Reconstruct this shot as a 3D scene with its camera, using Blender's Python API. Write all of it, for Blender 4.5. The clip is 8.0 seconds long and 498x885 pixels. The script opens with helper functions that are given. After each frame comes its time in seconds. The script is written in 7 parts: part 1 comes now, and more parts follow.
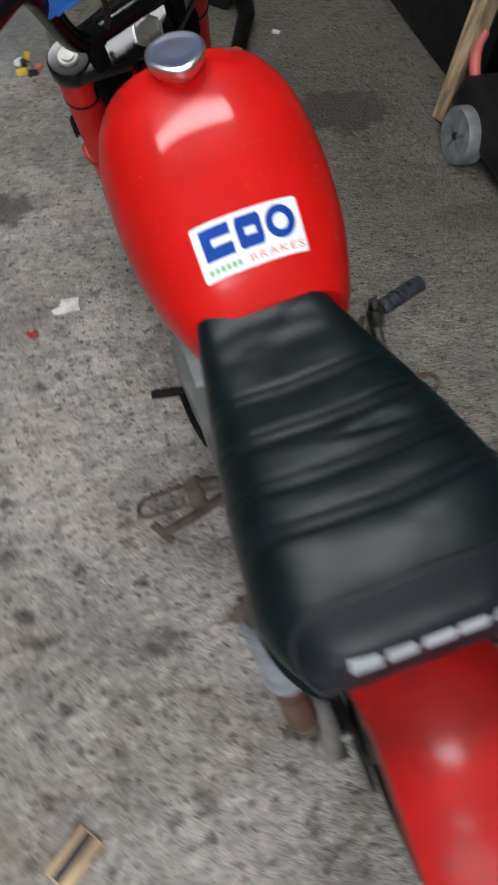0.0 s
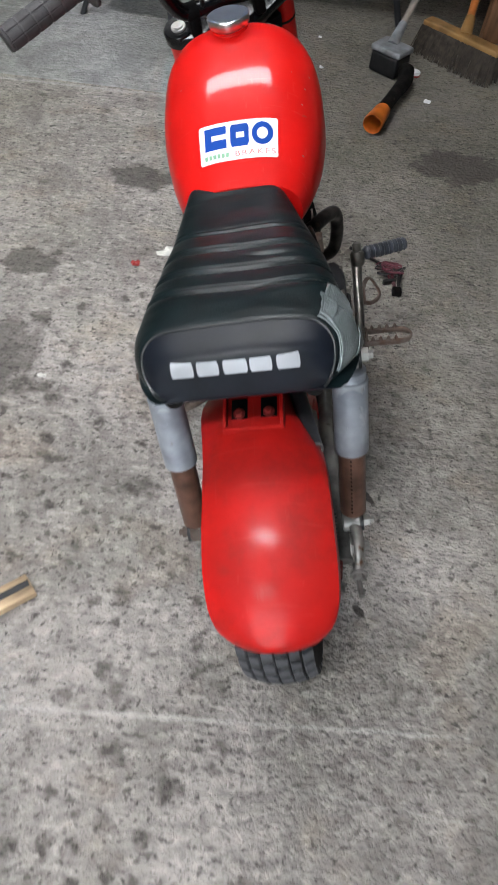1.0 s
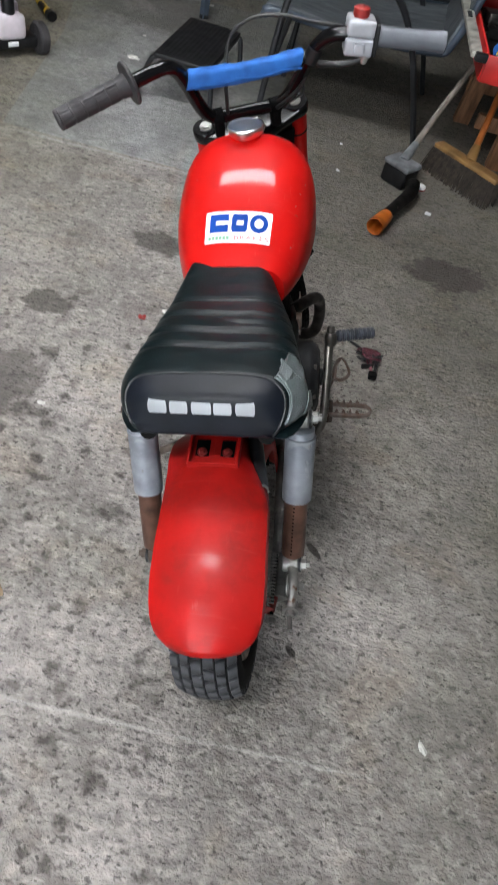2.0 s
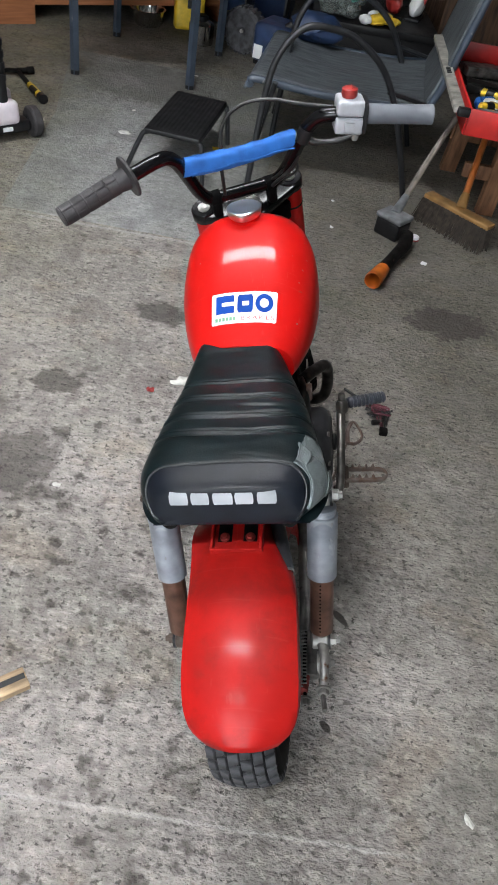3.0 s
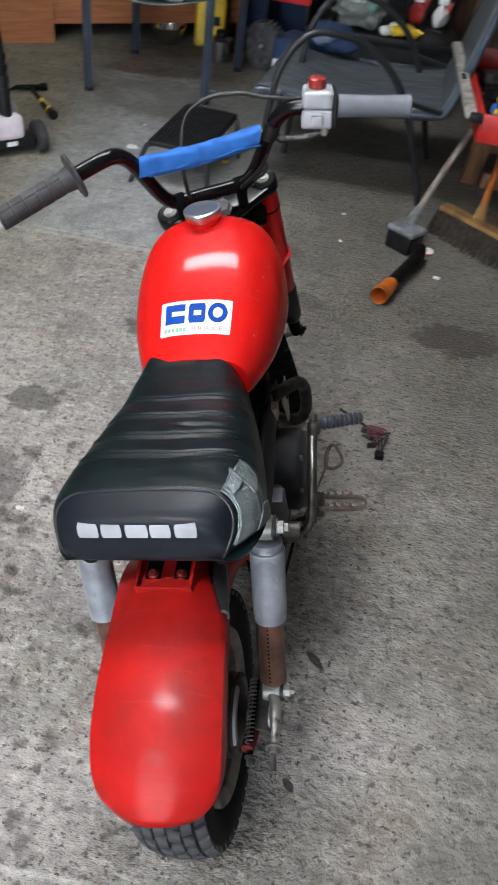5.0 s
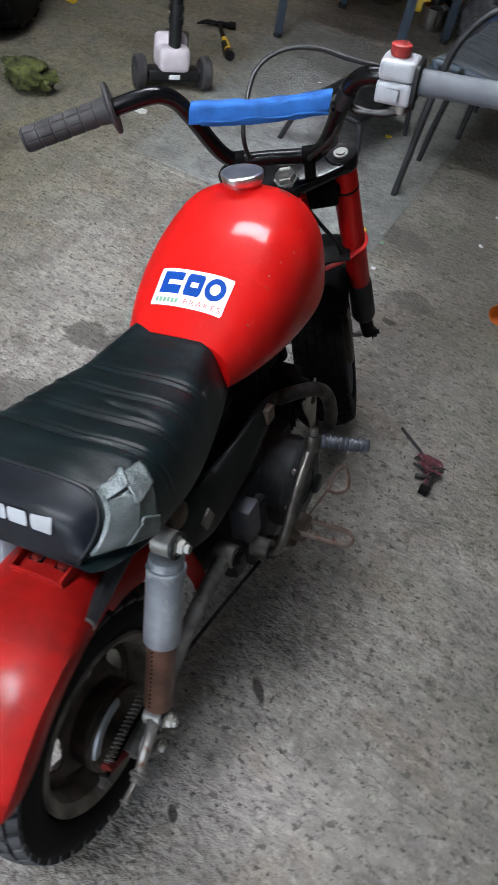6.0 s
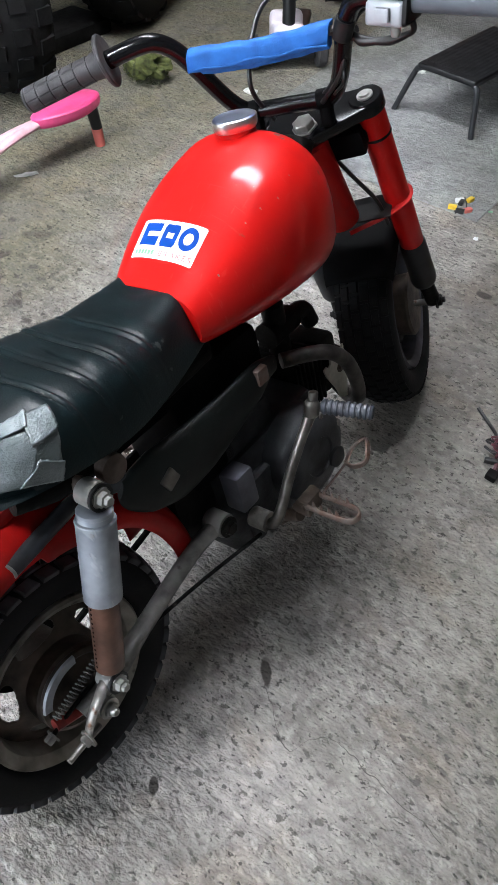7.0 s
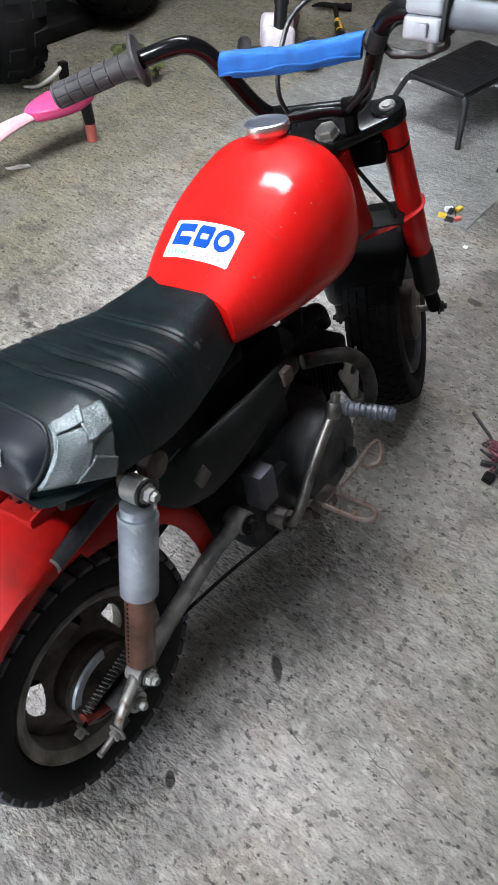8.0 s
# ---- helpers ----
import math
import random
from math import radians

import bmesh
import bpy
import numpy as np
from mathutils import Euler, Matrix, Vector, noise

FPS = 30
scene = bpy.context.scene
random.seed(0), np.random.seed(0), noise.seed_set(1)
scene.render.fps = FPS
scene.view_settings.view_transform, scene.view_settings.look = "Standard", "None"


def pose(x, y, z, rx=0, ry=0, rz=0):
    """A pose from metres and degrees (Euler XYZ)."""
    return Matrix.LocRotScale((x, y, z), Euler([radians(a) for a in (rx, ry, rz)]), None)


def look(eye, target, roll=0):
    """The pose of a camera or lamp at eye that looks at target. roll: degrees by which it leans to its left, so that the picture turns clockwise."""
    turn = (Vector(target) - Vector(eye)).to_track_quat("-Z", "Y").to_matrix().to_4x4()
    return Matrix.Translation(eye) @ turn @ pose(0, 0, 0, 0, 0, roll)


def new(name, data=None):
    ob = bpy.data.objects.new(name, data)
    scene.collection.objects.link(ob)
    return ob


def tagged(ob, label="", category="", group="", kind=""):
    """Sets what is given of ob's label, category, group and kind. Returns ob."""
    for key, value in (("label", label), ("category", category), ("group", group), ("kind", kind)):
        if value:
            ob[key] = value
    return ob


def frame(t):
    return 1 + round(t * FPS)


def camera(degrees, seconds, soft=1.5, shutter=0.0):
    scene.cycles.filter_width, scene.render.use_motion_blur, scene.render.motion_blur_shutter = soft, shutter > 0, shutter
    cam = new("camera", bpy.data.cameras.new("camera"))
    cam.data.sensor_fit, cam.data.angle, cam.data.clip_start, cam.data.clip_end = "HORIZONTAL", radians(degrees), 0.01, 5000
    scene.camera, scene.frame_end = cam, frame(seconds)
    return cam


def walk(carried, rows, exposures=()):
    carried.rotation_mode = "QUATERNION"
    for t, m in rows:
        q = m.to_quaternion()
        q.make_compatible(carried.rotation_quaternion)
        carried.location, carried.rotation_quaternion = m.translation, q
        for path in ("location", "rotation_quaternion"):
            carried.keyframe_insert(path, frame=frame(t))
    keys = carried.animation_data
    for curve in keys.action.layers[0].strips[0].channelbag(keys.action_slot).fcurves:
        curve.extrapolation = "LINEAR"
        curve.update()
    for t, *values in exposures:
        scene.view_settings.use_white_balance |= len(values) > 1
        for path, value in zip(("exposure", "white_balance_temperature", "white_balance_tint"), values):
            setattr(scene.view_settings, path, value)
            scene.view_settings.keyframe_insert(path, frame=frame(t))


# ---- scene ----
cam = camera(37.20, 8.0, 1.5, 0.5)
PATH = [
    (0, (-0.321, -0.101, 0.982), (0.188, 0.875, -0.687), 12.1),
    (0.2, (-0.262, -0.19, 0.991), (0.177, 0.842, -0.665), 14.1),
    (0.5, (-0.161, -0.331, 0.991), (0.057, 0.807, -0.64), 12.3),
    (0.7, (-0.129, -0.402, 1.01), (0.008, 0.812, -0.574), 10.0),
    (1, (-0.116, -0.497, 1.029), (-0.016, 0.736, -0.542), 9.2),
    (1.5, (-0.089, -0.597, 1.078), (0.025, 0.696, -0.444), 16.1),
    (1.7, (-0.071, -0.617, 1.098), (0.027, 0.713, -0.393), 17.4),
    (2.8, (-0.101, -0.578, 1.147), (-0.048, 0.867, -0.235), 12.4),
    (3, (-0.102, -0.576, 1.151), (-0.056, 0.878, -0.221), 11.4),
    (3.5, (-0.104, -0.567, 1.152), (-0.051, 0.912, -0.193), 10.9),
    (4, (-0.1, -0.56, 1.144), (-0.034, 0.934, -0.184), 10.8),
    (4.5, (-0.079, -0.544, 1.133), (-0.013, 0.958, -0.185), 10.6),
    (4.7, (-0.043, -0.525, 1.118), (-0.005, 0.977, -0.203), 9.8),
    (5.8, (0.176, -0.323, 1.061), (-0.217, 0.992, -0.393), 11.8),
    (6, (0.207, -0.297, 1.074), (-0.206, 1.009, -0.383), 13.8),
    (6.2, (0.24, -0.265, 1.072), (-0.239, 1.004, -0.397), 14.5),
    (6.5, (0.344, -0.195, 1.043), (-0.355, 0.935, -0.451), 9.5),
    (7, (0.41, -0.163, 1.023), (-0.396, 0.887, -0.476), 0.8),
    (7.5, (0.404, -0.198, 1.03), (-0.374, 0.881, -0.464), 2.5),
    (8, (0.35, -0.223, 1.032), (-0.365, 0.895, -0.464), 5.5),
]
EXPOSURES = [(0.0, -0.36, 6500, 10), (0.5, 0.02, 6450, 10), (1.0, 0.13, 6450, 10), (1.7, 0.09, 6450, 10), (3.0, 0.2, 6450, 10), (4.7, 0.22, 6400, 10), (5.8, 0.15, 6150, 10), (6.5, 0.25, 6150, 10), (7.0, 0.65, 6150, 10), (8.0, 0.75, 6150, 10)]
walk(cam, [(t, look(eye, target, roll)) for t, eye, target, roll in PATH], EXPOSURES)
DOOR_W, LAMP_E = 110.0, 116.0
LAMPS = [(-0.75, 0.98, 1.45, 0.34, 0.3), (-0.8, -1.05, 0.7, 0.2, 1.2), (-1.3, -3.4, 1.2, 0.16, 0.7)]
BIKE_Z = 0.004


# ---- light: daylight through the open garage door, three strip lamps on the ceiling ----
world = bpy.data.worlds.new("overcast_sky")
scene.world = world
world.use_nodes = True
wn = world.node_tree.nodes
sky = wn.new("ShaderNodeTexSky")
sky.sky_type, sky.sun_disc = "NISHITA", False
sky.sun_elevation, sky.sun_rotation = radians(40), radians(200)
wn["Background"].inputs[1].default_value = 0.12
world.node_tree.links.new(sky.outputs[0], wn["Background"].inputs[0])

sun_data = bpy.data.lights.new("sun", "SUN")
sun_data.energy, sun_data.angle, sun_data.color = 0.8, radians(15), (1.0, 0.96, 0.9)
sun = new("sun", sun_data)
sun.matrix_world = look((-1.5, -6.0, 5.0), (0, 0, 0))

door_data = bpy.data.lights.new("door_daylight", "AREA")
door_data.shape, door_data.size, door_data.size_y = "RECTANGLE", 2.3, 2.0
door_data.energy, door_data.color = DOOR_W, (0.82, 0.92, 1.0)
door_light = new("door_daylight", door_data)
door_light.matrix_world = look((-1.1, -4.55, 1.15), (-1.1, 0.0, 1.05))


# ---- materials ----
def material(name, color, rough=0.5, metal=0.0, vary=0.12, scale=12.0, bump=0.0, bump_scale=120.0, coat=0.0, coat_rough=0.08, tint=None, spots=0.0, spot_color=(0.02, 0.015, 0.01), spot_scale=30.0, stretch=(1, 1, 1), rough_vary=0.12, random_shade=0.0, spec=0.5):
    """A painted, plastic, metal or cloth surface with broad and fine variation in colour, gloss and relief."""
    m = bpy.data.materials.new(name)
    m.use_nodes = True
    n, l = m.node_tree.nodes, m.node_tree.links
    p = n["Principled BSDF"]
    p.inputs["Metallic"].default_value = metal
    p.inputs["Specular IOR Level"].default_value = spec
    if coat:
        p.inputs["Coat Weight"].default_value, p.inputs["Coat Roughness"].default_value = coat, coat_rough
    tc, mp = n.new("ShaderNodeTexCoord"), n.new("ShaderNodeMapping")
    mp.inputs["Scale"].default_value = stretch
    l.new(tc.outputs["Object"], mp.inputs["Vector"])
    broad, fine = n.new("ShaderNodeTexNoise"), n.new("ShaderNodeTexNoise")
    broad.inputs["Scale"].default_value, broad.inputs["Detail"].default_value = scale, 5
    fine.inputs["Scale"].default_value, fine.inputs["Detail"].default_value = bump_scale, 4
    for t in (broad, fine):
        l.new(mp.outputs[0], t.inputs["Vector"])
    mix = n.new("ShaderNodeMix")
    mix.data_type = "RGBA"
    c = Vector(color)
    other = Vector(tint) if tint else c * (1 - 2.2 * vary)
    mix.inputs["A"].default_value = (*(min(1, v * (1 + vary)) for v in c), 1)
    mix.inputs["B"].default_value = (*(max(0.002, v) for v in other), 1)
    ramp = n.new("ShaderNodeMapRange")
    ramp.inputs["From Min"].default_value, ramp.inputs["From Max"].default_value = 0.35, 0.7
    l.new(broad.outputs["Fac"], ramp.inputs["Value"])
    l.new(ramp.outputs[0], mix.inputs["Factor"])
    col = mix.outputs["Result"]
    if spots:
        sp, sr = n.new("ShaderNodeTexNoise"), n.new("ShaderNodeMapRange")
        sp.inputs["Scale"].default_value, sp.inputs["Detail"].default_value = spot_scale, 6
        l.new(mp.outputs[0], sp.inputs["Vector"])
        sr.inputs["From Min"].default_value, sr.inputs["From Max"].default_value = 0.72 - 0.25 * spots, 0.78 - 0.2 * spots
        l.new(sp.outputs["Fac"], sr.inputs["Value"])
        m2 = n.new("ShaderNodeMix")
        m2.data_type = "RGBA"
        m2.inputs["B"].default_value = (*spot_color, 1)
        l.new(sr.outputs[0], m2.inputs["Factor"])
        l.new(col, m2.inputs["A"])
        col = m2.outputs["Result"]
    if random_shade:
        oi, hv, mr = n.new("ShaderNodeObjectInfo"), n.new("ShaderNodeHueSaturation"), n.new("ShaderNodeMapRange")
        mr.inputs["To Min"].default_value, mr.inputs["To Max"].default_value = 1 - random_shade, 1 + random_shade
        l.new(oi.outputs["Random"], mr.inputs["Value"])
        l.new(mr.outputs[0], hv.inputs["Value"])
        l.new(col, hv.inputs["Color"])
        col = hv.outputs[0]
    l.new(col, p.inputs["Base Color"])
    rr = n.new("ShaderNodeMapRange")
    rr.inputs["To Min"].default_value, rr.inputs["To Max"].default_value = max(0.02, rough - rough_vary), min(1, rough + rough_vary)
    l.new(broad.outputs["Fac"], rr.inputs["Value"])
    l.new(rr.outputs[0], p.inputs["Roughness"])
    if bump:
        b = n.new("ShaderNodeBump")
        b.inputs["Strength"].default_value, b.inputs["Distance"].default_value = bump, 0.002
        l.new(fine.outputs["Fac"], b.inputs["Height"])
        l.new(b.outputs[0], p.inputs["Normal"])
    return m


def concrete(name, light, dark, stains=(), lines=(), spot=1.0, brushed=1.0):
    """Old poured concrete: mottled, brushed across, pitted, with dark oil drops and some large stains with a shape of their own."""
    m = bpy.data.materials.new(name)
    m.use_nodes = True
    n, l = m.node_tree.nodes, m.node_tree.links
    p = n["Principled BSDF"]
    geo = n.new("ShaderNodeNewGeometry")
    pos = geo.outputs["Position"]

    def noise_at(scale, detail=6, stretch=None, rough=0.6):
        t = n.new("ShaderNodeTexNoise")
        t.inputs["Scale"].default_value, t.inputs["Detail"].default_value, t.inputs["Roughness"].default_value = scale, detail, rough
        src = pos
        if stretch:
            mp = n.new("ShaderNodeMapping")
            mp.inputs["Scale"].default_value = stretch
            mp.inputs["Rotation"].default_value = (0, 0, radians(-3))
            l.new(pos, mp.inputs["Vector"])
            src = mp.outputs[0]
        l.new(src, t.inputs["Vector"])
        return t.outputs["Fac"]

    def ranged(v, a, b, lo=0.0, hi=1.0, smooth=True):
        r = n.new("ShaderNodeMapRange")
        if smooth:
            r.interpolation_type = "SMOOTHSTEP"
        for key, value in (("From Min", a), ("From Max", b), ("To Min", lo), ("To Max", hi)):
            r.inputs[key].default_value = value
        l.new(v, r.inputs["Value"])
        return r.outputs[0]

    def math_node(op, a, b):
        t = n.new("ShaderNodeMath")
        t.operation = op
        for k, v in enumerate((a, b)):
            if isinstance(v, (int, float)):
                t.inputs[k].default_value = v
            else:
                l.new(v, t.inputs[k])
        return t.outputs[0]

    def blend(fac, a, b):
        t = n.new("ShaderNodeMix")
        t.data_type = "RGBA"
        for key, v in (("Factor", fac), ("A", a), ("B", b)):
            if isinstance(v, tuple):
                t.inputs[key].default_value = (*v, 1)
            elif isinstance(v, float):
                t.inputs[key].default_value = v
            else:
                l.new(v, t.inputs[key])
        return t.outputs["Result"]

    col = blend(ranged(noise_at(3.0, 6), 0.3, 0.7), light, dark)
    col = blend(ranged(noise_at(26.0, 8, (0.85, 1.2, 1.0), 0.7), 0.46, 0.64, 0, 0.5), col, tuple(v * 0.52 for v in dark))
    col = blend(ranged(noise_at(70.0, 4, (0.85, 1.15, 1.0), 0.62), 0.5, 0.62, 0, 0.42), col, tuple(min(1, v * 1.35) for v in light))
    col = blend(ranged(noise_at(58.0, 4, (0.85, 1.2, 1.0), 0.62), 0.575, 0.645, 0, 0.8 * brushed), col, tuple(v * 0.35 for v in dark))
    # fine dark pits
    col = blend(ranged(noise_at(96.0, 4, (0.82, 1.22, 1.0), 0.6), 0.605, 0.645, 0, 0.82 * spot), col, tuple(v * 0.16 for v in dark))
    # faint green and brown tinges left by damp and oil
    for scale, tone, lo, hi in ((3.6, (0.88, 0.93, 0.84), 0.5, 0.66), (5.3, (1.0, 0.88, 0.74), 0.52, 0.64)):
        tinge = n.new("ShaderNodeMix")
        tinge.data_type, tinge.blend_type = "RGBA", "MULTIPLY"
        l.new(ranged(noise_at(scale, 5, (1.0, 1.2, 1.0 + scale), 0.6), lo, hi, 0, 0.38 * spot), tinge.inputs["Factor"])
        l.new(col, tinge.inputs["A"])
        tinge.inputs["B"].default_value = (*tone, 1)
        col = tinge.outputs["Result"]
    floor_xyz = n.new("ShaderNodeSeparateXYZ")
    l.new(pos, floor_xyz.inputs[0])
    # Olive damp tone, widened so the colour also carries the light's fall-off rightward.
    edge = math_node("ADD", math_node("ADD", floor_xyz.outputs[0], math_node("MULTIPLY", floor_xyz.outputs[1], 0.45)), math_node("MULTIPLY", noise_at(2.2, 4), 1.1))
    damp_shade = n.new("ShaderNodeMix")
    damp_shade.data_type, damp_shade.blend_type = "RGBA", "MULTIPLY"
    l.new(ranged(edge, 0.5, 1.5, 0, 1), damp_shade.inputs["Factor"])
    l.new(col, damp_shade.inputs["A"])
    damp_shade.inputs["B"].default_value = (0.43, 0.435, 0.385, 1)
    # Olive dirt on the west side, widened to paint in the dimmer light there.
    far = math_node("ADD", math_node("ADD", math_node("MULTIPLY", floor_xyz.outputs[0], -1.0), math_node("MULTIPLY", floor_xyz.outputs[1], -0.1)), math_node("MULTIPLY", noise_at(2.6, 4), 0.8))
    dirt_shade = n.new("ShaderNodeMix")
    dirt_shade.data_type, dirt_shade.blend_type = "RGBA", "MULTIPLY"
    l.new(ranged(far, 0.72, 1.45, 0, 1), dirt_shade.inputs["Factor"])
    l.new(damp_shade.outputs["Result"], dirt_shade.inputs["A"])
    dirt_shade.inputs["B"].default_value = (0.5, 0.5, 0.38, 1)
    col = blend(ranged(noise_at(8.0, 8, None, 0.68), 0.46, 0.62, 0, 0.45), dirt_shade.outputs["Result"], tuple(v * 0.55 for v in dark))
    brush = noise_at(46.0, 4, (0.6, 1.7, 1.0), 0.55)
    col = blend(ranged(brush, 0.5, 0.7, 0, 0.35 * brushed), col, tuple(v * 0.5 for v in dark))
    where = n.new("ShaderNodeSeparateXYZ")
    l.new(pos, where.inputs[0])
    worn = math_node("MULTIPLY", ranged(where.outputs[0], -0.2, 0.12, 1, 0.38), ranged(where.outputs[1], 0.5, 1.1, 1, 0.45))
    patches = math_node("MULTIPLY", ranged(noise_at(1.7, 3), 0.3, 0.55), worn)
    for scale, size, soft, amount in ((7.0, 0.26, 0.22, 0.8), (13.0, 0.42, 0.22, 0.8), (25.0, 0.42, 0.19, 0.8), (60.0, 0.32, 0.15, 0.65)):
        v = n.new("ShaderNodeTexVoronoi")
        v.inputs["Scale"].default_value = scale
        wob = n.new("ShaderNodeMix")
        wob.data_type = "VECTOR"
        tn = n.new("ShaderNodeTexNoise")
        tn.inputs["Scale"].default_value, tn.inputs["Detail"].default_value = scale * 2.2, 3
        l.new(pos, tn.inputs["Vector"])
        wob.inputs["Factor"].default_value = 0.9 / scale
        l.new(pos, wob.inputs["A"])
        l.new(tn.outputs["Color"], wob.inputs["B"])
        l.new(wob.outputs["Result"], v.inputs["Vector"])
        pick = n.new("ShaderNodeSeparateColor")
        l.new(v.outputs["Color"], pick.inputs[0])
        near = ranged(v.outputs["Distance"], size * (1 - soft * 4), size, 1, 0)
        some = ranged(pick.outputs[0], 0.36, 0.62)
        fac = math_node("MULTIPLY", math_node("MULTIPLY", near, some), math_node("MULTIPLY", patches, amount * spot))
        col = blend(fac, col, (0.048, 0.041, 0.035))
    warp = noise_at(24.0, 5)
    for x, y, rx, ry, strength, *turn in stains:
        mp = n.new("ShaderNodeMapping")
        mp.vector_type = "TEXTURE"
        mp.inputs["Location"].default_value = (x, y, 0)
        mp.inputs["Rotation"].default_value = (0, 0, radians(sum(turn)))
        mp.inputs["Scale"].default_value = (rx, ry, 1)
        l.new(pos, mp.inputs["Vector"])
        ln = n.new("ShaderNodeVectorMath")
        ln.operation = "LENGTH"
        l.new(mp.outputs[0], ln.inputs[0])
        d = math_node("ADD", ln.outputs["Value"], math_node("MULTIPLY", math_node("SUBTRACT", warp, 0.5), 1.6))
        col = blend(ranged(d, 0.75, 1.15, strength, 0), col, (0.06, 0.052, 0.046))
    sep = n.new("ShaderNodeSeparateXYZ")
    l.new(pos, sep.inputs[0])
    for y0, slope, wide, x0, x1, strength in lines:
        d = math_node("ABSOLUTE", math_node("SUBTRACT", math_node("SUBTRACT", sep.outputs[1], y0), math_node("MULTIPLY", sep.outputs[0], slope)), 0.0)
        d = math_node("ADD", d, math_node("MULTIPLY", math_node("SUBTRACT", noise_at(60.0, 3), 0.5), wide * 2.0))
        band = math_node("MULTIPLY", ranged(d, 0, wide, strength, 0), math_node("MULTIPLY", ranged(sep.outputs[0], x0, x0 + 0.1), ranged(sep.outputs[0], x1 - 0.1, x1, 1, 0)))
        col = blend(band, col, (0.62, 0.6, 0.57))
    l.new(col, p.inputs["Base Color"])
    l.new(ranged(noise_at(9.0), 0.3, 0.7, 0.62, 0.9), p.inputs["Roughness"])
    p.inputs["Specular IOR Level"].default_value = 0.35
    height = math_node("ADD", math_node("MULTIPLY", noise_at(115.0, 4, (0.88, 1.12, 1.0), 0.62), 0.8), math_node("MULTIPLY", brush, -0.55 * brushed))
    b = n.new("ShaderNodeBump")
    b.inputs["Strength"].default_value, b.inputs["Distance"].default_value = 1.0, 0.016
    l.new(height, b.inputs["Height"])
    l.new(b.outputs[0], p.inputs["Normal"])
    return m


def glow(name, color, strength):
    m = bpy.data.materials.new(name)
    m.use_nodes = True
    p = m.node_tree.nodes["Principled BSDF"]
    p.inputs["Emission Color"].default_value, p.inputs["Emission Strength"].default_value = (*color, 1), strength
    return m


STAINS = [(-0.531, 0.735, 0.055, 0.045, 0.7), (-0.341, 1.082, 0.08, 0.05, 0.75), (-0.53, 0.471, 0.085, 0.09, 0.6), (0.46, 1.285, 0.13, 0.075, 0.8), (0.154, 0.22, 0.008, 0.021, 0.95, 41), (0.132, 0.005, 0.0065, 0.012, 0.95, 41), (0.0, 1.23, 0.02, 0.012, 0.85), (0.62, 0.9, 0.12, 0.05, 0.4), (0.3, -0.32, 0.05, 0.07, 0.2), (-0.1, 1.62, 0.1, 0.06, 0.5), (0.02, 1.35, 0.06, 0.05, 0.5)]
LINES = [(-0.175, 0.01, 0.006, -0.45, 0.3, 0.6), (-0.25, -0.12, 0.002, -0.1, 0.35, 0.25), (1.485, 0.02, 0.012, -0.9, -0.2, 0.35)]
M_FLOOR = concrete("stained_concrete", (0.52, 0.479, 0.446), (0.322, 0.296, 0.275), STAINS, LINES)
M_SLAB = concrete("smooth_grey_concrete", (0.46, 0.46, 0.46), (0.335, 0.335, 0.336), [(-0.75, 2.75, 0.3, 0.25, 0.45)], (), 0.35, 0.3)
M_WALL = material("grey_render", (0.16, 0.155, 0.148), 0.9, vary=0.15, scale=4, bump=0.5, bump_scale=90)
M_CEIL = material("ceiling_board", (0.2, 0.2, 0.19), 0.9, vary=0.1, scale=3, bump=0.2)
M_RED = material("red_gloss_paint", (0.54, 0.007, 0.0055), 0.42, spec=0.12, vary=0.06, scale=9, bump=0.06, bump_scale=26, coat=0.36, coat_rough=0.09, spots=0.03, spot_color=(0.25, 0.05, 0.03), spot_scale=55)
M_RED_WORN = material("red_scuffed_paint", (0.44, 0.006, 0.005), 0.5, spec=0.14, vary=0.12, scale=8, bump=0.3, bump_scale=42, coat=0.18, coat_rough=0.2, tint=(0.25, 0.009, 0.007), spots=0.5, spot_color=(0.26, 0.014, 0.011), spot_scale=15)


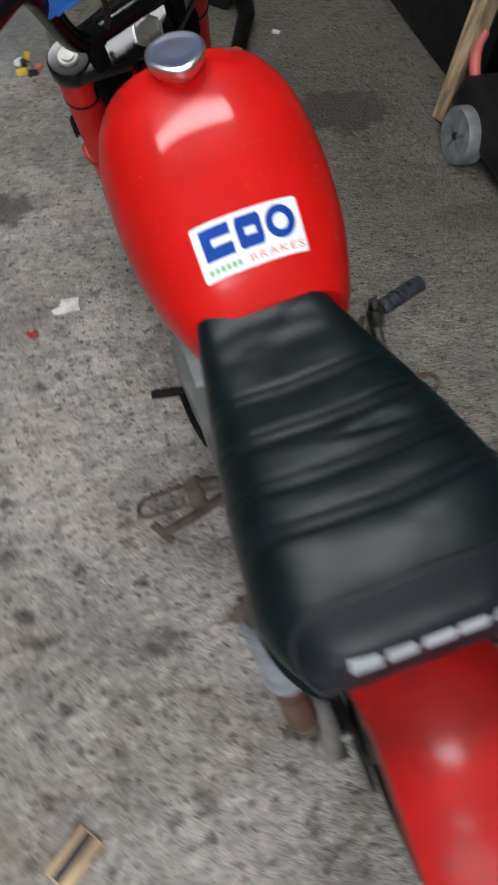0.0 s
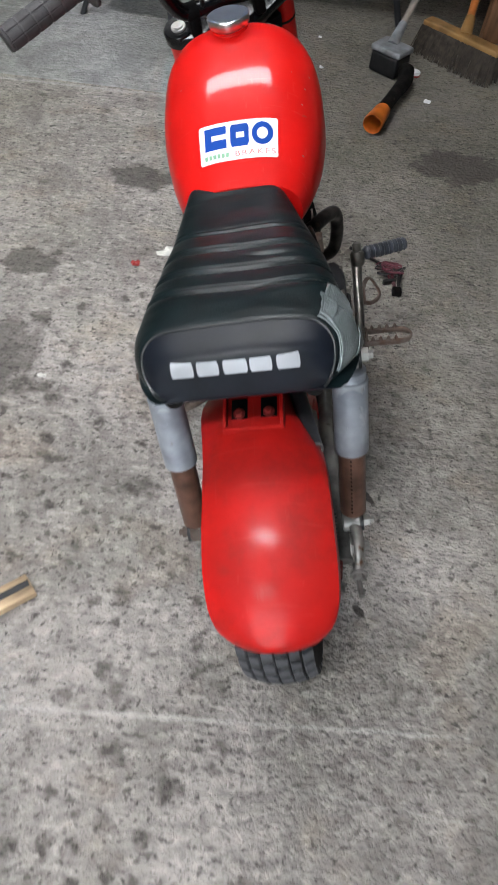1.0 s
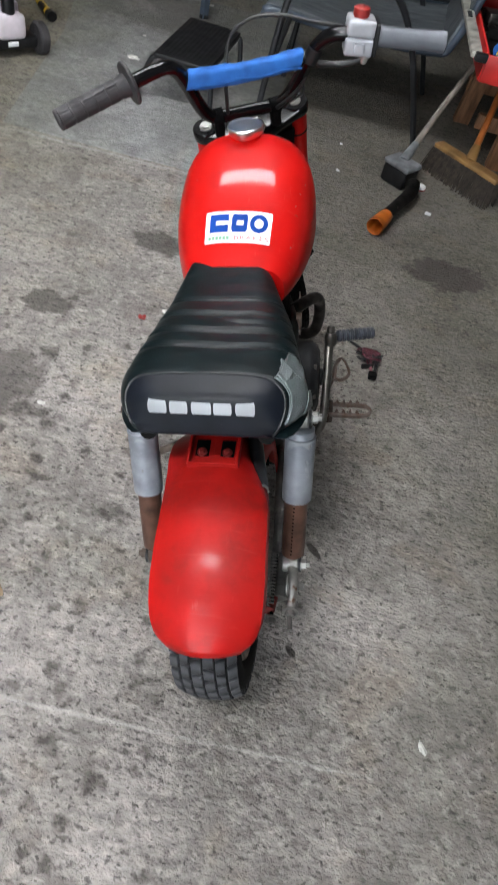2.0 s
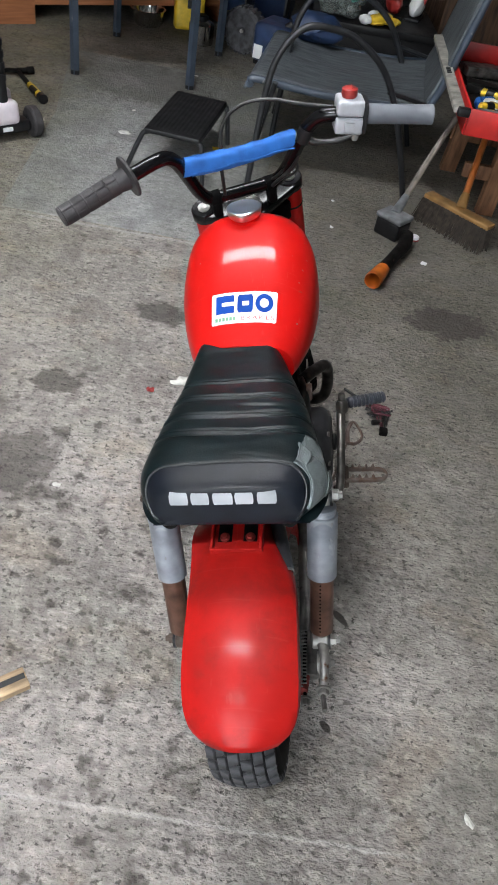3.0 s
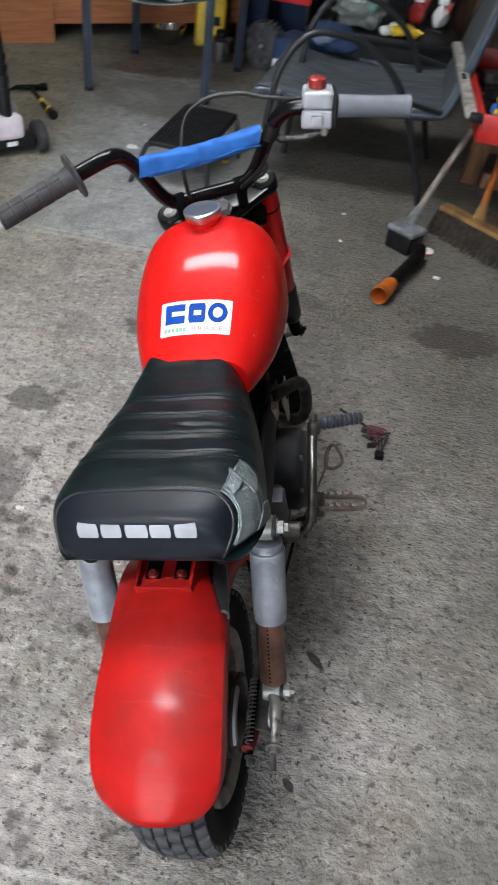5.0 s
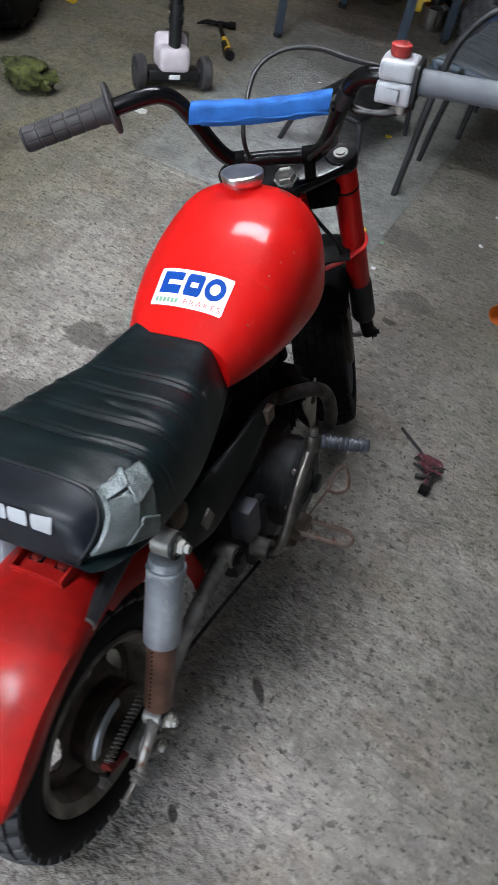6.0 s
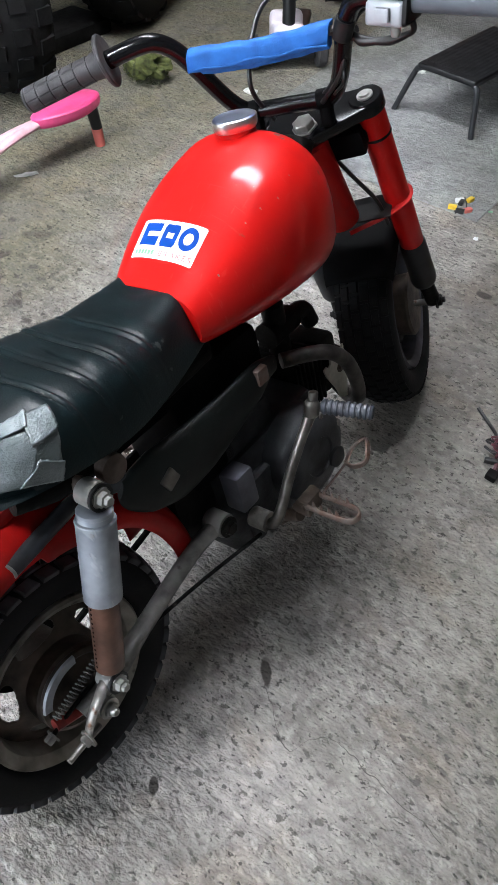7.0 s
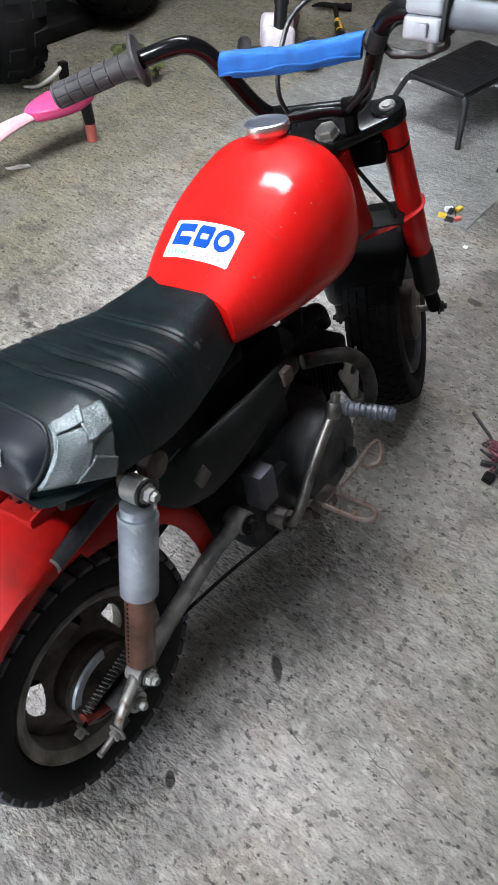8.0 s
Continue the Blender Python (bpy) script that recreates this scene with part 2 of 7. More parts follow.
def scratched(m, scale, amount, color):
    """Adds fine scratches in two crossing directions and some grime to a paint."""
    n, l = m.node_tree.nodes, m.node_tree.links
    p = n["Principled BSDF"]
    old = p.inputs["Base Color"].links[0].from_socket
    rough = p.inputs["Roughness"].links[0].from_socket
    tc = n.new("ShaderNodeTexCoord")
    total = None
    for turn, stretch in ((35, (scale, scale * 0.05, scale * 0.3)), (-50, (scale * 0.06, scale, scale * 0.3)), (10, (scale * 0.04, scale * 1.3, scale * 0.2))):
        mp, t, r = n.new("ShaderNodeMapping"), n.new("ShaderNodeTexNoise"), n.new("ShaderNodeMapRange")
        mp.inputs["Rotation"].default_value = (0, 0, radians(turn))
        mp.inputs["Scale"].default_value = stretch
        t.inputs["Scale"].default_value, t.inputs["Detail"].default_value = 1.0, 3
        r.inputs["From Min"].default_value, r.inputs["From Max"].default_value, r.inputs["To Max"].default_value = 0.66, 0.72, amount
        l.new(tc.outputs["Object"], mp.inputs["Vector"])
        l.new(mp.outputs[0], t.inputs["Vector"])
        l.new(t.outputs["Fac"], r.inputs["Value"])
        if total is None:
            total = r.outputs[0]
        else:
            add = n.new("ShaderNodeMath")
            add.operation = "MAXIMUM"
            l.new(total, add.inputs[0])
            l.new(r.outputs[0], add.inputs[1])
            total = add.outputs[0]
    mix = n.new("ShaderNodeMix")
    mix.data_type = "RGBA"
    l.new(total, mix.inputs["Factor"])
    l.new(old, mix.inputs["A"])
    mix.inputs["B"].default_value = (*color, 1)
    l.new(mix.outputs["Result"], p.inputs["Base Color"])
    more = n.new("ShaderNodeMath")
    more.operation = "MULTIPLY_ADD"
    l.new(total, more.inputs[0])
    more.inputs[1].default_value = 0.35
    l.new(rough, more.inputs[2])
    l.new(more.outputs[0], p.inputs["Roughness"])


def grimed(m, scale, lo, hi, amount, color):
    """Adds soft blotches of old grime to a paint."""
    n, l = m.node_tree.nodes, m.node_tree.links
    p = n["Principled BSDF"]
    old = p.inputs["Base Color"].links[0].from_socket
    tc, t, r, mix = n.new("ShaderNodeTexCoord"), n.new("ShaderNodeTexNoise"), n.new("ShaderNodeMapRange"), n.new("ShaderNodeMix")
    t.inputs["Scale"].default_value, t.inputs["Detail"].default_value, t.inputs["Roughness"].default_value = scale, 8, 0.68
    r.inputs["From Min"].default_value, r.inputs["From Max"].default_value, r.inputs["To Max"].default_value = lo, hi, amount
    l.new(tc.outputs["Object"], t.inputs["Vector"])
    l.new(t.outputs["Fac"], r.inputs["Value"])
    mix.data_type = "RGBA"
    l.new(r.outputs[0], mix.inputs["Factor"])
    l.new(old, mix.inputs["A"])
    mix.inputs["B"].default_value = (*color, 1)
    l.new(mix.outputs["Result"], p.inputs["Base Color"])


grimed(M_RED_WORN, 14.0, 0.5, 0.72, 0.6, (0.15, 0.012, 0.01))
scratched(M_RED_WORN, 170.0, 0.07, (0.5, 0.1, 0.085))
scratched(M_RED, 220.0, 0.07, (0.6, 0.16, 0.13))
M_SEAT = material("black_vinyl", (0.004, 0.0094, 0.011), 0.35, spec=0.25, rough_vary=0.07, vary=0.2, scale=25, bump=0.16, bump_scale=420, spots=0.08, spot_color=(0.05, 0.055, 0.055), spot_scale=70)
M_SEAT_BACK = material("smooth_dark_vinyl", (0.006, 0.0082, 0.0135), 0.42, spec=0.27, vary=0.2, scale=20, bump=0.1, bump_scale=400)
M_PIPING = material("vinyl_piping", (0.013, 0.015, 0.017), 0.4, spec=0.35, vary=0.1)
M_THREAD = material("grey_thread", (0.013, 0.016, 0.016), 0.7, bump=0.5, bump_scale=900)
M_TAPE = material("duct_tape", (0.118, 0.132, 0.138), 0.33, metal=0.35, vary=0.6, scale=24, bump=0.5, bump_scale=300, tint=(0.1, 0.125, 0.125), stretch=(1, 1, 3))
M_WHITE = material("white_vinyl", (0.78, 0.79, 0.8), 0.4, vary=0.05)
M_LETTER = material("faded_white_print", (0.4, 0.42, 0.45), 0.6, vary=0.1)
M_TREAD = material("dusty_tread_rubber", (0.05, 0.051, 0.057), 0.8, vary=0.35, scale=30, bump=0.3, bump_scale=160, tint=(0.012, 0.012, 0.012))
M_TEAL = material("teal_plastic", (0.02, 0.25, 0.2), 0.4, vary=0.15)
M_RED_GRIME = material("grimy_dark_red_paint", (0.2, 0.018, 0.014), 0.55, vary=0.35, scale=60, bump=0.2, spots=0.4, spot_color=(0.03, 0.02, 0.016), spot_scale=60)
M_CRACK = material("dark_crack", (0.1, 0.09, 0.08), 0.95, vary=0.2)
M_BLUE_INK = material("blue_ink", (0.002, 0.05, 0.3), 0.55, spec=0.15, vary=0.06)
M_GREEN_INK = material("green_ink", (0.2, 0.42, 0.25), 0.5, vary=0.2)
M_RED_INK = material("red_ink", (0.62, 0.12, 0.12), 0.5, vary=0.1)
M_SILVER = material("silver_paint", (0.33, 0.355, 0.4), 0.42, metal=0.4, vary=0.14, scale=30, bump=0.08, spots=0.15, spot_color=(0.2, 0.17, 0.15), spot_scale=60)
M_BROWN = material("rusty_brown_tube", (0.13, 0.062, 0.042), 0.45, metal=0.3, vary=0.25, scale=35, bump=0.12, bump_scale=200)
M_STEEL = material("worn_steel", (0.23, 0.215, 0.2), 0.44, metal=0.7, vary=0.3, scale=40, bump=0.15, bump_scale=200, spots=0.3, spot_color=(0.12, 0.06, 0.035), spot_scale=50)
M_CHROME = material("chrome", (0.74, 0.75, 0.75), 0.3, metal=1.0, vary=0.05, scale=20, spots=0.1, spot_color=(0.3, 0.27, 0.22), spot_scale=80, rough_vary=0.05)
M_ZINC = material("zinc_plate", (0.31, 0.3, 0.28), 0.4, metal=0.4, vary=0.15, scale=50)
M_RUST = material("rusted_peg_steel", (0.055, 0.04, 0.033), 0.65, metal=0.3, spec=0.2, vary=0.4, scale=60, bump=0.4, bump_scale=220, tint=(0.14, 0.112, 0.095))
M_PEG = material("pale_worn_rusty_steel", (0.12, 0.098, 0.086), 0.5, metal=0.35, spec=0.25, vary=0.3, scale=70, bump=0.3, bump_scale=240, tint=(0.12, 0.07, 0.05), spots=0.3, spot_color=(0.1, 0.045, 0.03), spot_scale=70)
M_OLD_PLANK = material("dark_old_plank", (0.1, 0.055, 0.032), 0.75, vary=0.35, scale=8, bump=0.3, stretch=(6, 6, 1), bump_scale=80)
M_LEVER = material("polished_bare_steel", (0.15, 0.14, 0.127), 0.42, metal=0.9, vary=0.25, scale=40, bump=0.1, bump_scale=200, spots=0.3, spot_color=(0.12, 0.07, 0.05), spot_scale=60)
M_ARM = material("grimy_grey_steel", (0.15, 0.142, 0.133), 0.6, metal=0.2, vary=0.3, scale=30, bump=0.25, bump_scale=200, spots=0.35, spot_color=(0.05, 0.04, 0.032), spot_scale=40)
M_BARE = material("bare_blue_white_metal", (0.52, 0.55, 0.6), 0.4, metal=0.3, vary=0.12, scale=60)
M_ALLOY = material("dull_engine_alloy", (0.04, 0.041, 0.045), 0.5, metal=0.3, spec=0.25, vary=0.3, scale=25, bump=0.25, bump_scale=180, spots=0.3, spot_color=(0.04, 0.035, 0.03), spot_scale=30)
M_ALLOY_LIGHT = material("grey_cover_alloy", (0.2, 0.21, 0.215), 0.5, metal=0.4, vary=0.2, scale=25, bump=0.15, spots=0.2, spot_color=(0.1, 0.09, 0.08))
M_SIDE = material("dull_grey_casting", (0.075, 0.075, 0.09), 0.5, metal=0.3, vary=0.25, scale=25, bump=0.15, spots=0.3, spot_color=(0.05, 0.045, 0.04))
M_OILY = material("oily_black_metal", (0.0075, 0.007, 0.0066), 0.6, metal=0.15, spec=0.12, vary=0.4, scale=30, bump=0.3, bump_scale=150, spots=0.2, spot_color=(0.04, 0.034, 0.03))
M_MUFFLER = material("black_heat_paint", (0.005, 0.007, 0.0065), 0.55, spec=0.25, metal=0.0, vary=0.35, scale=18, bump=0.12, spots=0.2, spot_color=(0.07, 0.05, 0.035), spot_scale=35)
M_PIPE = material("scorched_pipe", (0.046, 0.041, 0.038), 0.5, metal=0.4, spec=0.25, vary=0.35, scale=35, bump=0.2, spots=0.3, spot_color=(0.05, 0.035, 0.025))
M_BAR = material("black_gloss_bar", (0.004, 0.004, 0.0048), 0.22, spec=0.28, vary=0.1, coat=0.06, rough_vary=0.05)
M_MATTE = material("matte_black_plastic", (0.0032, 0.0032, 0.0035), 0.75, spec=0.06, vary=0.2, scale=30, bump=0.1)
M_BLACK = material("black_plastic", (0.009, 0.009, 0.01), 0.48, spec=0.35, vary=0.2, scale=30, bump=0.1)
M_GRIP = material("dark_grip_rubber", (0.037, 0.034, 0.036), 0.62, vary=0.2, scale=40, bump=0.2, bump_scale=260)
M_GREYGRIP = material("grey_grip_rubber", (0.115, 0.125, 0.145), 0.5, vary=0.06, scale=40, bump=0.12, bump_scale=260)
M_PAD = material("blue_foam_cloth", (0.014, 0.12, 0.43), 0.8, vary=0.14, scale=40, bump=0.35, bump_scale=500)
M_SWITCH = material("silver_switch_plastic", (0.4, 0.41, 0.44), 0.35, vary=0.08, scale=40, metal=0.1)
M_RED_PLASTIC = material("red_plastic", (0.3, 0.024, 0.02), 0.4, vary=0.15, scale=60)
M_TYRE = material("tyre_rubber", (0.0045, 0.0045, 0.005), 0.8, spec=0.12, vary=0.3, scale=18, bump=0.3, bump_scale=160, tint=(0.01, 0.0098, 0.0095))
scratched(M_SILVER, 90.0, 0.5, (0.55, 0.57, 0.6))
M_TYRE_DUSTY = material("dusty_tyre_rubber", (0.011, 0.011, 0.012), 0.8, spec=0.12, vary=0.35, scale=22, bump=0.3, bump_scale=160, tint=(0.02, 0.0195, 0.019))
M_CHIP = material("bare_chipped_metal", (0.26, 0.2, 0.16), 0.5, metal=0.3, vary=0.2)
M_RIM = material("dirty_rim_paint", (0.25, 0.23, 0.2), 0.5, metal=0.15, vary=0.35, scale=22, bump=0.2, spots=0.4, spot_color=(0.05, 0.04, 0.03), spot_scale=28)
M_DRUM = material("brown_dirty_drum", (0.075, 0.056, 0.044), 0.6, metal=0.3, vary=0.4, scale=30, bump=0.3)
M_RUBBER_LIGHT = material("ribbed_blue_grey_rubber", (0.036, 0.04, 0.052), 0.42, vary=0.25, scale=60, bump=0.15)
M_TAIL = material("dark_steel_pipe", (0.05, 0.052, 0.058), 0.36, metal=0.4, vary=0.25, scale=40, spots=0.25, spot_color=(0.04, 0.035, 0.03), spot_scale=60)
M_CABLE = material("black_cable", (0.012, 0.012, 0.012), 0.4)
M_FRAME = material("blue_grey_frame_paint", (0.045, 0.062, 0.088), 0.42, vary=0.15, scale=15, bump=0.05, spots=0.12, spot_color=(0.2, 0.2, 0.2), spot_scale=40)
M_DARK_TUBE = material("black_frame_tube", (0.02, 0.021, 0.024), 0.4, vary=0.2, scale=20)
M_WOOD = material("orange_brown_wood", (0.36, 0.14, 0.06), 0.5, vary=0.13, scale=6, bump=0.1, stretch=(1, 1, 14), bump_scale=60)
M_PALE_WOOD = material("pale_raw_wood", (0.46, 0.33, 0.2), 0.7, vary=0.3, scale=10, bump=0.2, stretch=(1, 9, 1), bump_scale=60)
M_PINE = material("weathered_pine", (0.26, 0.125, 0.06), 0.65, vary=0.3, scale=8, bump=0.25, stretch=(6, 6, 1), bump_scale=80)
M_POLE = material("grey_wood_pole", (0.27, 0.235, 0.2), 0.65, vary=0.25, scale=12, bump=0.15, bump_scale=100)
M_ORANGE = material("orange_plastic", (0.48, 0.12, 0.015), 0.4, vary=0.15, scale=25)
M_ORANGE_POLE = material("orange_varnished_pole", (0.5, 0.16, 0.04), 0.35, vary=0.2, scale=18)
M_YELLOW = material("yellow_plastic", (0.75, 0.5, 0.03), 0.45, vary=0.12, scale=25)
M_YELLOW_WOOD = material("yellow_broom_wood", (0.27, 0.15, 0.05), 0.55, vary=0.25, scale=15)
M_BRISTLE = material("dark_bristles", (0.04, 0.029, 0.02), 0.8, vary=0.35, scale=60, random_shade=0.4)
M_TOOLRED = material("red_tool_chest_enamel", (0.55, 0.022, 0.018), 0.35, vary=0.12, scale=15, coat=0.2)
M_CREAM = material("scratched_bare_metal", (0.46, 0.44, 0.39), 0.45, metal=0.4, vary=0.2, scale=30, spots=0.2, spot_color=(0.2, 0.16, 0.12))
M_GREYPL = material("grey_plastic", (0.17, 0.18, 0.19), 0.5, vary=0.2, scale=30, bump=0.08)
M_PINK = material("pink_plastic", (0.72, 0.07, 0.22), 0.4, vary=0.1, scale=20)
M_PALE_PINK = material("pale_pink_plastic", (0.72, 0.42, 0.46), 0.45, vary=0.1, scale=20)
M_CORAL = material("coral_plastic", (0.6, 0.15, 0.12), 0.5, vary=0.1)
M_SCOOT = material("pale_lilac_plastic", (0.62, 0.56, 0.6), 0.4, vary=0.08, scale=20)
M_PAPER = material("scrap_paper", (0.7, 0.69, 0.65), 0.8, vary=0.12, scale=60)
M_MOSS = material("dead_green_turf", (0.075, 0.085, 0.02), 0.95, vary=0.4, scale=40, bump=0.8, bump_scale=200, random_shade=0.5)
M_NAVY = material("navy_plastic", (0.02, 0.04, 0.1), 0.45, vary=0.2, scale=20)
M_STAINLESS = material("stainless_steel", (0.6, 0.59, 0.57), 0.14, metal=1.0, vary=0.08, rough_vary=0.06)
M_BAG = material("clear_film", (0.62, 0.68, 0.66), 0.15, vary=0.2, scale=25, bump=0.5, bump_scale=60)
M_BAG.node_tree.nodes["Principled BSDF"].inputs["Transmission Weight"].default_value = 0.75
M_BAG.node_tree.nodes["Principled BSDF"].inputs["IOR"].default_value = 1.15
M_CLOTH = material("white_rag", (0.7, 0.7, 0.7), 0.85, vary=0.1, scale=25, bump=0.5, bump_scale=150)
M_GREEN_DARK = material("dark_green_plastic", (0.02, 0.05, 0.025), 0.5, vary=0.2, scale=20)
M_MAROON = material("maroon_wire", (0.12, 0.03, 0.042), 0.5, vary=0.2, scale=60)


def textilene(name, color):
    """Woven plastic seat cloth with a streaky, worn weave."""
    m = material(name, color, 0.65, vary=0.25, scale=14, bump=0.5, bump_scale=700, tint=tuple(v * 0.55 for v in color), stretch=(1, 6, 1))
    return m


M_TEXT = textilene("slate_textilene", (0.075, 0.086, 0.095))
M_TEXT2 = textilene("grey_green_textilene", (0.12, 0.135, 0.125))


# ---- mesh helpers ----
def finish(name, bm, mat, parent=None, label="", angle=38):
    bmesh.ops.recalc_face_normals(bm, faces=bm.faces)
    me = bpy.data.meshes.new(name)
    bm.to_mesh(me)
    bm.free()
    me.materials.append(mat)
    me.polygons.foreach_set("use_smooth", [True] * len(me.polygons))
    me.set_sharp_from_angle(angle=radians(angle))
    ob = new(name, me)
    ob.parent = parent
    return tagged(ob, label)


def part(name, bm, mat, parent, label="", angle=38):
    """Links a bmesh as one mesh object under a thing or a part."""
    return finish(name, bm, mat, parent, label, angle)


def thing(name, m, label, category, group="", kind=""):
    e = new(name)
    e.matrix_world = m
    e.empty_display_size = 0.05
    return tagged(e, label, category, group, kind)


def box(x0, x1, y0, y1, z0, z1, bevel=0.003, m=None, seg=2):
    bm = bmesh.new()
    bmesh.ops.create_cube(bm, size=1)
    for v in bm.verts:
        v.co = ((x0 + x1) / 2 + v.co.x * (x1 - x0), (y0 + y1) / 2 + v.co.y * (y1 - y0), (z0 + z1) / 2 + v.co.z * (z1 - z0))
    if bevel:
        bmesh.ops.bevel(bm, geom=list(bm.edges), offset=bevel, segments=seg, profile=0.6, affect="EDGES")
    if m:
        bmesh.ops.transform(bm, matrix=m, verts=bm.verts)
    return bm


def joined(*bms):
    out = bms[0]
    for other in bms[1:]:
        me = bpy.data.meshes.new("tmp")
        other.to_mesh(me)
        other.free()
        out.from_mesh(me)
        bpy.data.meshes.remove(me)
    return out


def rings(loops, closed=True, caps=(True, True), cyclic=False):
    """Skins a row of loops of equal count."""
    bm = bmesh.new()
    rows = [[bm.verts.new(p) for p in loop] for loop in loops]
    pairs = list(zip(rows, rows[1:])) + ([(rows[-1], rows[0])] if cyclic else [])
    for a, b in pairs:
        k = len(a)
        for i in range(k if closed else k - 1):
            j = (i + 1) % k
            bm.faces.new((a[i], a[j], b[j], b[i]))
    if closed and not cyclic:
        if caps[0]:
            bm.faces.new(rows[0][::-1])
        if caps[1]:
            bm.faces.new(rows[-1])
    return bm


def smooth_path(pts, steps=6):
    """Catmull-Rom through the points."""
    p = [Vector(q) for q in pts]
    p = [2 * p[0] - p[1]] + p + [2 * p[-1] - p[-2]]
    out = []
    for a, b, c, d in zip(p, p[1:], p[2:], p[3:]):
        for k in range(steps):
            t = k / steps
            out.append(0.5 * ((2 * b) + (c - a) * t + (2 * a - 5 * b + 4 * c - d) * t * t + (3 * b - a - 3 * c + d) * t ** 3))
    out.append(p[-2])
    return out


def tube(pts, r, seg=12, steps=0, flat=1.0, caps=True):
    """A round tube along points; r: one radius or one for each given point."""
    radii = list(r) if isinstance(r, (list, tuple)) else [r] * len(pts)
    if steps:
        n = len(pts)
        radii = list(np.interp(np.linspace(0, n - 1, (n - 1) * steps + 1), range(n), radii))
        pts = smooth_path(pts, steps)
    pts = [Vector(p) for p in pts]
    tangents = [((pts[min(i + 1, len(pts) - 1)] - pts[max(i - 1, 0)]).normalized()) for i in range(len(pts))]
    up = Vector((0, 0, 1)) if abs(tangents[0].z) < 0.9 else Vector((0, 1, 0))
    side = tangents[0].cross(up).normalized()
    loops = []
    for p, t, rad in zip(pts, tangents, (float(q) for q in radii)):
        side = (side - t * side.dot(t)).normalized()
        other = t.cross(side)
        loops.append([p + rad * (math.cos(a) * side + flat * math.sin(a) * other) for a in (2 * math.pi * k / seg for k in range(seg))])
    return rings(loops, caps=(caps, caps))


def lathe(profile, axis_from, axis_to, seg=32, cyclic=False):
    """Turns (along, radius) pairs round the line between two points."""
    a, b = Vector(axis_from), Vector(axis_to)
    d = (b - a).normalized()
    up = Vector((0, 0, 1)) if abs(d.z) < 0.9 else Vector((0, 1, 0))
    s = d.cross(up).normalized()
    o = d.cross(s)
    loops = [[a + d * h + max(r, 1e-4) * (math.cos(t) * s + math.sin(t) * o) for t in (2 * math.pi * k / seg for k in range(seg))] for h, r in profile]
    return rings(loops, cyclic=cyclic)


def bolt(p, direction, r=0.007, h=0.006, washer=True):
    p, d = Vector(p), Vector(direction).normalized()
    hexa = lathe([(0, r), (h * 0.8, r), (h, r * 0.85)], p, p + d, 6)
    if washer:
        return joined(hexa, lathe([(-0.001, r * 1.45), (0.0015, r * 1.45)], p, p + d, 16))
    return hexa


def moved(bm, m):
    bmesh.ops.transform(bm, matrix=m, verts=bm.verts)
    return bm


def lump(sx, sy, sz, seed, rough=0.25, cuts=2, m=None, flat=0.0):
    """An uneven lump: rags, clods, bags."""
    bm = bmesh.new()
    bmesh.ops.create_icosphere(bm, subdivisions=cuts, radius=1)
    off = Vector((seed * 3.1, seed * 1.7, seed * 0.9))
    for v in bm.verts:
        k = 1 + rough * (noise.noise(v.co * 1.6 + off) + 0.5 * noise.noise(v.co * 4 + off))
        v.co = (v.co.x * sx * k, v.co.y * sy * k, max(v.co.z, -flat if flat else -9) * sz * k)
    low = min(v.co.z for v in bm.verts)
    for v in bm.verts:
        v.co.z -= low
    return moved(bm, m) if m else bm


# ---- garage shell ----
X0, X1, Y0, Y1, HIGH = -2.6, 2.2, -4.6, 4.9, 2.45


def plain(name, bm, mat, label, category):
    return tagged(finish(name, bm, mat), label, category, kind="structure")


def floor_sheet():
    bm = bmesh.new()
    bmesh.ops.create_grid(bm, x_segments=8, y_segments=8, size=0.5)
    for v in bm.verts:
        v.co = (v.co.x * 12, v.co.y * 22 - 2, 0)
    return bm


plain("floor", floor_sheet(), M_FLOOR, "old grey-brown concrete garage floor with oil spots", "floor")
plain("floor_slab", rings([[Vector((x, y, z)) for x, y in ((-0.925, 1.492), (-0.148, 1.492), (-0.148, 3.0), (-1.13, 3.0), (-0.99, 2.27))] for z in (-0.02, 0.004)]), M_SLAB, "smoother grey concrete patch in the garage floor", "floor")
plain("wall_north", box(X0 - 0.15, X1 + 0.15, Y1, Y1 + 0.15, 0, HIGH, 0), M_WALL, "grey rendered garage back wall", "wall")
plain("wall_west", box(X0 - 0.15, X0, Y0, Y1, 0, HIGH, 0), M_WALL, "grey rendered garage side wall", "wall")
plain("wall_east", box(X1, X1 + 0.15, Y0, Y1, 0, HIGH, 0), M_WALL, "grey rendered garage side wall", "wall")
south = joined(box(X0 - 0.15, -2.3, Y0 - 0.15, Y0, 0, HIGH, 0), box(0.1, X1 + 0.15, Y0 - 0.15, Y0, 0, HIGH, 0), box(-2.3, 0.1, Y0 - 0.15, Y0, 2.15, HIGH, 0))
plain("wall_south", south, M_WALL, "grey rendered garage front wall with the wide open doorway", "wall")
plain("ceiling", box(X0 - 0.15, X1 + 0.15, Y0 - 0.15, Y1 + 0.15, HIGH, HIGH + 0.1, 0), M_CEIL, "plain boarded garage ceiling", "ceiling")


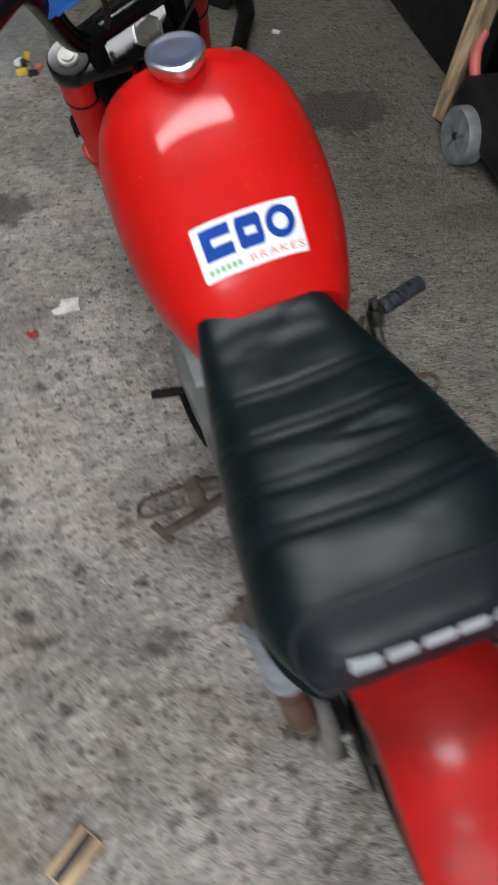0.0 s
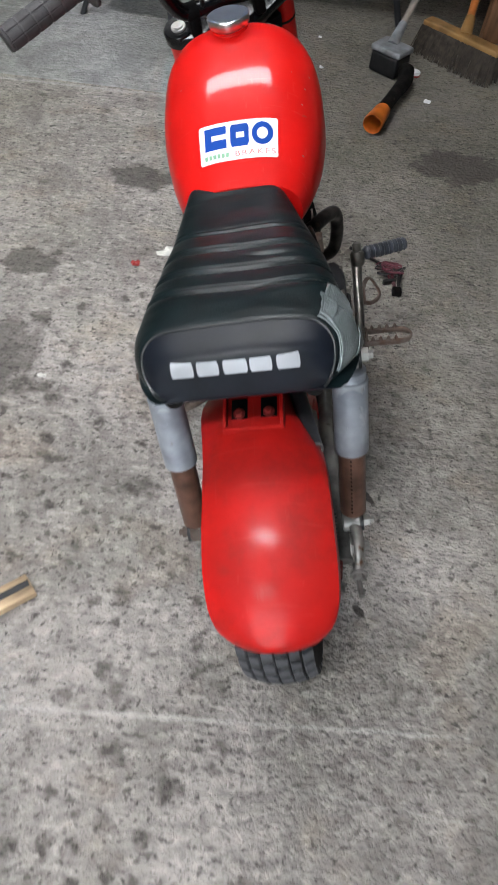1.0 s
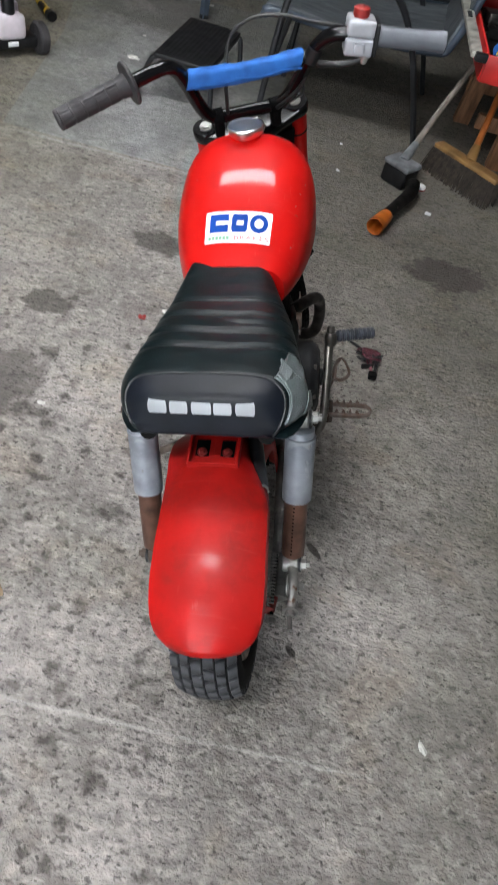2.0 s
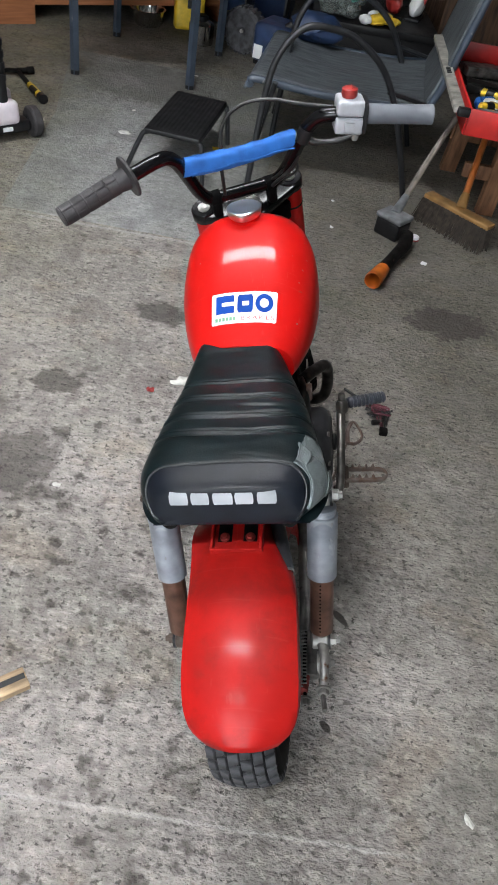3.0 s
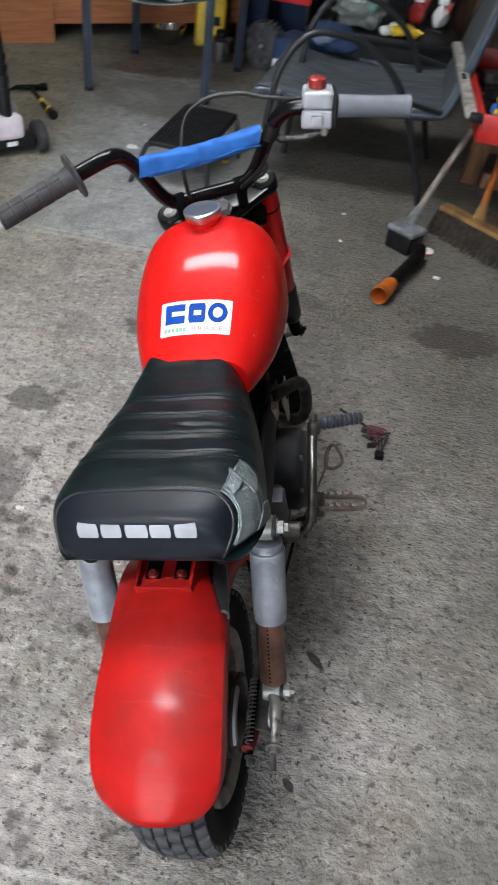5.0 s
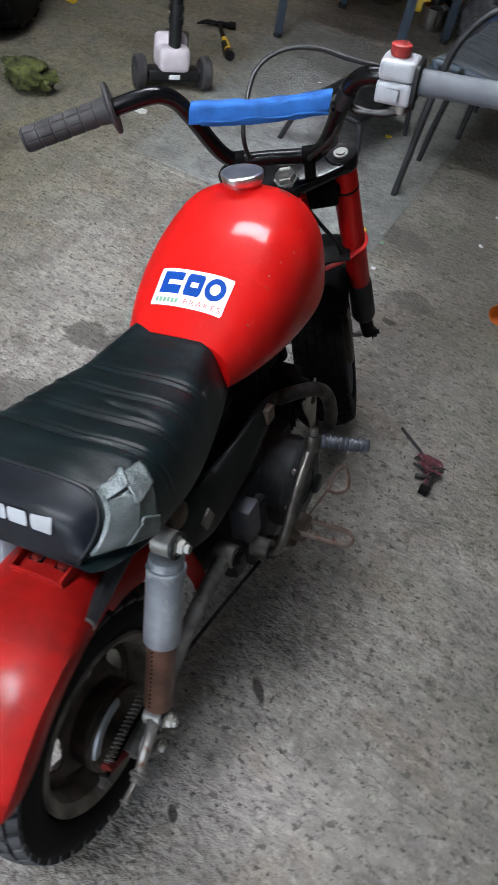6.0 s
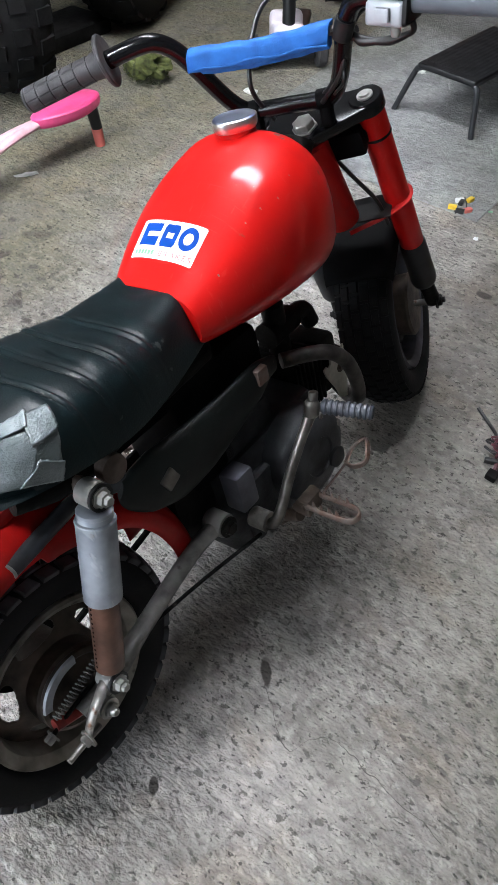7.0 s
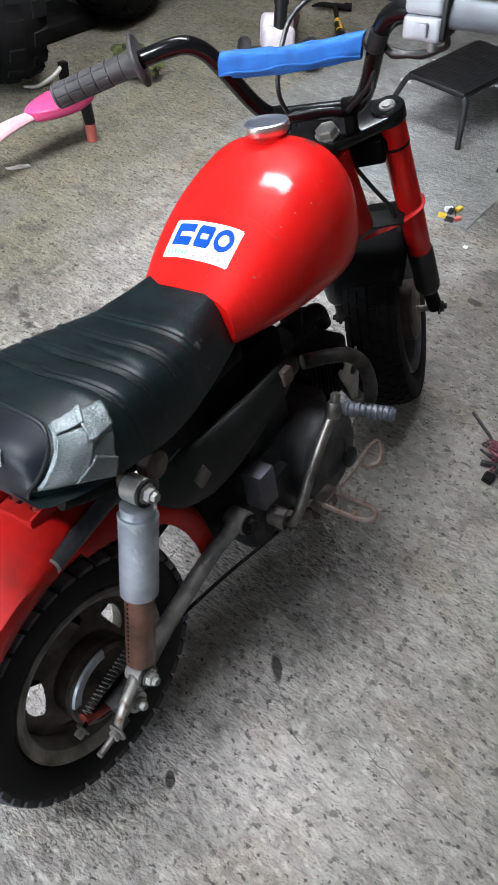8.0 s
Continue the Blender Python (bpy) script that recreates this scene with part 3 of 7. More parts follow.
def strip_lamp(x, y, length, wide, power):
    h = wide / 2
    e = thing("strip_lamp", pose(x, y, HIGH), "white panel lamp fixed under the garage ceiling" if wide > 0.3 else "white strip lamp fixed under the garage ceiling", "lamp", "ceiling lamps")
    part("housing", box(-length / 2, length / 2, -h, h, -0.05, 0, 0.006), M_WHITE, e)
    for k in range(3 if wide > 0.3 else 1):
        n = 3 if wide > 0.3 else 1
        a, b = -length / 2 + 0.02 + (length - 0.04) * k / n, -length / 2 + 0.02 + (length - 0.04) * (k + 1) / n
        part("diffuser", box(a + 0.012, b - 0.012, -h + 0.01, h - 0.01, -0.075, -0.051, 0.008), glow("tube_light", (0.965, 0.98, 1.0), LAMP_E * power), e, "glowing white diffuser")
    return e


for x, y, length, wide, power in LAMPS:
    strip_lamp(x, y, length, wide, power)



def crack():
    """A thin jagged crack that runs out from under the machine."""
    line = smooth_path([(0.168, 0.2, 0), (0.2, 0.176, 0), (0.242, 0.149, 0), (0.263, 0.188, 0), (0.29, 0.2, 0), (0.36, 0.19, 0), (0.46, 0.18, 0)], 20)
    bm = bmesh.new()
    row = []
    for p in line:
        j = 0.005 * noise.noise(p * 45) + 0.0018 * noise.noise(p * 140 + Vector((3, 1, 0)))
        w = 0.0003 + 0.0009 * abs(noise.noise(p * 30 + Vector((0, 0, 5))))
        row.append((bm.verts.new((p.x, p.y + j - w, 0.0006)), bm.verts.new((p.x, p.y + j + w, 0.0006))))
    for (a, b), (c, d) in zip(row, row[1:]):
        bm.faces.new((a, c, d, b))
    return bm


plain("floor_crack", crack(), M_CRACK, "thin jagged crack in the concrete floor", "crack")

# ---- the motorcycle: leaning to its left on the side stand ----
BIKE = pose(0.03, 0, BIKE_Z) @ pose(0, 0, 0, 0, 0, 1.4) @ pose(0, 0, 0, 0, -15, 0)
bike = thing("mini_motorcycle", BIKE, "small red motorcycle with black seat leaning on its side stand", "motorcycle")
AXLE_Z = 0.172


def curve_of(table):
    """A smooth function through (t, values...) rows."""
    t = np.array([r[0] for r in table], float)
    v = np.array([r[1:] for r in table], float)
    slope = np.gradient(v, t, axis=0)

    def at(x):
        x = min(max(x, t[0]), t[-1])
        i = min(max(int(np.searchsorted(t, x)) - 1, 0), len(t) - 2)
        h = t[i + 1] - t[i]
        s = (x - t[i]) / h
        return (2 * s**3 - 3 * s**2 + 1) * v[i] + (s**3 - 2 * s**2 + s) * h * slope[i] + (3 * s**2 - 2 * s**3) * v[i + 1] + (s**3 - s**2) * h * slope[i + 1]

    return at


# tank: along y, half width, top, waist and bottom heights
tank_at = curve_of([(0.318, 0.074, 0.515, 0.47, 0.438), (0.335, 0.083, 0.524, 0.472, 0.436), (0.36, 0.093, 0.542, 0.475, 0.434), (0.39, 0.102, 0.562, 0.479, 0.43), (0.43, 0.109, 0.585, 0.484, 0.425), (0.48, 0.112, 0.605, 0.488, 0.42), (0.53, 0.109, 0.614, 0.489, 0.417), (0.56, 0.101, 0.605, 0.488, 0.416), (0.58, 0.091, 0.59, 0.486, 0.419), (0.6, 0.075, 0.567, 0.483, 0.425), (0.615, 0.056, 0.544, 0.481, 0.436), (0.628, 0.032, 0.512, 0.478, 0.456)])
TANK_N = 2.75


def tank_ring(y, seg=56):
    w, top, mid, low = tank_at(y)
    w *= 0.976
    out = []
    for k in range(seg):
        a = 2 * math.pi * k / seg
        c, s = math.cos(a), math.sin(a)
        n = TANK_N if s > 0 else 2.5
        dent = 1 + 0.006 * noise.noise(Vector((c * 1.7, s * 1.7, y * 14)))
        out.append(Vector((w * dent * math.copysign(abs(c) ** (2 / n), c), y, mid + (top - mid if s > 0 else mid - low) * math.copysign(abs(s) ** (2 / n), s))))
    return out


def tank_z(x, y):
    w, top, mid, low = tank_at(y)
    w *= 0.976
    return mid + (top - mid) * max(0.0, 1 - abs(x / w) ** TANK_N) ** (1 / TANK_N)


def on_tank(x, y, lift):
    e = 0.002
    nrm = Vector((-(tank_z(x + e, y) - tank_z(x - e, y)) / (2 * e), -(tank_z(x, y + e) - tank_z(x, y - e)) / (2 * e), 1)).normalized()
    return Vector((x, y, tank_z(x, y))) + nrm * lift


tank = part("fuel_tank", rings([tank_ring(y) for y in [0.318 + 0.31 * (1 - (1 - k / 46) ** 1.35) for k in range(47)]]), M_RED, bike, "red painted teardrop fuel tank")
part("seam", tube([(0, 0.35, 0.43), (0, 0.6, 0.42)], 0.006, 8), M_RED_WORN, tank)
CAP = Vector((-0.003, 0.531, 0.608))
part("cap_neck", lathe([(0, 0.024), (0.012, 0.024), (0.012, 0.022)], CAP, CAP + Vector((0, -0.03, 1)), 32), M_RED, tank)
def cap_bm():
    """A shallow round cap with a slight beak to the rear and a dished top."""
    loops = []
    for h, r in ((0.009, 0.025), (0.012, 0.0268), (0.0205, 0.028), (0.0225, 0.0275), (0.0238, 0.0255), (0.0238, 0.0235), (0.0228, 0.0205), (0.0232, 0.012), (0.0234, 0.001)):
        row = []
        for k in range(48):
            a = 2 * math.pi * k / 48
            beak = 1 + 0.17 * max(0.0, -math.sin(a)) ** 7 * min(1.0, r / 0.024)
            row.append(CAP + Vector((r * beak * math.cos(a), r * beak * math.sin(a), h - 0.03 * r * math.sin(a) + 0.001)))
        loops.append(row)
    return rings(loops)


part("fuel_cap", cap_bm(), M_CHROME, tank, "chrome fuel cap")


def chips():
    """Bare spots where the paint is chipped."""
    bm = bmesh.new()
    rnd = random.Random(4)
    for x, y, r in [(0.047, 0.545, 0.005), (0.057, 0.541, 0.0032), (0.088, 0.442, 0.0011), (0.083, 0.418, 0.001), (0.09, 0.5, 0.0008), (0.073, 0.455, 0.0007), (0.02, 0.36, 0.001), (0.079, 0.361, 0.0013), (-0.07, 0.45, 0.0009), (0.094, 0.468, 0.001)]:
        ring = []
        for k in range(9):
            a, q = 2 * math.pi * k / 9, r * rnd.uniform(0.55, 1.2)
            ring.append(bm.verts.new(on_tank(x + q * math.cos(a), y + q * math.sin(a), 0.0004)))
        bm.faces.new(ring)
    return bm


tagged(part("paint_chip", chips(), M_CHIP, tank, "bare grey chips in the paint"), kind="stuff")


# sticker on the rear slope of the tank
def on_sticker(u, v, lift):
    return on_tank(-0.048 + 0.1 * u - 0.003 * u * (1 - v), 0.3495 + 0.041 * v, lift)


def patch(u0, u1, v0, v1, lift, nu=12, nv=6, radius=0.0):
    """A piece of sticker in its own units, 0..1 across and up, laid on the tank."""
    bm = bmesh.new()

    def place(u, v):
        return on_sticker(u, v, lift)

    grid = [[bm.verts.new(place(u0 + (u1 - u0) * i / nu, v0 + (v1 - v0) * j / nv)) for i in range(nu + 1)] for j in range(nv + 1)]
    for j in range(nv):
        for i in range(nu):
            if radius and (i in (0, nu - 1)) and (j in (0, nv - 1)):
                a, b, c, d = grid[j][i], grid[j][i + 1], grid[j + 1][i + 1], grid[j + 1][i]
                cut = {(0, 0): (b, c, d), (nu - 1, 0): (a, c, d), (nu - 1, nv - 1): (a, b, d), (0, nv - 1): (a, b, c)}[(i, j)]
                bm.faces.new(cut)
            else:
                bm.faces.new((grid[j][i], grid[j][i + 1], grid[j + 1][i + 1], grid[j + 1][i]))
    return bm


def ring_patch(u, v, ru, rv, hole, lift):
    bm = bmesh.new()
    rows = []
    for q in (hole, 1.0):
        rows.append([bm.verts.new(on_sticker(u + ru * q * math.cos(a), v + rv * q * math.sin(a), lift)) for a in (2 * math.pi * k / 28 for k in range(28))])
    for i in range(28):
        bm.faces.new((rows[0][i], rows[0][(i + 1) % 28], rows[1][(i + 1) % 28], rows[1][i]))
    return bm


sticker = part("sticker", patch(0, 1, 0, 1, 0.0006, 60, 25, 0.1), M_WHITE, tank, "white sticker with blue blocks")
part("blue_block", patch(0.07, 0.35, 0.32, 0.9, 0.0010, 12, 6), M_BLUE_INK, tank)
part("blue_block", patch(0.40, 0.64, 0.32, 0.9, 0.0010, 12, 6, 0.1), M_BLUE_INK, tank)
part("blue_block", ring_patch(0.81, 0.61, 0.135, 0.3, 0.5, 0.0010), M_BLUE_INK, tank)
part("white_slot", patch(0.16, 0.351, 0.55, 0.68, 0.0014, 6, 3), M_WHITE, tank)
part("white_slot", patch(0.475, 0.58, 0.54, 0.68, 0.0014, 6, 3), M_WHITE, tank)
part("green_bar", joined(*[patch(0.06 + 0.055 * k, 0.1 + 0.055 * k, 0.09, 0.2, 0.0010, 2, 2) for k in range(6)]), M_GREEN_INK, tank)


def word_on_tank(text, u, v, size):
    cu = bpy.data.curves.new("word", "FONT")
    cu.body, cu.size, cu.space_character = text, 1.0, 1.25
    ob = new("word_source", cu)
    bpy.context.view_layer.update()
    me = bpy.data.meshes.new_from_object(ob.evaluated_get(bpy.context.evaluated_depsgraph_get()))
    bpy.data.objects.remove(ob)
    bm = bmesh.new()
    bm.from_mesh(me)
    bpy.data.meshes.remove(me)
    wide = max(w.co.x for w in bm.verts)
    tall = max(w.co.y for w in bm.verts)
    for w in bm.verts:
        uu, vv = u + (0.97 - u) * w.co.x / wide, v + size * w.co.y / tall
        w.co = on_sticker(uu, vv, 0.001)
    return bm


part("word", word_on_tank("BRAKES", 0.45, 0.085, 0.13), M_RED_INK, tank, "red printed word")

# seat: along y, half width, top and bottom heights
seat_at = curve_of([(-0.01, 0.09, 0.543, 0.494), (0.0, 0.097, 0.545, 0.492), (0.02, 0.109, 0.548, 0.491), (0.05, 0.117, 0.548, 0.486), (0.1, 0.113, 0.541, 0.47), (0.15, 0.107, 0.533, 0.456), (0.2, 0.099, 0.524, 0.45), (0.25, 0.089, 0.515, 0.45), (0.3, 0.077, 0.512, 0.452), (0.332, 0.0695, 0.5135, 0.455), (0.34, 0.068, 0.5135, 0.456)])
SEAMS = [(0.231, 0.0016), (0.186, 0.0026), (0.14, 0.003), (0.1, 0.003)]


def seat_pt(y, a, lift=0.0):
    """A point of the seat's skin; a runs from 0 (right lower edge) over the top to 180 degrees."""
    w, top, low = seat_at(y)
    c, s = math.cos(a), max(0.0, math.sin(a))
    n = 3.6 + 0.6 * min(1.0, max(0.0, (y - 0.01) / 0.08)) + 3.0 * min(1.0, max(0.0, (y - 0.24) / 0.07))
    r = (abs(c) ** n + s**n) ** (1 / n)
    c, s = c / r, s / r
    x = w * c * (1 - 0.055 * s) * (1 - 0.1 * max(0.0, 1 - s / 0.35) ** 2 * max(0.0, 1 - max(y, 0.0) / 0.06))
    if c > 0:
        x *= 1 - 0.075 * max(0.0, 1 - (y - rear_edge(a)) / 0.05) ** 2
    if c > 0:
        x *= 1 - 0.2 * s * min(1.0, max(0.0, (y - 0.22) / 0.1))
    z = low + (top - low) * s
    up = max(0, s) ** 0.5
    puff = 0.0
    for yc, deep in SEAMS:
        d = y - yc - 0.012 * (x / 0.1) ** 2 - 0.0015 * noise.noise(Vector((x * 22, yc * 90, 1.0)))
        puff += deep * (0.75 * math.exp(-((d / 0.0026) ** 2)) - 0.65 * math.exp(-(((d - 0.0052) / 0.0024) ** 2)) - 0.75 * math.exp(-(((d + 0.0052) / 0.0026) ** 2)) + 0.35 * math.exp(-(((d + 0.017) / 0.011) ** 2)))
    fold = y - 0.163 + 0.05 * (x - 0.02)
    puff -= 0.0026 * math.exp(-((fold / 0.004) ** 2)) * math.exp(-(((x - 0.03) / 0.022) ** 2))
    puff += 0.0024 * noise.noise(Vector((x * 12, y * 26, 3.0))) + 0.0007 * noise.noise(Vector((x * 40, y * 60, 8.0)))
    p = Vector((x + 0.011 - 0.016 * y / 0.33, y, z + puff * up))
    out = Vector((p.x, 0, p.z - low - 0.02)).normalized()
    return p + out * lift


def rear_edge(a):
    """Where the seat's skin meets the rear piping: upright low down, rolled forward along the top."""
    c, s = abs(math.cos(a)), max(0.0, math.sin(a))
    h = min(1.0, max(0.0, (s / (c**3.6 + s**3.6) ** (1 / 3.6) - 0.24) / 0.66))
    return -0.003 + 0.0435 * h


def seat_loop(y, squeeze=1.0, shift=0.0, seg=44):
    w, top, low = seat_at(max(y, 0))
    upper = []
    for k in range(seg + 1):
        a = math.pi * k / seg
        back = rear_edge(a)
        upper.append(seat_pt(back + y * (0.12 - back) / 0.12 if y < 0.12 else y, a))
    under = [Vector((w * (1 - 2 * k / 8) + 0.011 - 0.016 * y / 0.33, upper[0].y, low - 0.004)) for k in range(8, -1, -1)]
    mid = Vector((0, 0, (top + low) / 2))
    return [Vector((p.x * squeeze, p.y + shift, mid.z + (p.z - mid.z) * squeeze)) for p in upper + under]


seat_rows = [seat_loop(0.0, 0.96, -0.002), seat_loop(0.0, 0.985, 0.001)] + [seat_loop(0.005 + 0.327 * k / 300) for k in range(301)] + [seat_loop(0.336, 0.97), seat_loop(0.338, 0.9, 0.002)]
seat = part("seat", rings(seat_rows), M_SEAT, bike, "black ribbed vinyl bench seat", 60)


part("piping", tube(seat_loop(0.0, 0.985, -0.001)[:45], 0.0018, 8), M_PIPING, seat)


def panel_base(z):
    """The sloping plane of the back panel's middle."""
    return -0.009 + 0.22 * (z - 0.49)


def back_panel():
    edge = seat_loop(0.0, 0.982, -0.0012)
    mid = Vector((0.009, 0, 0.515))
    loops = []
    for q in (1.0, 0.985, 0.965, 0.94, 0.91, 0.87, 0.82, 0.75, 0.65, 0.5, 0.3, 0.1):
        loop = []
        for p in edge:
            z = mid.z + (p.z - mid.z) * q
            loop.append(Vector((mid.x + (p.x - mid.x) * q, panel_base(z) + (p.y - panel_base(p.z)) * q**11 + 0.0006 * noise.noise(Vector((p.x * q * 30, z * 30, 1))), z)))
        loops.append(loop)
    return rings(loops, caps=(False, True))


def panel_y(x, z):
    """Depth of the panel's skin at a place on it."""
    edge = seat_loop(0.0, 0.982, -0.0012)
    d = Vector((x - 0.009, z - 0.515))
    ang = math.atan2(d.y, d.x)
    best = min(edge, key=lambda p: abs(math.remainder(math.atan2(p.z - 0.515, p.x - 0.009) - ang, 2 * math.pi)))
    q = d.length / Vector((best.x - 0.009, best.z - 0.515)).length
    return panel_base(z) + (best.y - panel_base(best.z)) * q**11


part("back_panel", back_panel(), M_SEAT_BACK, seat, "smooth dark back panel", 60)


def stitch(y0, offset):
    bm = None
    for k in range(8, 37):
        a0, a1 = math.pi * (k + 0.2) / 44, math.pi * (k + 0.8) / 44
        pts = []
        for a in (a0, a1):
            x = seat_pt(y0, a).x
            pts.append(seat_pt(y0 + offset + 0.012 * (abs(x) / 0.1) ** 2, a, 0.0008))
        t = tube(pts, 0.0006, 5)
        bm = joined(bm, t) if bm else t
    return bm


for yc in (0.186, 0.14, 0.1):
    part("stitching", stitch(yc, -0.0048), M_THREAD, seat)


def block_letter_row():
    """Plain white blocks of the lettering's size on the back panel."""
    z0, z1 = 0.5225, 0.5375
    xs = np.linspace(-0.062, 0.074, 40)
    bows = [np.polyfit(xs, [panel_y(q, z0 + (z1 - z0) * j / 4) for q in xs], 6) for j in range(5)]
    for k, wide in enumerate((0.0225, 0.0215, 0.0235, 0.0215, 0.0225)):
        x = -0.057 + 0.0258 * k
        bm = bmesh.new()
        rows = []
        for j in range(5):
            pz = z0 + (z1 - z0) * j / 4
            inset = 0.0012 if j in (0, 4) else 0.0
            row = []
            for i in range(9):
                px = x + inset + (wide - 2 * inset) * i / 8
                row.append(bm.verts.new((px, float(np.polyval(bows[j], px)) - 0.0024, pz)))
            rows.append(row)
        for lower, upper in zip(rows, rows[1:]):
            for i in range(8):
                bm.faces.new((lower[i], lower[i + 1], upper[i + 1], upper[i]))
        part("white_block", bm, M_LETTER, seat)


block_letter_row()


def tape_piece(corners, lift, seed, nu=14, nv=12):
    """One torn-off strip: corners in (along, up) shares of the patched corner, pressed onto the vinyl."""
    bm = bmesh.new()
    a, b, c, d = (Vector(q) for q in corners)
    rows = []
    for j in range(nv + 1):
        row = []
        for i in range(nu + 1):
            u, v = i / nu, j / nv
            q = (a * (1 - u) + b * u) * (1 - v) + (d * (1 - u) + c * u) * v
            rim = max(abs(u - 0.5), abs(v - 0.5)) * 2
            if rim > 0.99:
                q = q + Vector((noise.noise(Vector((v * 5, u * 5, seed))), noise.noise(Vector((u * 5, v * 5, seed + 9))))) * 0.025
            foot = 0.012 + 0.24 * max(0.0, 1 - q.x)
            up = foot + (0.9 - 0.08 * q.x - foot) * max(0.0, q.y)
            back = rear_edge(up)
            y = back + 0.002 + (0.06 + 0.034 * q.y - back) * q.x
            fold = lift + 0.0011 * max(0.0, noise.noise(Vector((q.x * 6 + q.y * 3, q.y * 7 - q.x * 2, seed)))) + (0.0007 if rim > 0.8 else 0)
            row.append(bm.verts.new(seat_pt(y, up, fold)))
        rows.append(row)
    for r0, r1 in zip(rows, rows[1:]):
        for i in range(nu):
            bm.faces.new((r0[i], r0[i + 1], r1[i + 1], r1[i]))
    return bm


tape = part("tape_patch", tape_piece([(0.0, 0.02), (0.98, 0.0), (1.0, 0.97), (0.0, 0.97)], 0.0012, 1, 22, 22), M_TAPE, seat, "grey duct tape patch over the torn corner", 25)
tape.modifiers.new("thickness", "SOLIDIFY").thickness = 0.001
for corners, lift, seed in (([(0.0, 0.0), (0.55, 0.0), (0.62, 0.78), (0.02, 0.86)], 0.003, 2), ([(0.42, 0.02), (1.0, 0.0), (1.0, 0.32), (0.62, 0.44)], 0.0046, 3), ([(0.5, 0.62), (0.98, 0.74), (0.97, 1.0), (0.42, 1.04)], 0.0046, 4), ([(0.0, 0.8), (0.5, 0.88), (0.6, 1.08), (0.02, 1.0)], 0.0055, 5)):
    strip = part("tape_strip", tape_piece(corners, lift, seed), M_TAPE, tape, "", 25)
    strip.modifiers.new("thickness", "SOLIDIFY").thickness = 0.001

# rear mudguard
fender_at = curve_of([(7, 0.056, 0.234, 0.028), (18, 0.055, 0.236, 0.025), (40, 0.056, 0.238, 0.02), (65, 0.062, 0.243, 0.022), (85, 0.070, 0.247, 0.024), (100, 0.075, 0.249, 0.03), (115, 0.078, 0.249, 0.036), (128, 0.079, 0.248, 0.036), (136, 0.075, 0.247, 0.026), (141, 0.066, 0.246, 0.014), (144.5, 0.05, 0.2455, 0.006)])


def fender():
    loops = []
    for k in range(81):
        deg = 7 + 137.5 * k / 80
        w, r, skirt = fender_at(deg)
        f = radians(deg)
        cut = 0.5 + 0.5 * math.cos(math.pi * min(1.0, abs(deg - 70) / 32))
        row = []
        for j in range(25):
            s = -1 + 2 * j / 24
            if abs(s) < 0.84:
                q = abs(s) / 0.84
                x, rr = w * 0.985 * math.copysign(q, s), r - 0.018 * q**2.4
            else:
                q = (abs(s) - 0.84) / 0.16
                x, rr = w * math.copysign(0.985 + 0.015 * q, s), r - 0.018 - skirt * q * (0.55 if s > 0 and deg > 80 else 1.0)
            rr += 0.0012 * noise.noise(Vector((x * 16, f * 3.2, 4.0))) + 0.0005 * noise.noise(Vector((x * 50, f * 11, 2.0)))
            if x < 0:
                x *= 1 + 0.36 * math.exp(-(((deg - 68) / 19) ** 2))
            if x > 0:
                low_edge = max(0.0, (abs(s) - 0.84) / 0.16)
                x *= 1 - 0.52 * cut * (1 - 0.7 * low_edge)
                rr -= 0.012 * cut * low_edge
            row.append(Vector((x * 0.9 + 0.016, rr * math.cos(f), AXLE_Z + rr * math.sin(f))))
        loops.append(row)
    return rings(loops, closed=False)


rear_fender = part("rear_mudguard", fender(), M_RED_WORN, bike, "red painted rear mudguard", 50)
rear_fender.modifiers.new("thickness", "SOLIDIFY").thickness = 0.002
plate_m = pose(0.01, 0.042, 0.4155, 8)
bracket = part("lamp_bracket", joined(box(-0.037, 0.03, -0.032, -0.028, 0, 0.013, 0.002, plate_m), box(-0.037, -0.033, -0.03, 0.03, 0, 0.015, 0.0015, plate_m), box(0.026, 0.03, -0.03, 0.03, 0, 0.015, 0.0015, plate_m), box(-0.037, 0.03, -0.03, 0.03, 0, 0.003, 0.001, plate_m), box(-0.042, 0.035, -0.04, -0.03, -0.004, 0.002, 0.002, plate_m)), M_RED_WORN, rear_fender, "raised red lamp bracket")
for x in (-0.02, 0.013):
    part("slot", box(x - 0.009, x + 0.009, -0.014, 0.012, 0.0028, 0.0042, 0.0005, plate_m), M_MATTE, bracket, "dark slot")
    part("bolt", moved(bolt((x, -0.008, 0.004), (0, 0, 1), 0.0045, 0.005), plate_m), M_RED_GRIME, bracket)


# wheels
def tyre_bm(radius=0.166, half=0.047):
    prof = []
    for k in range(26):
        a = 2 * math.pi * k / 26
        c, s = math.cos(a), math.sin(a)
        mid, tall = radius - 0.029, 0.029
        prof.append((half * math.copysign(abs(c) ** 0.75, c), mid + tall * math.copysign(abs(s) ** 0.8, s)))
    bm = lathe(prof, (0, 0, 0), (1, 0, 0), 72, True)
    return bm


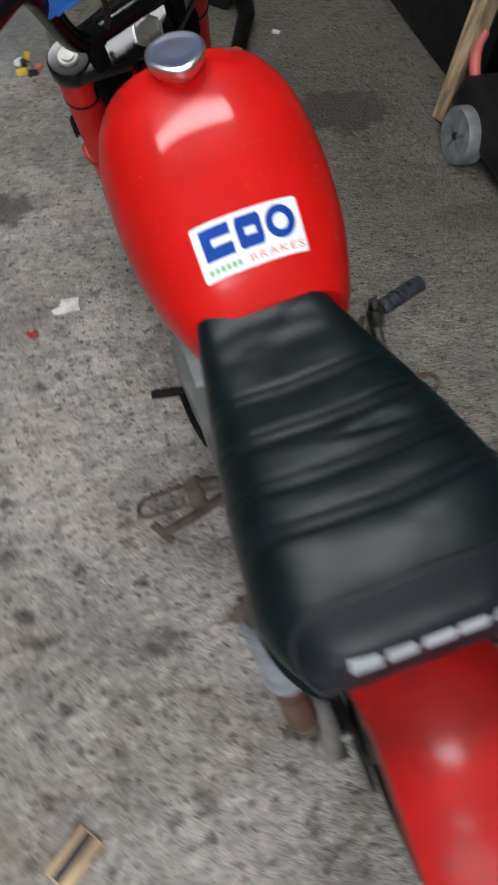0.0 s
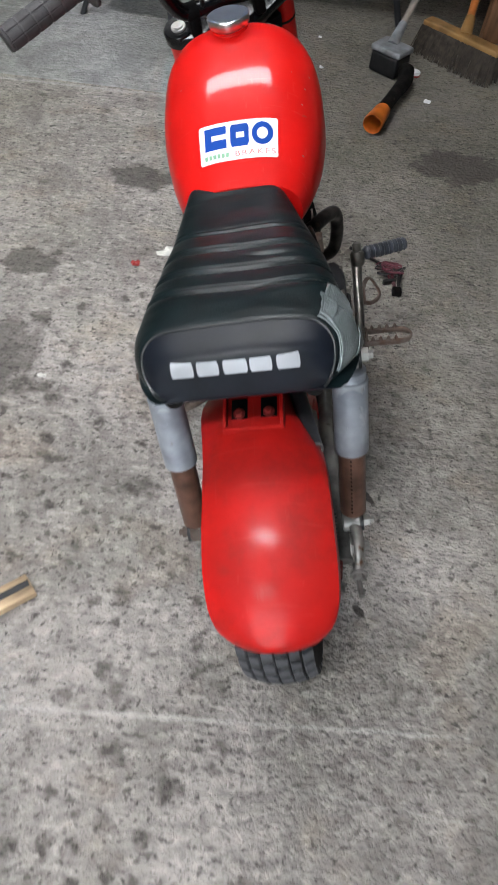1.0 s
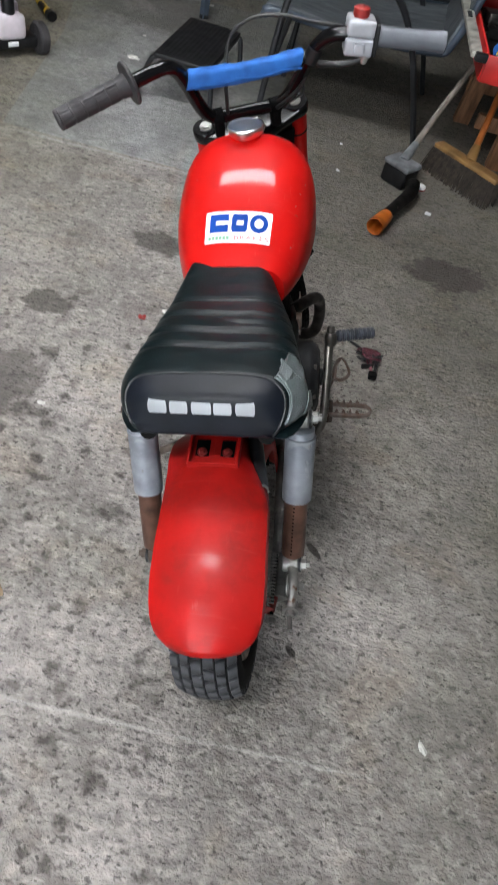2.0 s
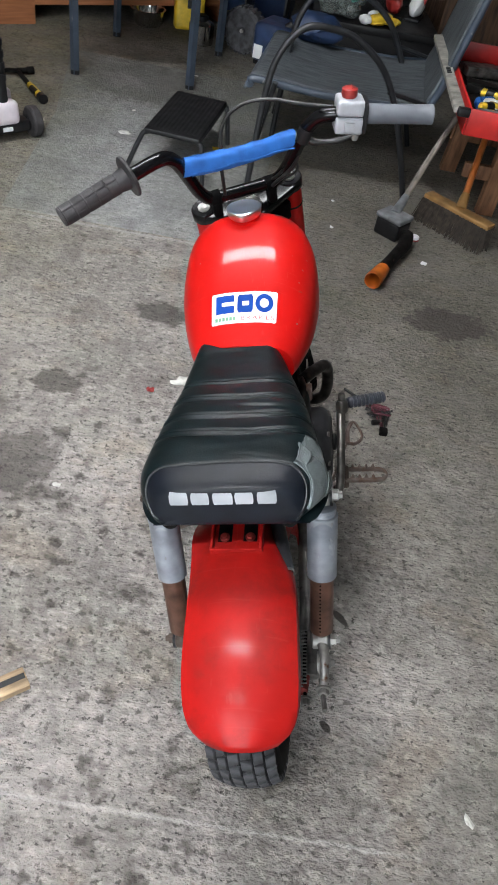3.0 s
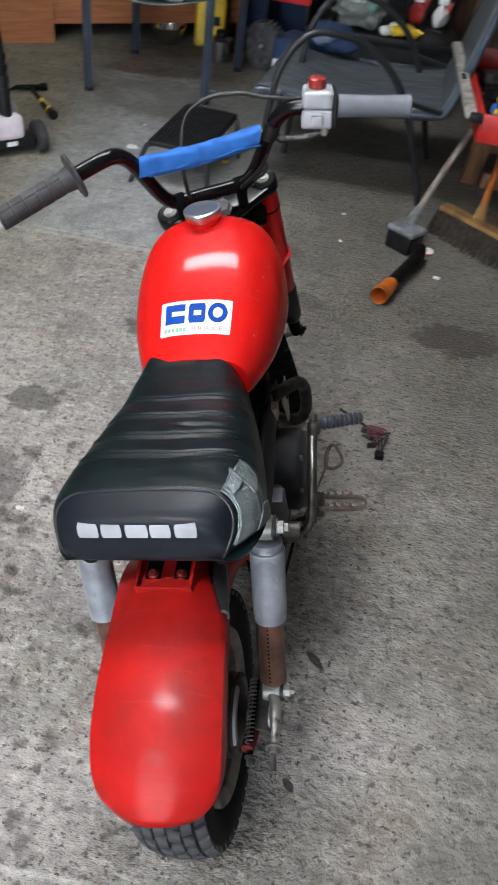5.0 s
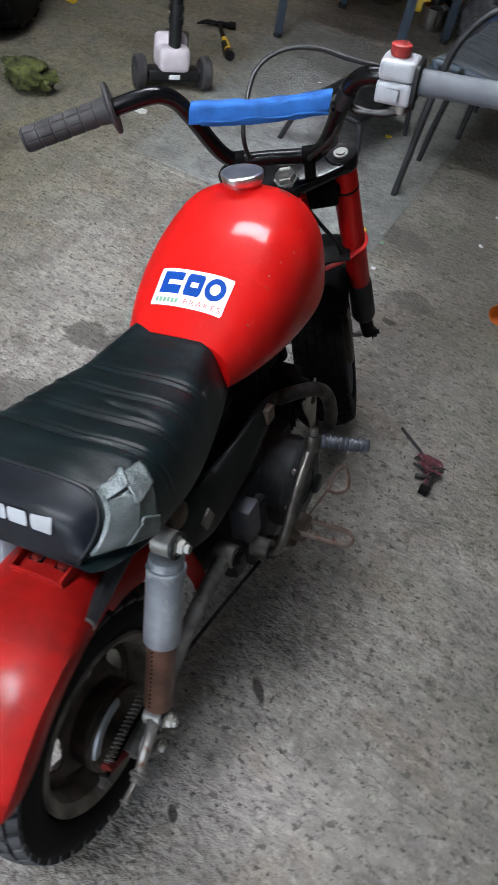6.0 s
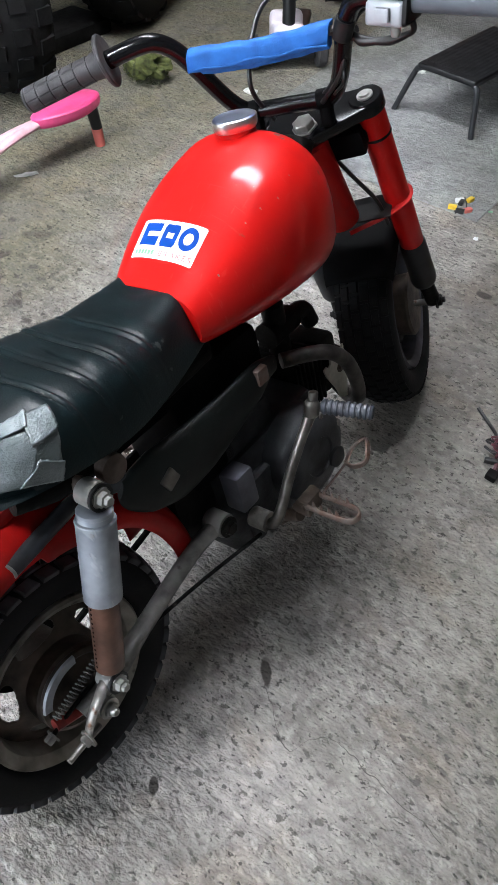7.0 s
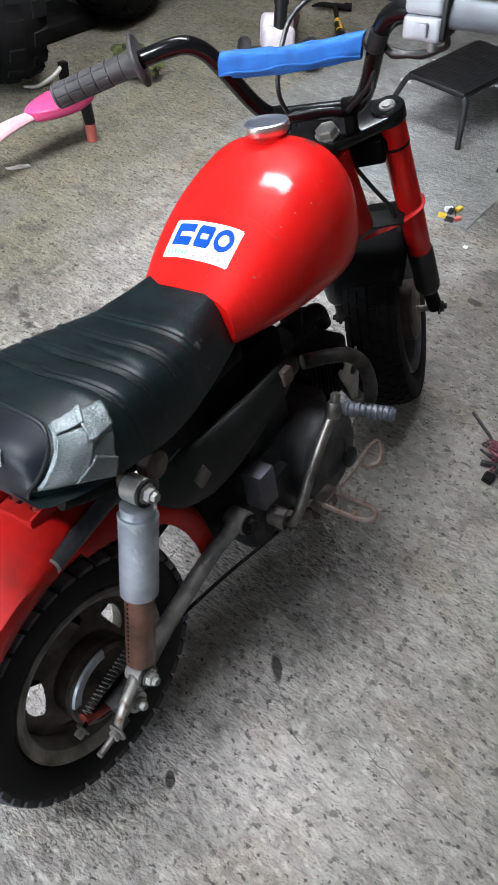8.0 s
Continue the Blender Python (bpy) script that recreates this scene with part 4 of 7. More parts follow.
def knob_mesh(wide, mat, tall=0.0045, long=0.0118, skew=0.0):
    bm = bmesh.new()
    corners = [(sx * wide / 2 * q, sy * long * q + skew * sx, z) for z, q in ((-0.004, 1.0), (tall - 0.001, 0.95), (tall, 0.84)) for sx, sy in ((-1, -1), (1, -1), (1, 1), (-1, 1))]
    v = [bm.verts.new(c) for c in corners]
    for f in ((8, 9, 10, 11), (0, 1, 5, 4), (1, 2, 6, 5), (2, 3, 7, 6), (3, 0, 4, 7), (4, 5, 9, 8), (5, 6, 10, 9), (6, 7, 11, 10), (7, 4, 8, 11)):
        bm.faces.new([v[i] for i in f])
    me = bpy.data.meshes.new("tread_block")
    bm.to_mesh(me)
    bm.free()
    me.materials.append(mat)
    return me


KNOBS = {wide: [knob_mesh(wide * 1.05, M_TREAD, 0.0032, long, skew) for long, skew in ((0.0118, 0.0035), (0.0105, -0.003), (0.0122, 0.001))] for wide in (0.0125, 0.0145)}
KNOBS[0.013] = [knob_mesh(0.014, M_TREAD, 0.0045, 0.0105, 0.002)]
# Front blocks get darker rubber, painting the shade they stand in.
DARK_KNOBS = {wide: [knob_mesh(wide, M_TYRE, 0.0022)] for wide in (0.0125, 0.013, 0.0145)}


def tread(rim, m, meshes, radius=0.166, half=0.047, knobs=38):
    """The rows of rubber blocks round a tyre."""
    for row, (x, wide, phase, lean) in enumerate(((-0.038, 0.013, 0.0, 0.34), (-0.0235, 0.0125, 0.5, 0.2), (-0.008, 0.0145, 0.1, 0.08), (0.008, 0.0145, 0.6, 0.08), (0.0235, 0.0125, 0.0, 0.2), (0.038, 0.013, 0.5, 0.34))):
        base = radius - 0.029 + 0.029 * max(0, 1 - (abs(x) / half) ** (2 / 0.75)) ** 0.4
        kinds = meshes[wide]
        for k in range(knobs):
            ob = new("tread_block", kinds[(k * 2 + row) % len(kinds)])
            ob.parent = rim
            ob.matrix_local = m @ Matrix.Rotation(2 * math.pi * (k + phase) / knobs, 4, "X") @ pose(x, 0, base, 0, math.degrees(math.copysign(lean, x)) * 1.3, 0)


def web_bm(x, holes=5, r0=0.034, r1=0.1, shift=0.35):
    """The dished wheel disc with its slotted holes."""
    bm = bmesh.new()
    na, nr = 280, 40
    grid = []
    for j in range(nr + 1):
        r = r0 + (r1 - r0) * j / nr
        dish = x + 0.012 * math.cos(math.pi * (r - r0) / (r1 - r0))
        row = []
        for k in range(na):
            a, rr = 2 * math.pi * k / na, r
            da = ((a - shift + math.pi / holes) % (2 * math.pi / holes)) - math.pi / holes
            q = math.hypot(da / 0.42, (r - 0.071) / 0.0105)
            if 0.93 < q < 1.07:
                a, rr = a + da * (1 / q - 1), 0.071 + (r - 0.071) / q
            row.append(bm.verts.new((dish, rr * math.cos(a), rr * math.sin(a))))
        grid.append(row)
    for j in range(nr):
        r = r0 + (r1 - r0) * (j + 0.5) / nr
        for k in range(na):
            a = 2 * math.pi * (k + 0.5) / na
            da = ((a - shift + math.pi / holes) % (2 * math.pi / holes)) - math.pi / holes
            if (da / 0.42) ** 2 + ((r - 0.071) / 0.0105) ** 2 < 1:
                continue
            bm.faces.new((grid[j][k], grid[j][(k + 1) % na], grid[j + 1][(k + 1) % na], grid[j + 1][k]))
    return bm


def wheel(name, m, rim_mat=M_RIM, disc_mat=M_DRUM):
    rim = part(name, moved(lathe([(-0.036, 0.109), (-0.036, 0.112), (-0.031, 0.112), (-0.026, 0.103), (-0.02, 0.099), (0.0, 0.096), (0.02, 0.099), (0.026, 0.103), (0.031, 0.112), (0.039, 0.1125), (0.0425, 0.1095), (0.038, 0.102), (0.033, 0.097), (0.02, 0.094), (0.0, 0.092), (-0.02, 0.094), (-0.033, 0.097), (-0.036, 0.102)], (0, 0, 0), (1, 0, 0), 72, True), m), rim_mat, bike, "dirty painted steel wheel rim", 30)
    # The front tyre's darker rubber has its shade put into the colour.
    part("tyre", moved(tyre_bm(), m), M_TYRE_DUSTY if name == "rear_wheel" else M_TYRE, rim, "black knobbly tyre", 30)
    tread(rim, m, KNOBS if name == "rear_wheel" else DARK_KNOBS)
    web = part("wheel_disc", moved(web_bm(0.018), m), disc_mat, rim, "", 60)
    web.modifiers.new("thickness", "SOLIDIFY").thickness = 0.003
    part("hub", moved(lathe([(-0.055, 0.02), (-0.05, 0.036), (0.0, 0.04), (0.02, 0.052), (0.048, 0.054), (0.052, 0.05), (0.052, 0.01)], (0, 0, 0), (1, 0, 0), 40), m), M_DRUM, rim, "brown grimy brake drum")
    return rim


rear_m = pose(0, 0.001, AXLE_Z)
rear = wheel("rear_wheel", rear_m)
part("brake_plate", moved(lathe([(0.05, 0.05), (0.054, 0.0535), (0.058, 0.0525), (0.06, 0.047), (0.057, 0.043), (0.06, 0.03), (0.066, 0.016), (0.066, 0.001)], (0, 0, 0), (1, 0, 0), 48), rear_m), M_DRUM, rear, "grimy brake plate")
part("plate_rim", moved(rings([[Vector((x, r * math.cos(a), r * math.sin(a))) for x, r in ((0.058, 0.041), (0.0615, 0.042), (0.0615, 0.052), (0.058, 0.053))] for a in (radians(78 + 5 * k) for k in range(18))]), rear_m), M_BARE, rear, "bright worn edge of the brake plate")
part("sprocket", moved(lathe([(-0.06, 0.02), (-0.06, 0.062), (-0.056, 0.062), (-0.056, 0.02)], (0, 0, 0), (1, 0, 0), 36), rear_m), M_OILY, rear)
part("axle", tube([(-0.105, 0.001, AXLE_Z), (0.108, 0.001, AXLE_Z)], 0.006, 10), M_STEEL, bike)
part("axle_nut", joined(bolt((0.097, 0.001, AXLE_Z), (1, 0, 0), 0.0115, 0.009), bolt((0.108, 0.001, AXLE_Z), (1, 0, 0), 0.009, 0.007), lathe([(0, 0.0055), (0.019, 0.0055), (0.021, 0.004)], (0.1, 0.001, AXLE_Z), (1, 0.001, AXLE_Z), 12)), M_ZINC, bike)
part("axle_nut", bolt((-0.096, 0.001, AXLE_Z), (-1, 0, 0), 0.0105, 0.009), M_STEEL, bike)
part("brake_arm", tube([(0.075, -0.05, 0.181), (0.077, -0.03, 0.174), (0.079, -0.01, 0.167)], [0.0085, 0.0075, 0.007], 10, 3, 0.8), M_RED_GRIME, bike, "grimy red brake arm")
part("brake_rod", tube([(0.08, -0.068, 0.176), (0.078, 0.02, 0.187), (0.09, 0.16, 0.185), (0.1, 0.3, 0.165)], 0.0026, 8, 4), M_OILY, bike)
part("adjuster_nut", bolt((0.08, -0.058, 0.177), (0, -1, -0.15), 0.006, 0.01), M_STEEL, bike)


def spring(a, b, r, wire, turns, seg=6):
    a, b = Vector(a), Vector(b)
    d = (b - a).normalized()
    s = d.cross(Vector((1, 0, 0))).normalized()
    o = d.cross(s)
    return tube([a + (b - a) * (k / (turns * 12)) + r * (math.cos(k * math.pi / 6) * s + math.sin(k * math.pi / 6) * o) for k in range(turns * 12 + 1)], wire, seg)


part("return_spring", spring((0.077, -0.046, 0.19), (0.077, 0.032, 0.21), 0.0044, 0.0011, 16), M_ARM, bike, "small coil return spring")

# swing arm, shocks
for s in (1, -1):
    part("swing_arm", joined(tube([(0.072 * s, 0.262, 0.213), (0.074 * s, 0.2, 0.212), (0.08 * s, 0.09, 0.19), (0.084 * s, 0.03, 0.176), (0.084 * s, -0.02, 0.168)], [0.0125, 0.0115, 0.0115, 0.0145, 0.0145], 14, 4, 0.85), lathe([(-0.015, 0.0155), (-0.013, 0.0165), (0.013, 0.0165), (0.015, 0.0155)], (0.072 * s, 0.258, 0.214), (1, 0.258, 0.214), 20)), M_ARM, bike, "bare worn steel swing arm")
    part("pivot_bolt", bolt((0.09 * s, 0.258, 0.214), (s, 0, 0), 0.01, 0.008), M_OILY, bike)
    e, t = Vector((0.103 * s, 0.022, 0.2)), Vector((0.109 * s + 0.006, 0.09, 0.434))
    d = (t - e).normalized()
    shock = part("shock_absorber", lathe([(0.018, 0.015), (0.02, 0.0165), (0.125, 0.0165), (0.125, 0.012)], e, t, 28), M_BROWN, bike, "rusty brown lower shock tube")
    part("shroud", lathe([(0.117, 0.0185), (0.117, 0.0205), (0.128, 0.0207), (0.2, 0.0206), (0.2125, 0.0206), (0.2145, 0.0212), (0.216, 0.0205), (0.217, 0.0182), (0.222, 0.0178), (0.223, 0.0186), (0.227, 0.0186), (0.229, 0.016), (0.229, 0.01)], e, t, 32), M_SILVER, shock, "scuffed silver upper shroud")
    back = Vector((-0.12, -1, 0))
    back = (back - d * back.dot(d)).normalized()
    for k in range(15 if s > 0 else 0):
        c = e + d * (0.028 + 0.0062 * k)
        part("vent_hole", lathe([(0.0158, 0.0013), (0.0168, 0.0013), (0.0168, 0.0001)], c, c + back, 8), M_MATTE, shock)
    for p, r in ((e, 0.0135), (t, 0.0145)):
        part("eye", lathe([(-0.012, r * 0.85), (-0.01, r), (0.01, r), (0.012, r * 0.85)], p - Vector((0.002 * s, 0, 0)), p + Vector((s, 0, 0)), 20), M_ZINC if s > 0 else M_RUST, shock)
        part("bush", lathe([(0.0, r * 0.8), (0.0, r * 1.02), (0.0035, r * 1.02), (0.0035, r * 0.8)], p + Vector((0.0095 * s, 0, 0)), p + Vector((2 * s, 0, 0)), 20, True), M_BLACK, shock)
        part("cap_nut", lathe([(0.0, 0.011), (0.002, 0.011), (0.002, 0.0082), (0.009, 0.008), (0.0095, 0.0055), (0.014, 0.005), (0.0145, 0.001)], p + Vector((0.012 * s, 0, 0)), p + Vector((2 * s, 0, 0)), 6), M_ZINC if s > 0 else M_RUST, shock, "dull zinc nut" if s > 0 else "rusty nut")
    part("neck", tube([e, e + d * 0.02], 0.009, 12), M_STEEL, shock)
    part("neck", tube([t - d * 0.012, t], 0.009, 12), M_STEEL, shock)
    part("seat_rail", tube([(0.055 * s, 0.33, 0.43), (0.07 * s, 0.2, 0.436), (0.083 * s, 0.09, 0.438), (0.075 * s, 0.03, 0.455)], 0.011, 12, 4), M_OILY, bike)
    part("mount_stud", tube([(0.08 * s, 0.092, 0.437), (0.1 * s, 0.092, 0.437)], 0.009, 10), M_RUST, bike)
# brake stay lever beside the right shock's foot
part("stay_lever", tube([(0.103, 0.016, 0.206), (0.107, 0.0, 0.2), (0.107, -0.02, 0.184), (0.105, -0.03, 0.168), (0.1, -0.03, 0.158)], [0.008, 0.0072, 0.0062, 0.0058, 0.0055], 10, 4, 0.5), M_STEEL, bike, "worn steel stay lever")
part("stay_bolt", joined(tube([(0.1, -0.015, 0.153), (0.106, -0.066, 0.158)], 0.0038, 8), bolt((0.104, -0.034, 0.157), (0, -1, 0.05), 0.008, 0.008)), M_STEEL, bike)
part("chain", joined(tube([(-0.062, 0.0, 0.234), (-0.062, 0.29, 0.215)], 0.006, 6, 0, 0.6), tube([(-0.062, 0.0, 0.11), (-0.062, 0.29, 0.165)], 0.006, 6, 0, 0.6)), M_OILY, bike, "oily drive chain")

# frame
part("frame_spine", joined(tube([(0, 0.645, 0.56), (0, 0.55, 0.46), (0, 0.4, 0.415), (0, 0.3, 0.425)], 0.022, 16, 4), tube([(0, 0.36, 0.42), (0, 0.29, 0.32), (0, 0.26, 0.21)], 0.02, 14, 4)), M_OILY, bike, "dark frame tube")
part("head_tube", tube([(-0.004, 0.672, 0.545), (-0.002, 0.728, 0.408)], 0.026, 24), M_RED_WORN, bike)
for s in (1, -1):
    part("frame_plate", box(0.045 * s - 0.003, 0.045 * s + 0.003, 0.22, 0.34, 0.19, 0.3, 0.002), M_OILY, bike)
    part("gusset", box(-0.013 + 0.02 * s - 0.002, -0.013 + 0.02 * s + 0.002, 0.6, 0.69, 0.46, 0.54, 0.002), M_RED_WORN, bike)

# engine
engine = part("engine", joined(box(-0.07, 0.07, 0.285, 0.5, 0.115, 0.27, 0.018), box(-0.06, 0.06, 0.3, 0.42, 0.25, 0.31, 0.015)), M_ALLOY, bike, "greasy alloy engine case")
part("clutch_cover", joined(lathe([(0, 0.07), (0.036, 0.069), (0.046, 0.062), (0.051, 0.05), (0.052, 0.03), (0.0495, 0.028), (0.0495, 0.001)], (0.068, 0.428, 0.208), (1, 0.428, 0.208), 40), box(0.066, 0.086, 0.31, 0.42, 0.13, 0.235, 0.01)), M_ALLOY, engine, "scuffed round clutch cover")
part("oil_cap", lathe([(0, 0.016), (0.01, 0.016), (0.013, 0.012)], (0.114, 0.462, 0.182), (1, 0.462, 0.182), 18), M_BLACK, engine)
part("side_box", box(0.066, 0.098, 0.285, 0.318, 0.215, 0.275, 0.005), M_SIDE, engine, "dull grey side housing")
for a in range(7):
    c = 2 * math.pi * a / 7 + 0.3
    part("cover_screw", bolt((0.112, 0.428 + 0.06 * math.cos(c), 0.208 + 0.06 * math.sin(c)), (1, 0, 0), 0.005, 0.005, False), M_STEEL, engine)
part("magneto_cover", joined(lathe([(0, 0.07), (0.02, 0.07), (0.032, 0.06), (0.036, 0.04), (0.037, 0.001)], (-0.068, 0.49, 0.2), (-1, 0.49, 0.2), 40), box(-0.1, -0.066, 0.33, 0.47, 0.14, 0.25, 0.014)), M_ALLOY_LIGHT, engine, "light grey alloy magneto cover")
for k in range(7):
    part("cooling_fin", box(-0.052, 0.046, 0.495 + 0.01 * k, 0.499 + 0.01 * k, 0.2, 0.292, 0.001), M_OILY, engine)
part("cylinder", lathe([(0, 0.04), (0.09, 0.04)], (0.002, 0.495, 0.25), (0.002, 1, 0.25), 24), M_OILY, engine)
part("cylinder_head", joined(box(-0.05, 0.044, 0.563, 0.603, 0.2, 0.295, 0.01), lathe([(0, 0.028), (0.012, 0.026), (0.016, 0.018)], (0.042, 0.583, 0.25), (1, 0.583, 0.25), 20)), M_OILY, engine, "black grimy cylinder head")
part("carburettor", joined(lathe([(0, 0.02), (0.06, 0.02)], (0.0, 0.5, 0.335), (0, 1, 0.335), 16), lathe([(0, 0.017), (0.075, 0.017), (0.08, 0.012)], (0.0, 0.525, 0.3), (0, 0.525, 1), 16)), M_OILY, engine)
part("inlet_pipe", tube([(0, 0.555, 0.335), (0, 0.59, 0.33), (0, 0.605, 0.3)], 0.014, 12, 4), M_OILY, engine)
part("air_box", box(-0.055, 0.055, 0.3, 0.43, 0.325, 0.415, 0.015), M_MATTE, bike)
part("seat_pan", box(-0.06, 0.065, 0.1, 0.34, 0.4, 0.458, 0.015), M_MATTE, bike)
# Added black block, not a known part, to darken the gap beside the silencer.
part("gap_filler", box(-0.055, 0.06, 0.255, 0.34, 0.26, 0.42, 0.012), M_MATTE, bike)

# exhaust
exhaust = part("exhaust_pipe", tube([(0.03, 0.6, 0.2), (0.07, 0.583, 0.19), (0.1, 0.563, 0.212), (0.112, 0.548, 0.255), (0.114, 0.528, 0.303), (0.109, 0.5, 0.335), (0.093, 0.47, 0.347), (0.073, 0.44, 0.351)], 0.0106, 18, 6), M_PIPE, bike, "scorched brown exhaust pipe")
part("silencer", tube([(0.074, 0.425, 0.358), (0.076, 0.405, 0.362), (0.078, 0.38, 0.361), (0.078, 0.33, 0.353), (0.078, 0.27, 0.346), (0.078, 0.22, 0.347), (0.078, 0.18, 0.358), (0.078, 0.152, 0.37), (0.078, 0.14, 0.378)], [0.0045, 0.0065, 0.01, 0.0125, 0.0158, 0.0173, 0.0152, 0.0098, 0.004], 28, 5, 2.55), M_MUFFLER, exhaust, "long flat black silencer shield")
part("shield_tab", box(0.082, 0.0925, 0.372, 0.392, 0.36, 0.382, 0.002), M_PEG, exhaust)
part("shield_tab", box(0.088, 0.0965, 0.184, 0.206, 0.344, 0.366, 0.002, Matrix.Translation((0, 0.195, 0.355)) @ Matrix.Rotation(radians(24), 4, "X") @ Matrix.Translation((0, -0.195, -0.355))), M_LEVER, exhaust)


def slant_pipe(a, b, r, thick, n):
    """A straight pipe from a to b, open at b, whose end is cut square to n."""
    a, b, n = Vector(a), Vector(b), Vector(n)
    d = (b - a).normalized()
    u = d.cross(Vector((0, 0, 1))).normalized()
    w = d.cross(u)
    loops = []
    for q, rr, cut in ((0.0, r, 0), (0.6, r, 0), (1.0, r, 1), (1.0, r - thick, 1), (0.55, r - thick, 0), (0.5, 0.0005, 0)):
        loop = []
        for k in range(24):
            off = rr * (math.cos(2 * math.pi * k / 24) * u + math.sin(2 * math.pi * k / 24) * w)
            loop.append(a + (b - a) * q + off - (d * (off.dot(n) / d.dot(n)) if cut else Vector()))
        loops.append(loop)
    return rings(loops)


tail = part("tail_pipe", slant_pipe((0.05, 0.097, 0.386), (0.07, -0.004, 0.391), 0.0094, 0.0014, (0.2, -0.97, 0.06)), M_TAIL, exhaust, "dark open steel tail pipe", 30)
part("pipe_bend", tube([(0.078, 0.16, 0.378), (0.058, 0.125, 0.384), (0.05, 0.097, 0.386)], 0.0093, 18, 4), M_TAIL, tail)
part("pipe_lip", lathe([(-0.0004, 0.0078), (-0.0004, 0.0097), (0.0025, 0.0097), (0.0025, 0.0078)], (0.07, -0.004, 0.391), (0.05, 0.097, 0.386), 24, True), M_ZINC, tail, "bright worn lip of the pipe")
# Matte black disc sunk in the pipe, painting the opening's shade.
part("bore_black_disc", lathe([(0.012, 0.0001), (0.012, 0.0079), (0.03, 0.0079)], (0.07, -0.004, 0.391), (0.05, 0.097, 0.386), 20), M_MATTE, tail)


def torn_plate():
    """A pale sheet-metal bracket with a notch, bolted beside the cylinder head."""
    outline = ((0.577, 0.294), (0.579, 0.25), (0.571, 0.203), (0.556, 0.208), (0.546, 0.232), (0.526, 0.268), (0.523, 0.28), (0.531, 0.281), (0.535, 0.276), (0.541, 0.279), (0.542, 0.289), (0.552, 0.296), (0.566, 0.286))
    return rings([[Vector((x, 0.55 + (y - 0.55) * q, 0.25 + (z - 0.25) * q)) for y, z in outline] for x, q in ((0.073, 0.98), (0.0735, 1.0), (0.0755, 1.0), (0.076, 0.98))])


plate = part("engine_bracket", torn_plate(), M_CREAM, bike, "pale scratched sheet-metal bracket")
part("bolt", bolt((0.076, 0.562, 0.262), (1, 0, 0), 0.0055, 0.004), M_RUST, plate)
part("engine_stay", tube([(0.05, 0.575, 0.225), (0.073, 0.565, 0.225)], 0.006, 10), M_OILY, bike)
part("grommet", lathe([(-0.01, 0.012), (-0.007, 0.016), (0.007, 0.016), (0.01, 0.012)], (0.1, 0.128, 0.432), (1, 0.128, 0.432), 20), M_RUST, bike)

# foot controls
part("footrest_bar", joined(tube([(-0.13, 0.352, 0.168), (-0.06, 0.352, 0.14), (0.06, 0.352, 0.14), (0.13, 0.352, 0.168)], 0.009, 12, 4), tube([(0.05, 0.352, 0.14), (0.05, 0.34, 0.2)], 0.008, 8), tube([(-0.05, 0.352, 0.14), (-0.05, 0.34, 0.2)], 0.008, 8)), M_RUST, bike)
for s in (1, -1):
    loop = [(0.14 * s, 0.379, 0.19), (0.195 * s, 0.382, 0.186), (0.209 * s, 0.378, 0.186), (0.215 * s, 0.368, 0.186), (0.209 * s, 0.358, 0.186), (0.19 * s, 0.354, 0.187), (0.14 * s, 0.352, 0.19)]
    back, mat = ((0, 0, 0), M_PEG) if s > 0 else ((0, -0.022, -0.02), M_RUST)
    loop = [Vector(p) + Vector(back) for p in loop]
    peg = part("foot_peg", tube(loop, 0.0026, 10, 4, 2.1), mat, bike, "rusty toothed foot peg")
    part("peg_bracket", moved(joined(box(min(0.132 * s, 0.148 * s), max(0.132 * s, 0.148 * s), 0.35, 0.384, 0.17, 0.197, 0.004), lathe([(-0.02, 0.009), (0.02, 0.009)], (0.134 * s, 0.366, 0.187), (0.134 * s, 1, 0.187), 12)), Matrix.Translation(back)), M_RUST, peg)
    for y in (0.3545, 0.3805):
        for k in range(4):
            x = s * (0.155 + 0.012 * k)
            part("tooth", lathe([(0, 0.0035), (0.007, 0.0012)], (x, y + back[1], 0.1935 + back[2]), (x, y + back[1], 1), 4), mat, peg)
kick = part("kick_lever", tube([(0.108, 0.308, 0.184), (0.124, 0.308, 0.192), (0.133, 0.318, 0.216), (0.136, 0.345, 0.256), (0.137, 0.38, 0.29), (0.138, 0.402, 0.309)], [0.008, 0.0075, 0.0072, 0.007, 0.007, 0.008], 14, 5), M_LEVER, bike, "bare steel kick start lever")
part("kick_boss", joined(lathe([(-0.013, 0.0145), (0.014, 0.0145)], (0.1, 0.308, 0.187), (1, 0.308, 0.187), 18), bolt((0.116, 0.303, 0.176), (1, -0.2, -0.3), 0.007, 0.007, False)), M_STEEL, kick)
part("kick_joint", joined(lathe([(-0.01, 0.0085), (-0.006, 0.0105), (0.008, 0.0105), (0.012, 0.008)], (0.14, 0.404, 0.317), (0.14, 0.43, 0.393), 16), lathe([(-0.008, 0.0065), (0.002, 0.0065), (0.004, 0.005)], (0.14, 0.412, 0.335), (0.14, 0.43, 0.393), 16)), M_LEVER, kick)
rib_profile = [(0.0, 0.007), (0.003, 0.0098)]
for k in range(8):
    rib_profile += [(0.004 + 0.0082 * k, 0.0102), (0.0075 + 0.0082 * k, 0.0102), (0.009 + 0.0082 * k, 0.0084), (0.0115 + 0.0082 * k, 0.0084)]
rib_profile += [(0.07, 0.0102), (0.074, 0.008)]
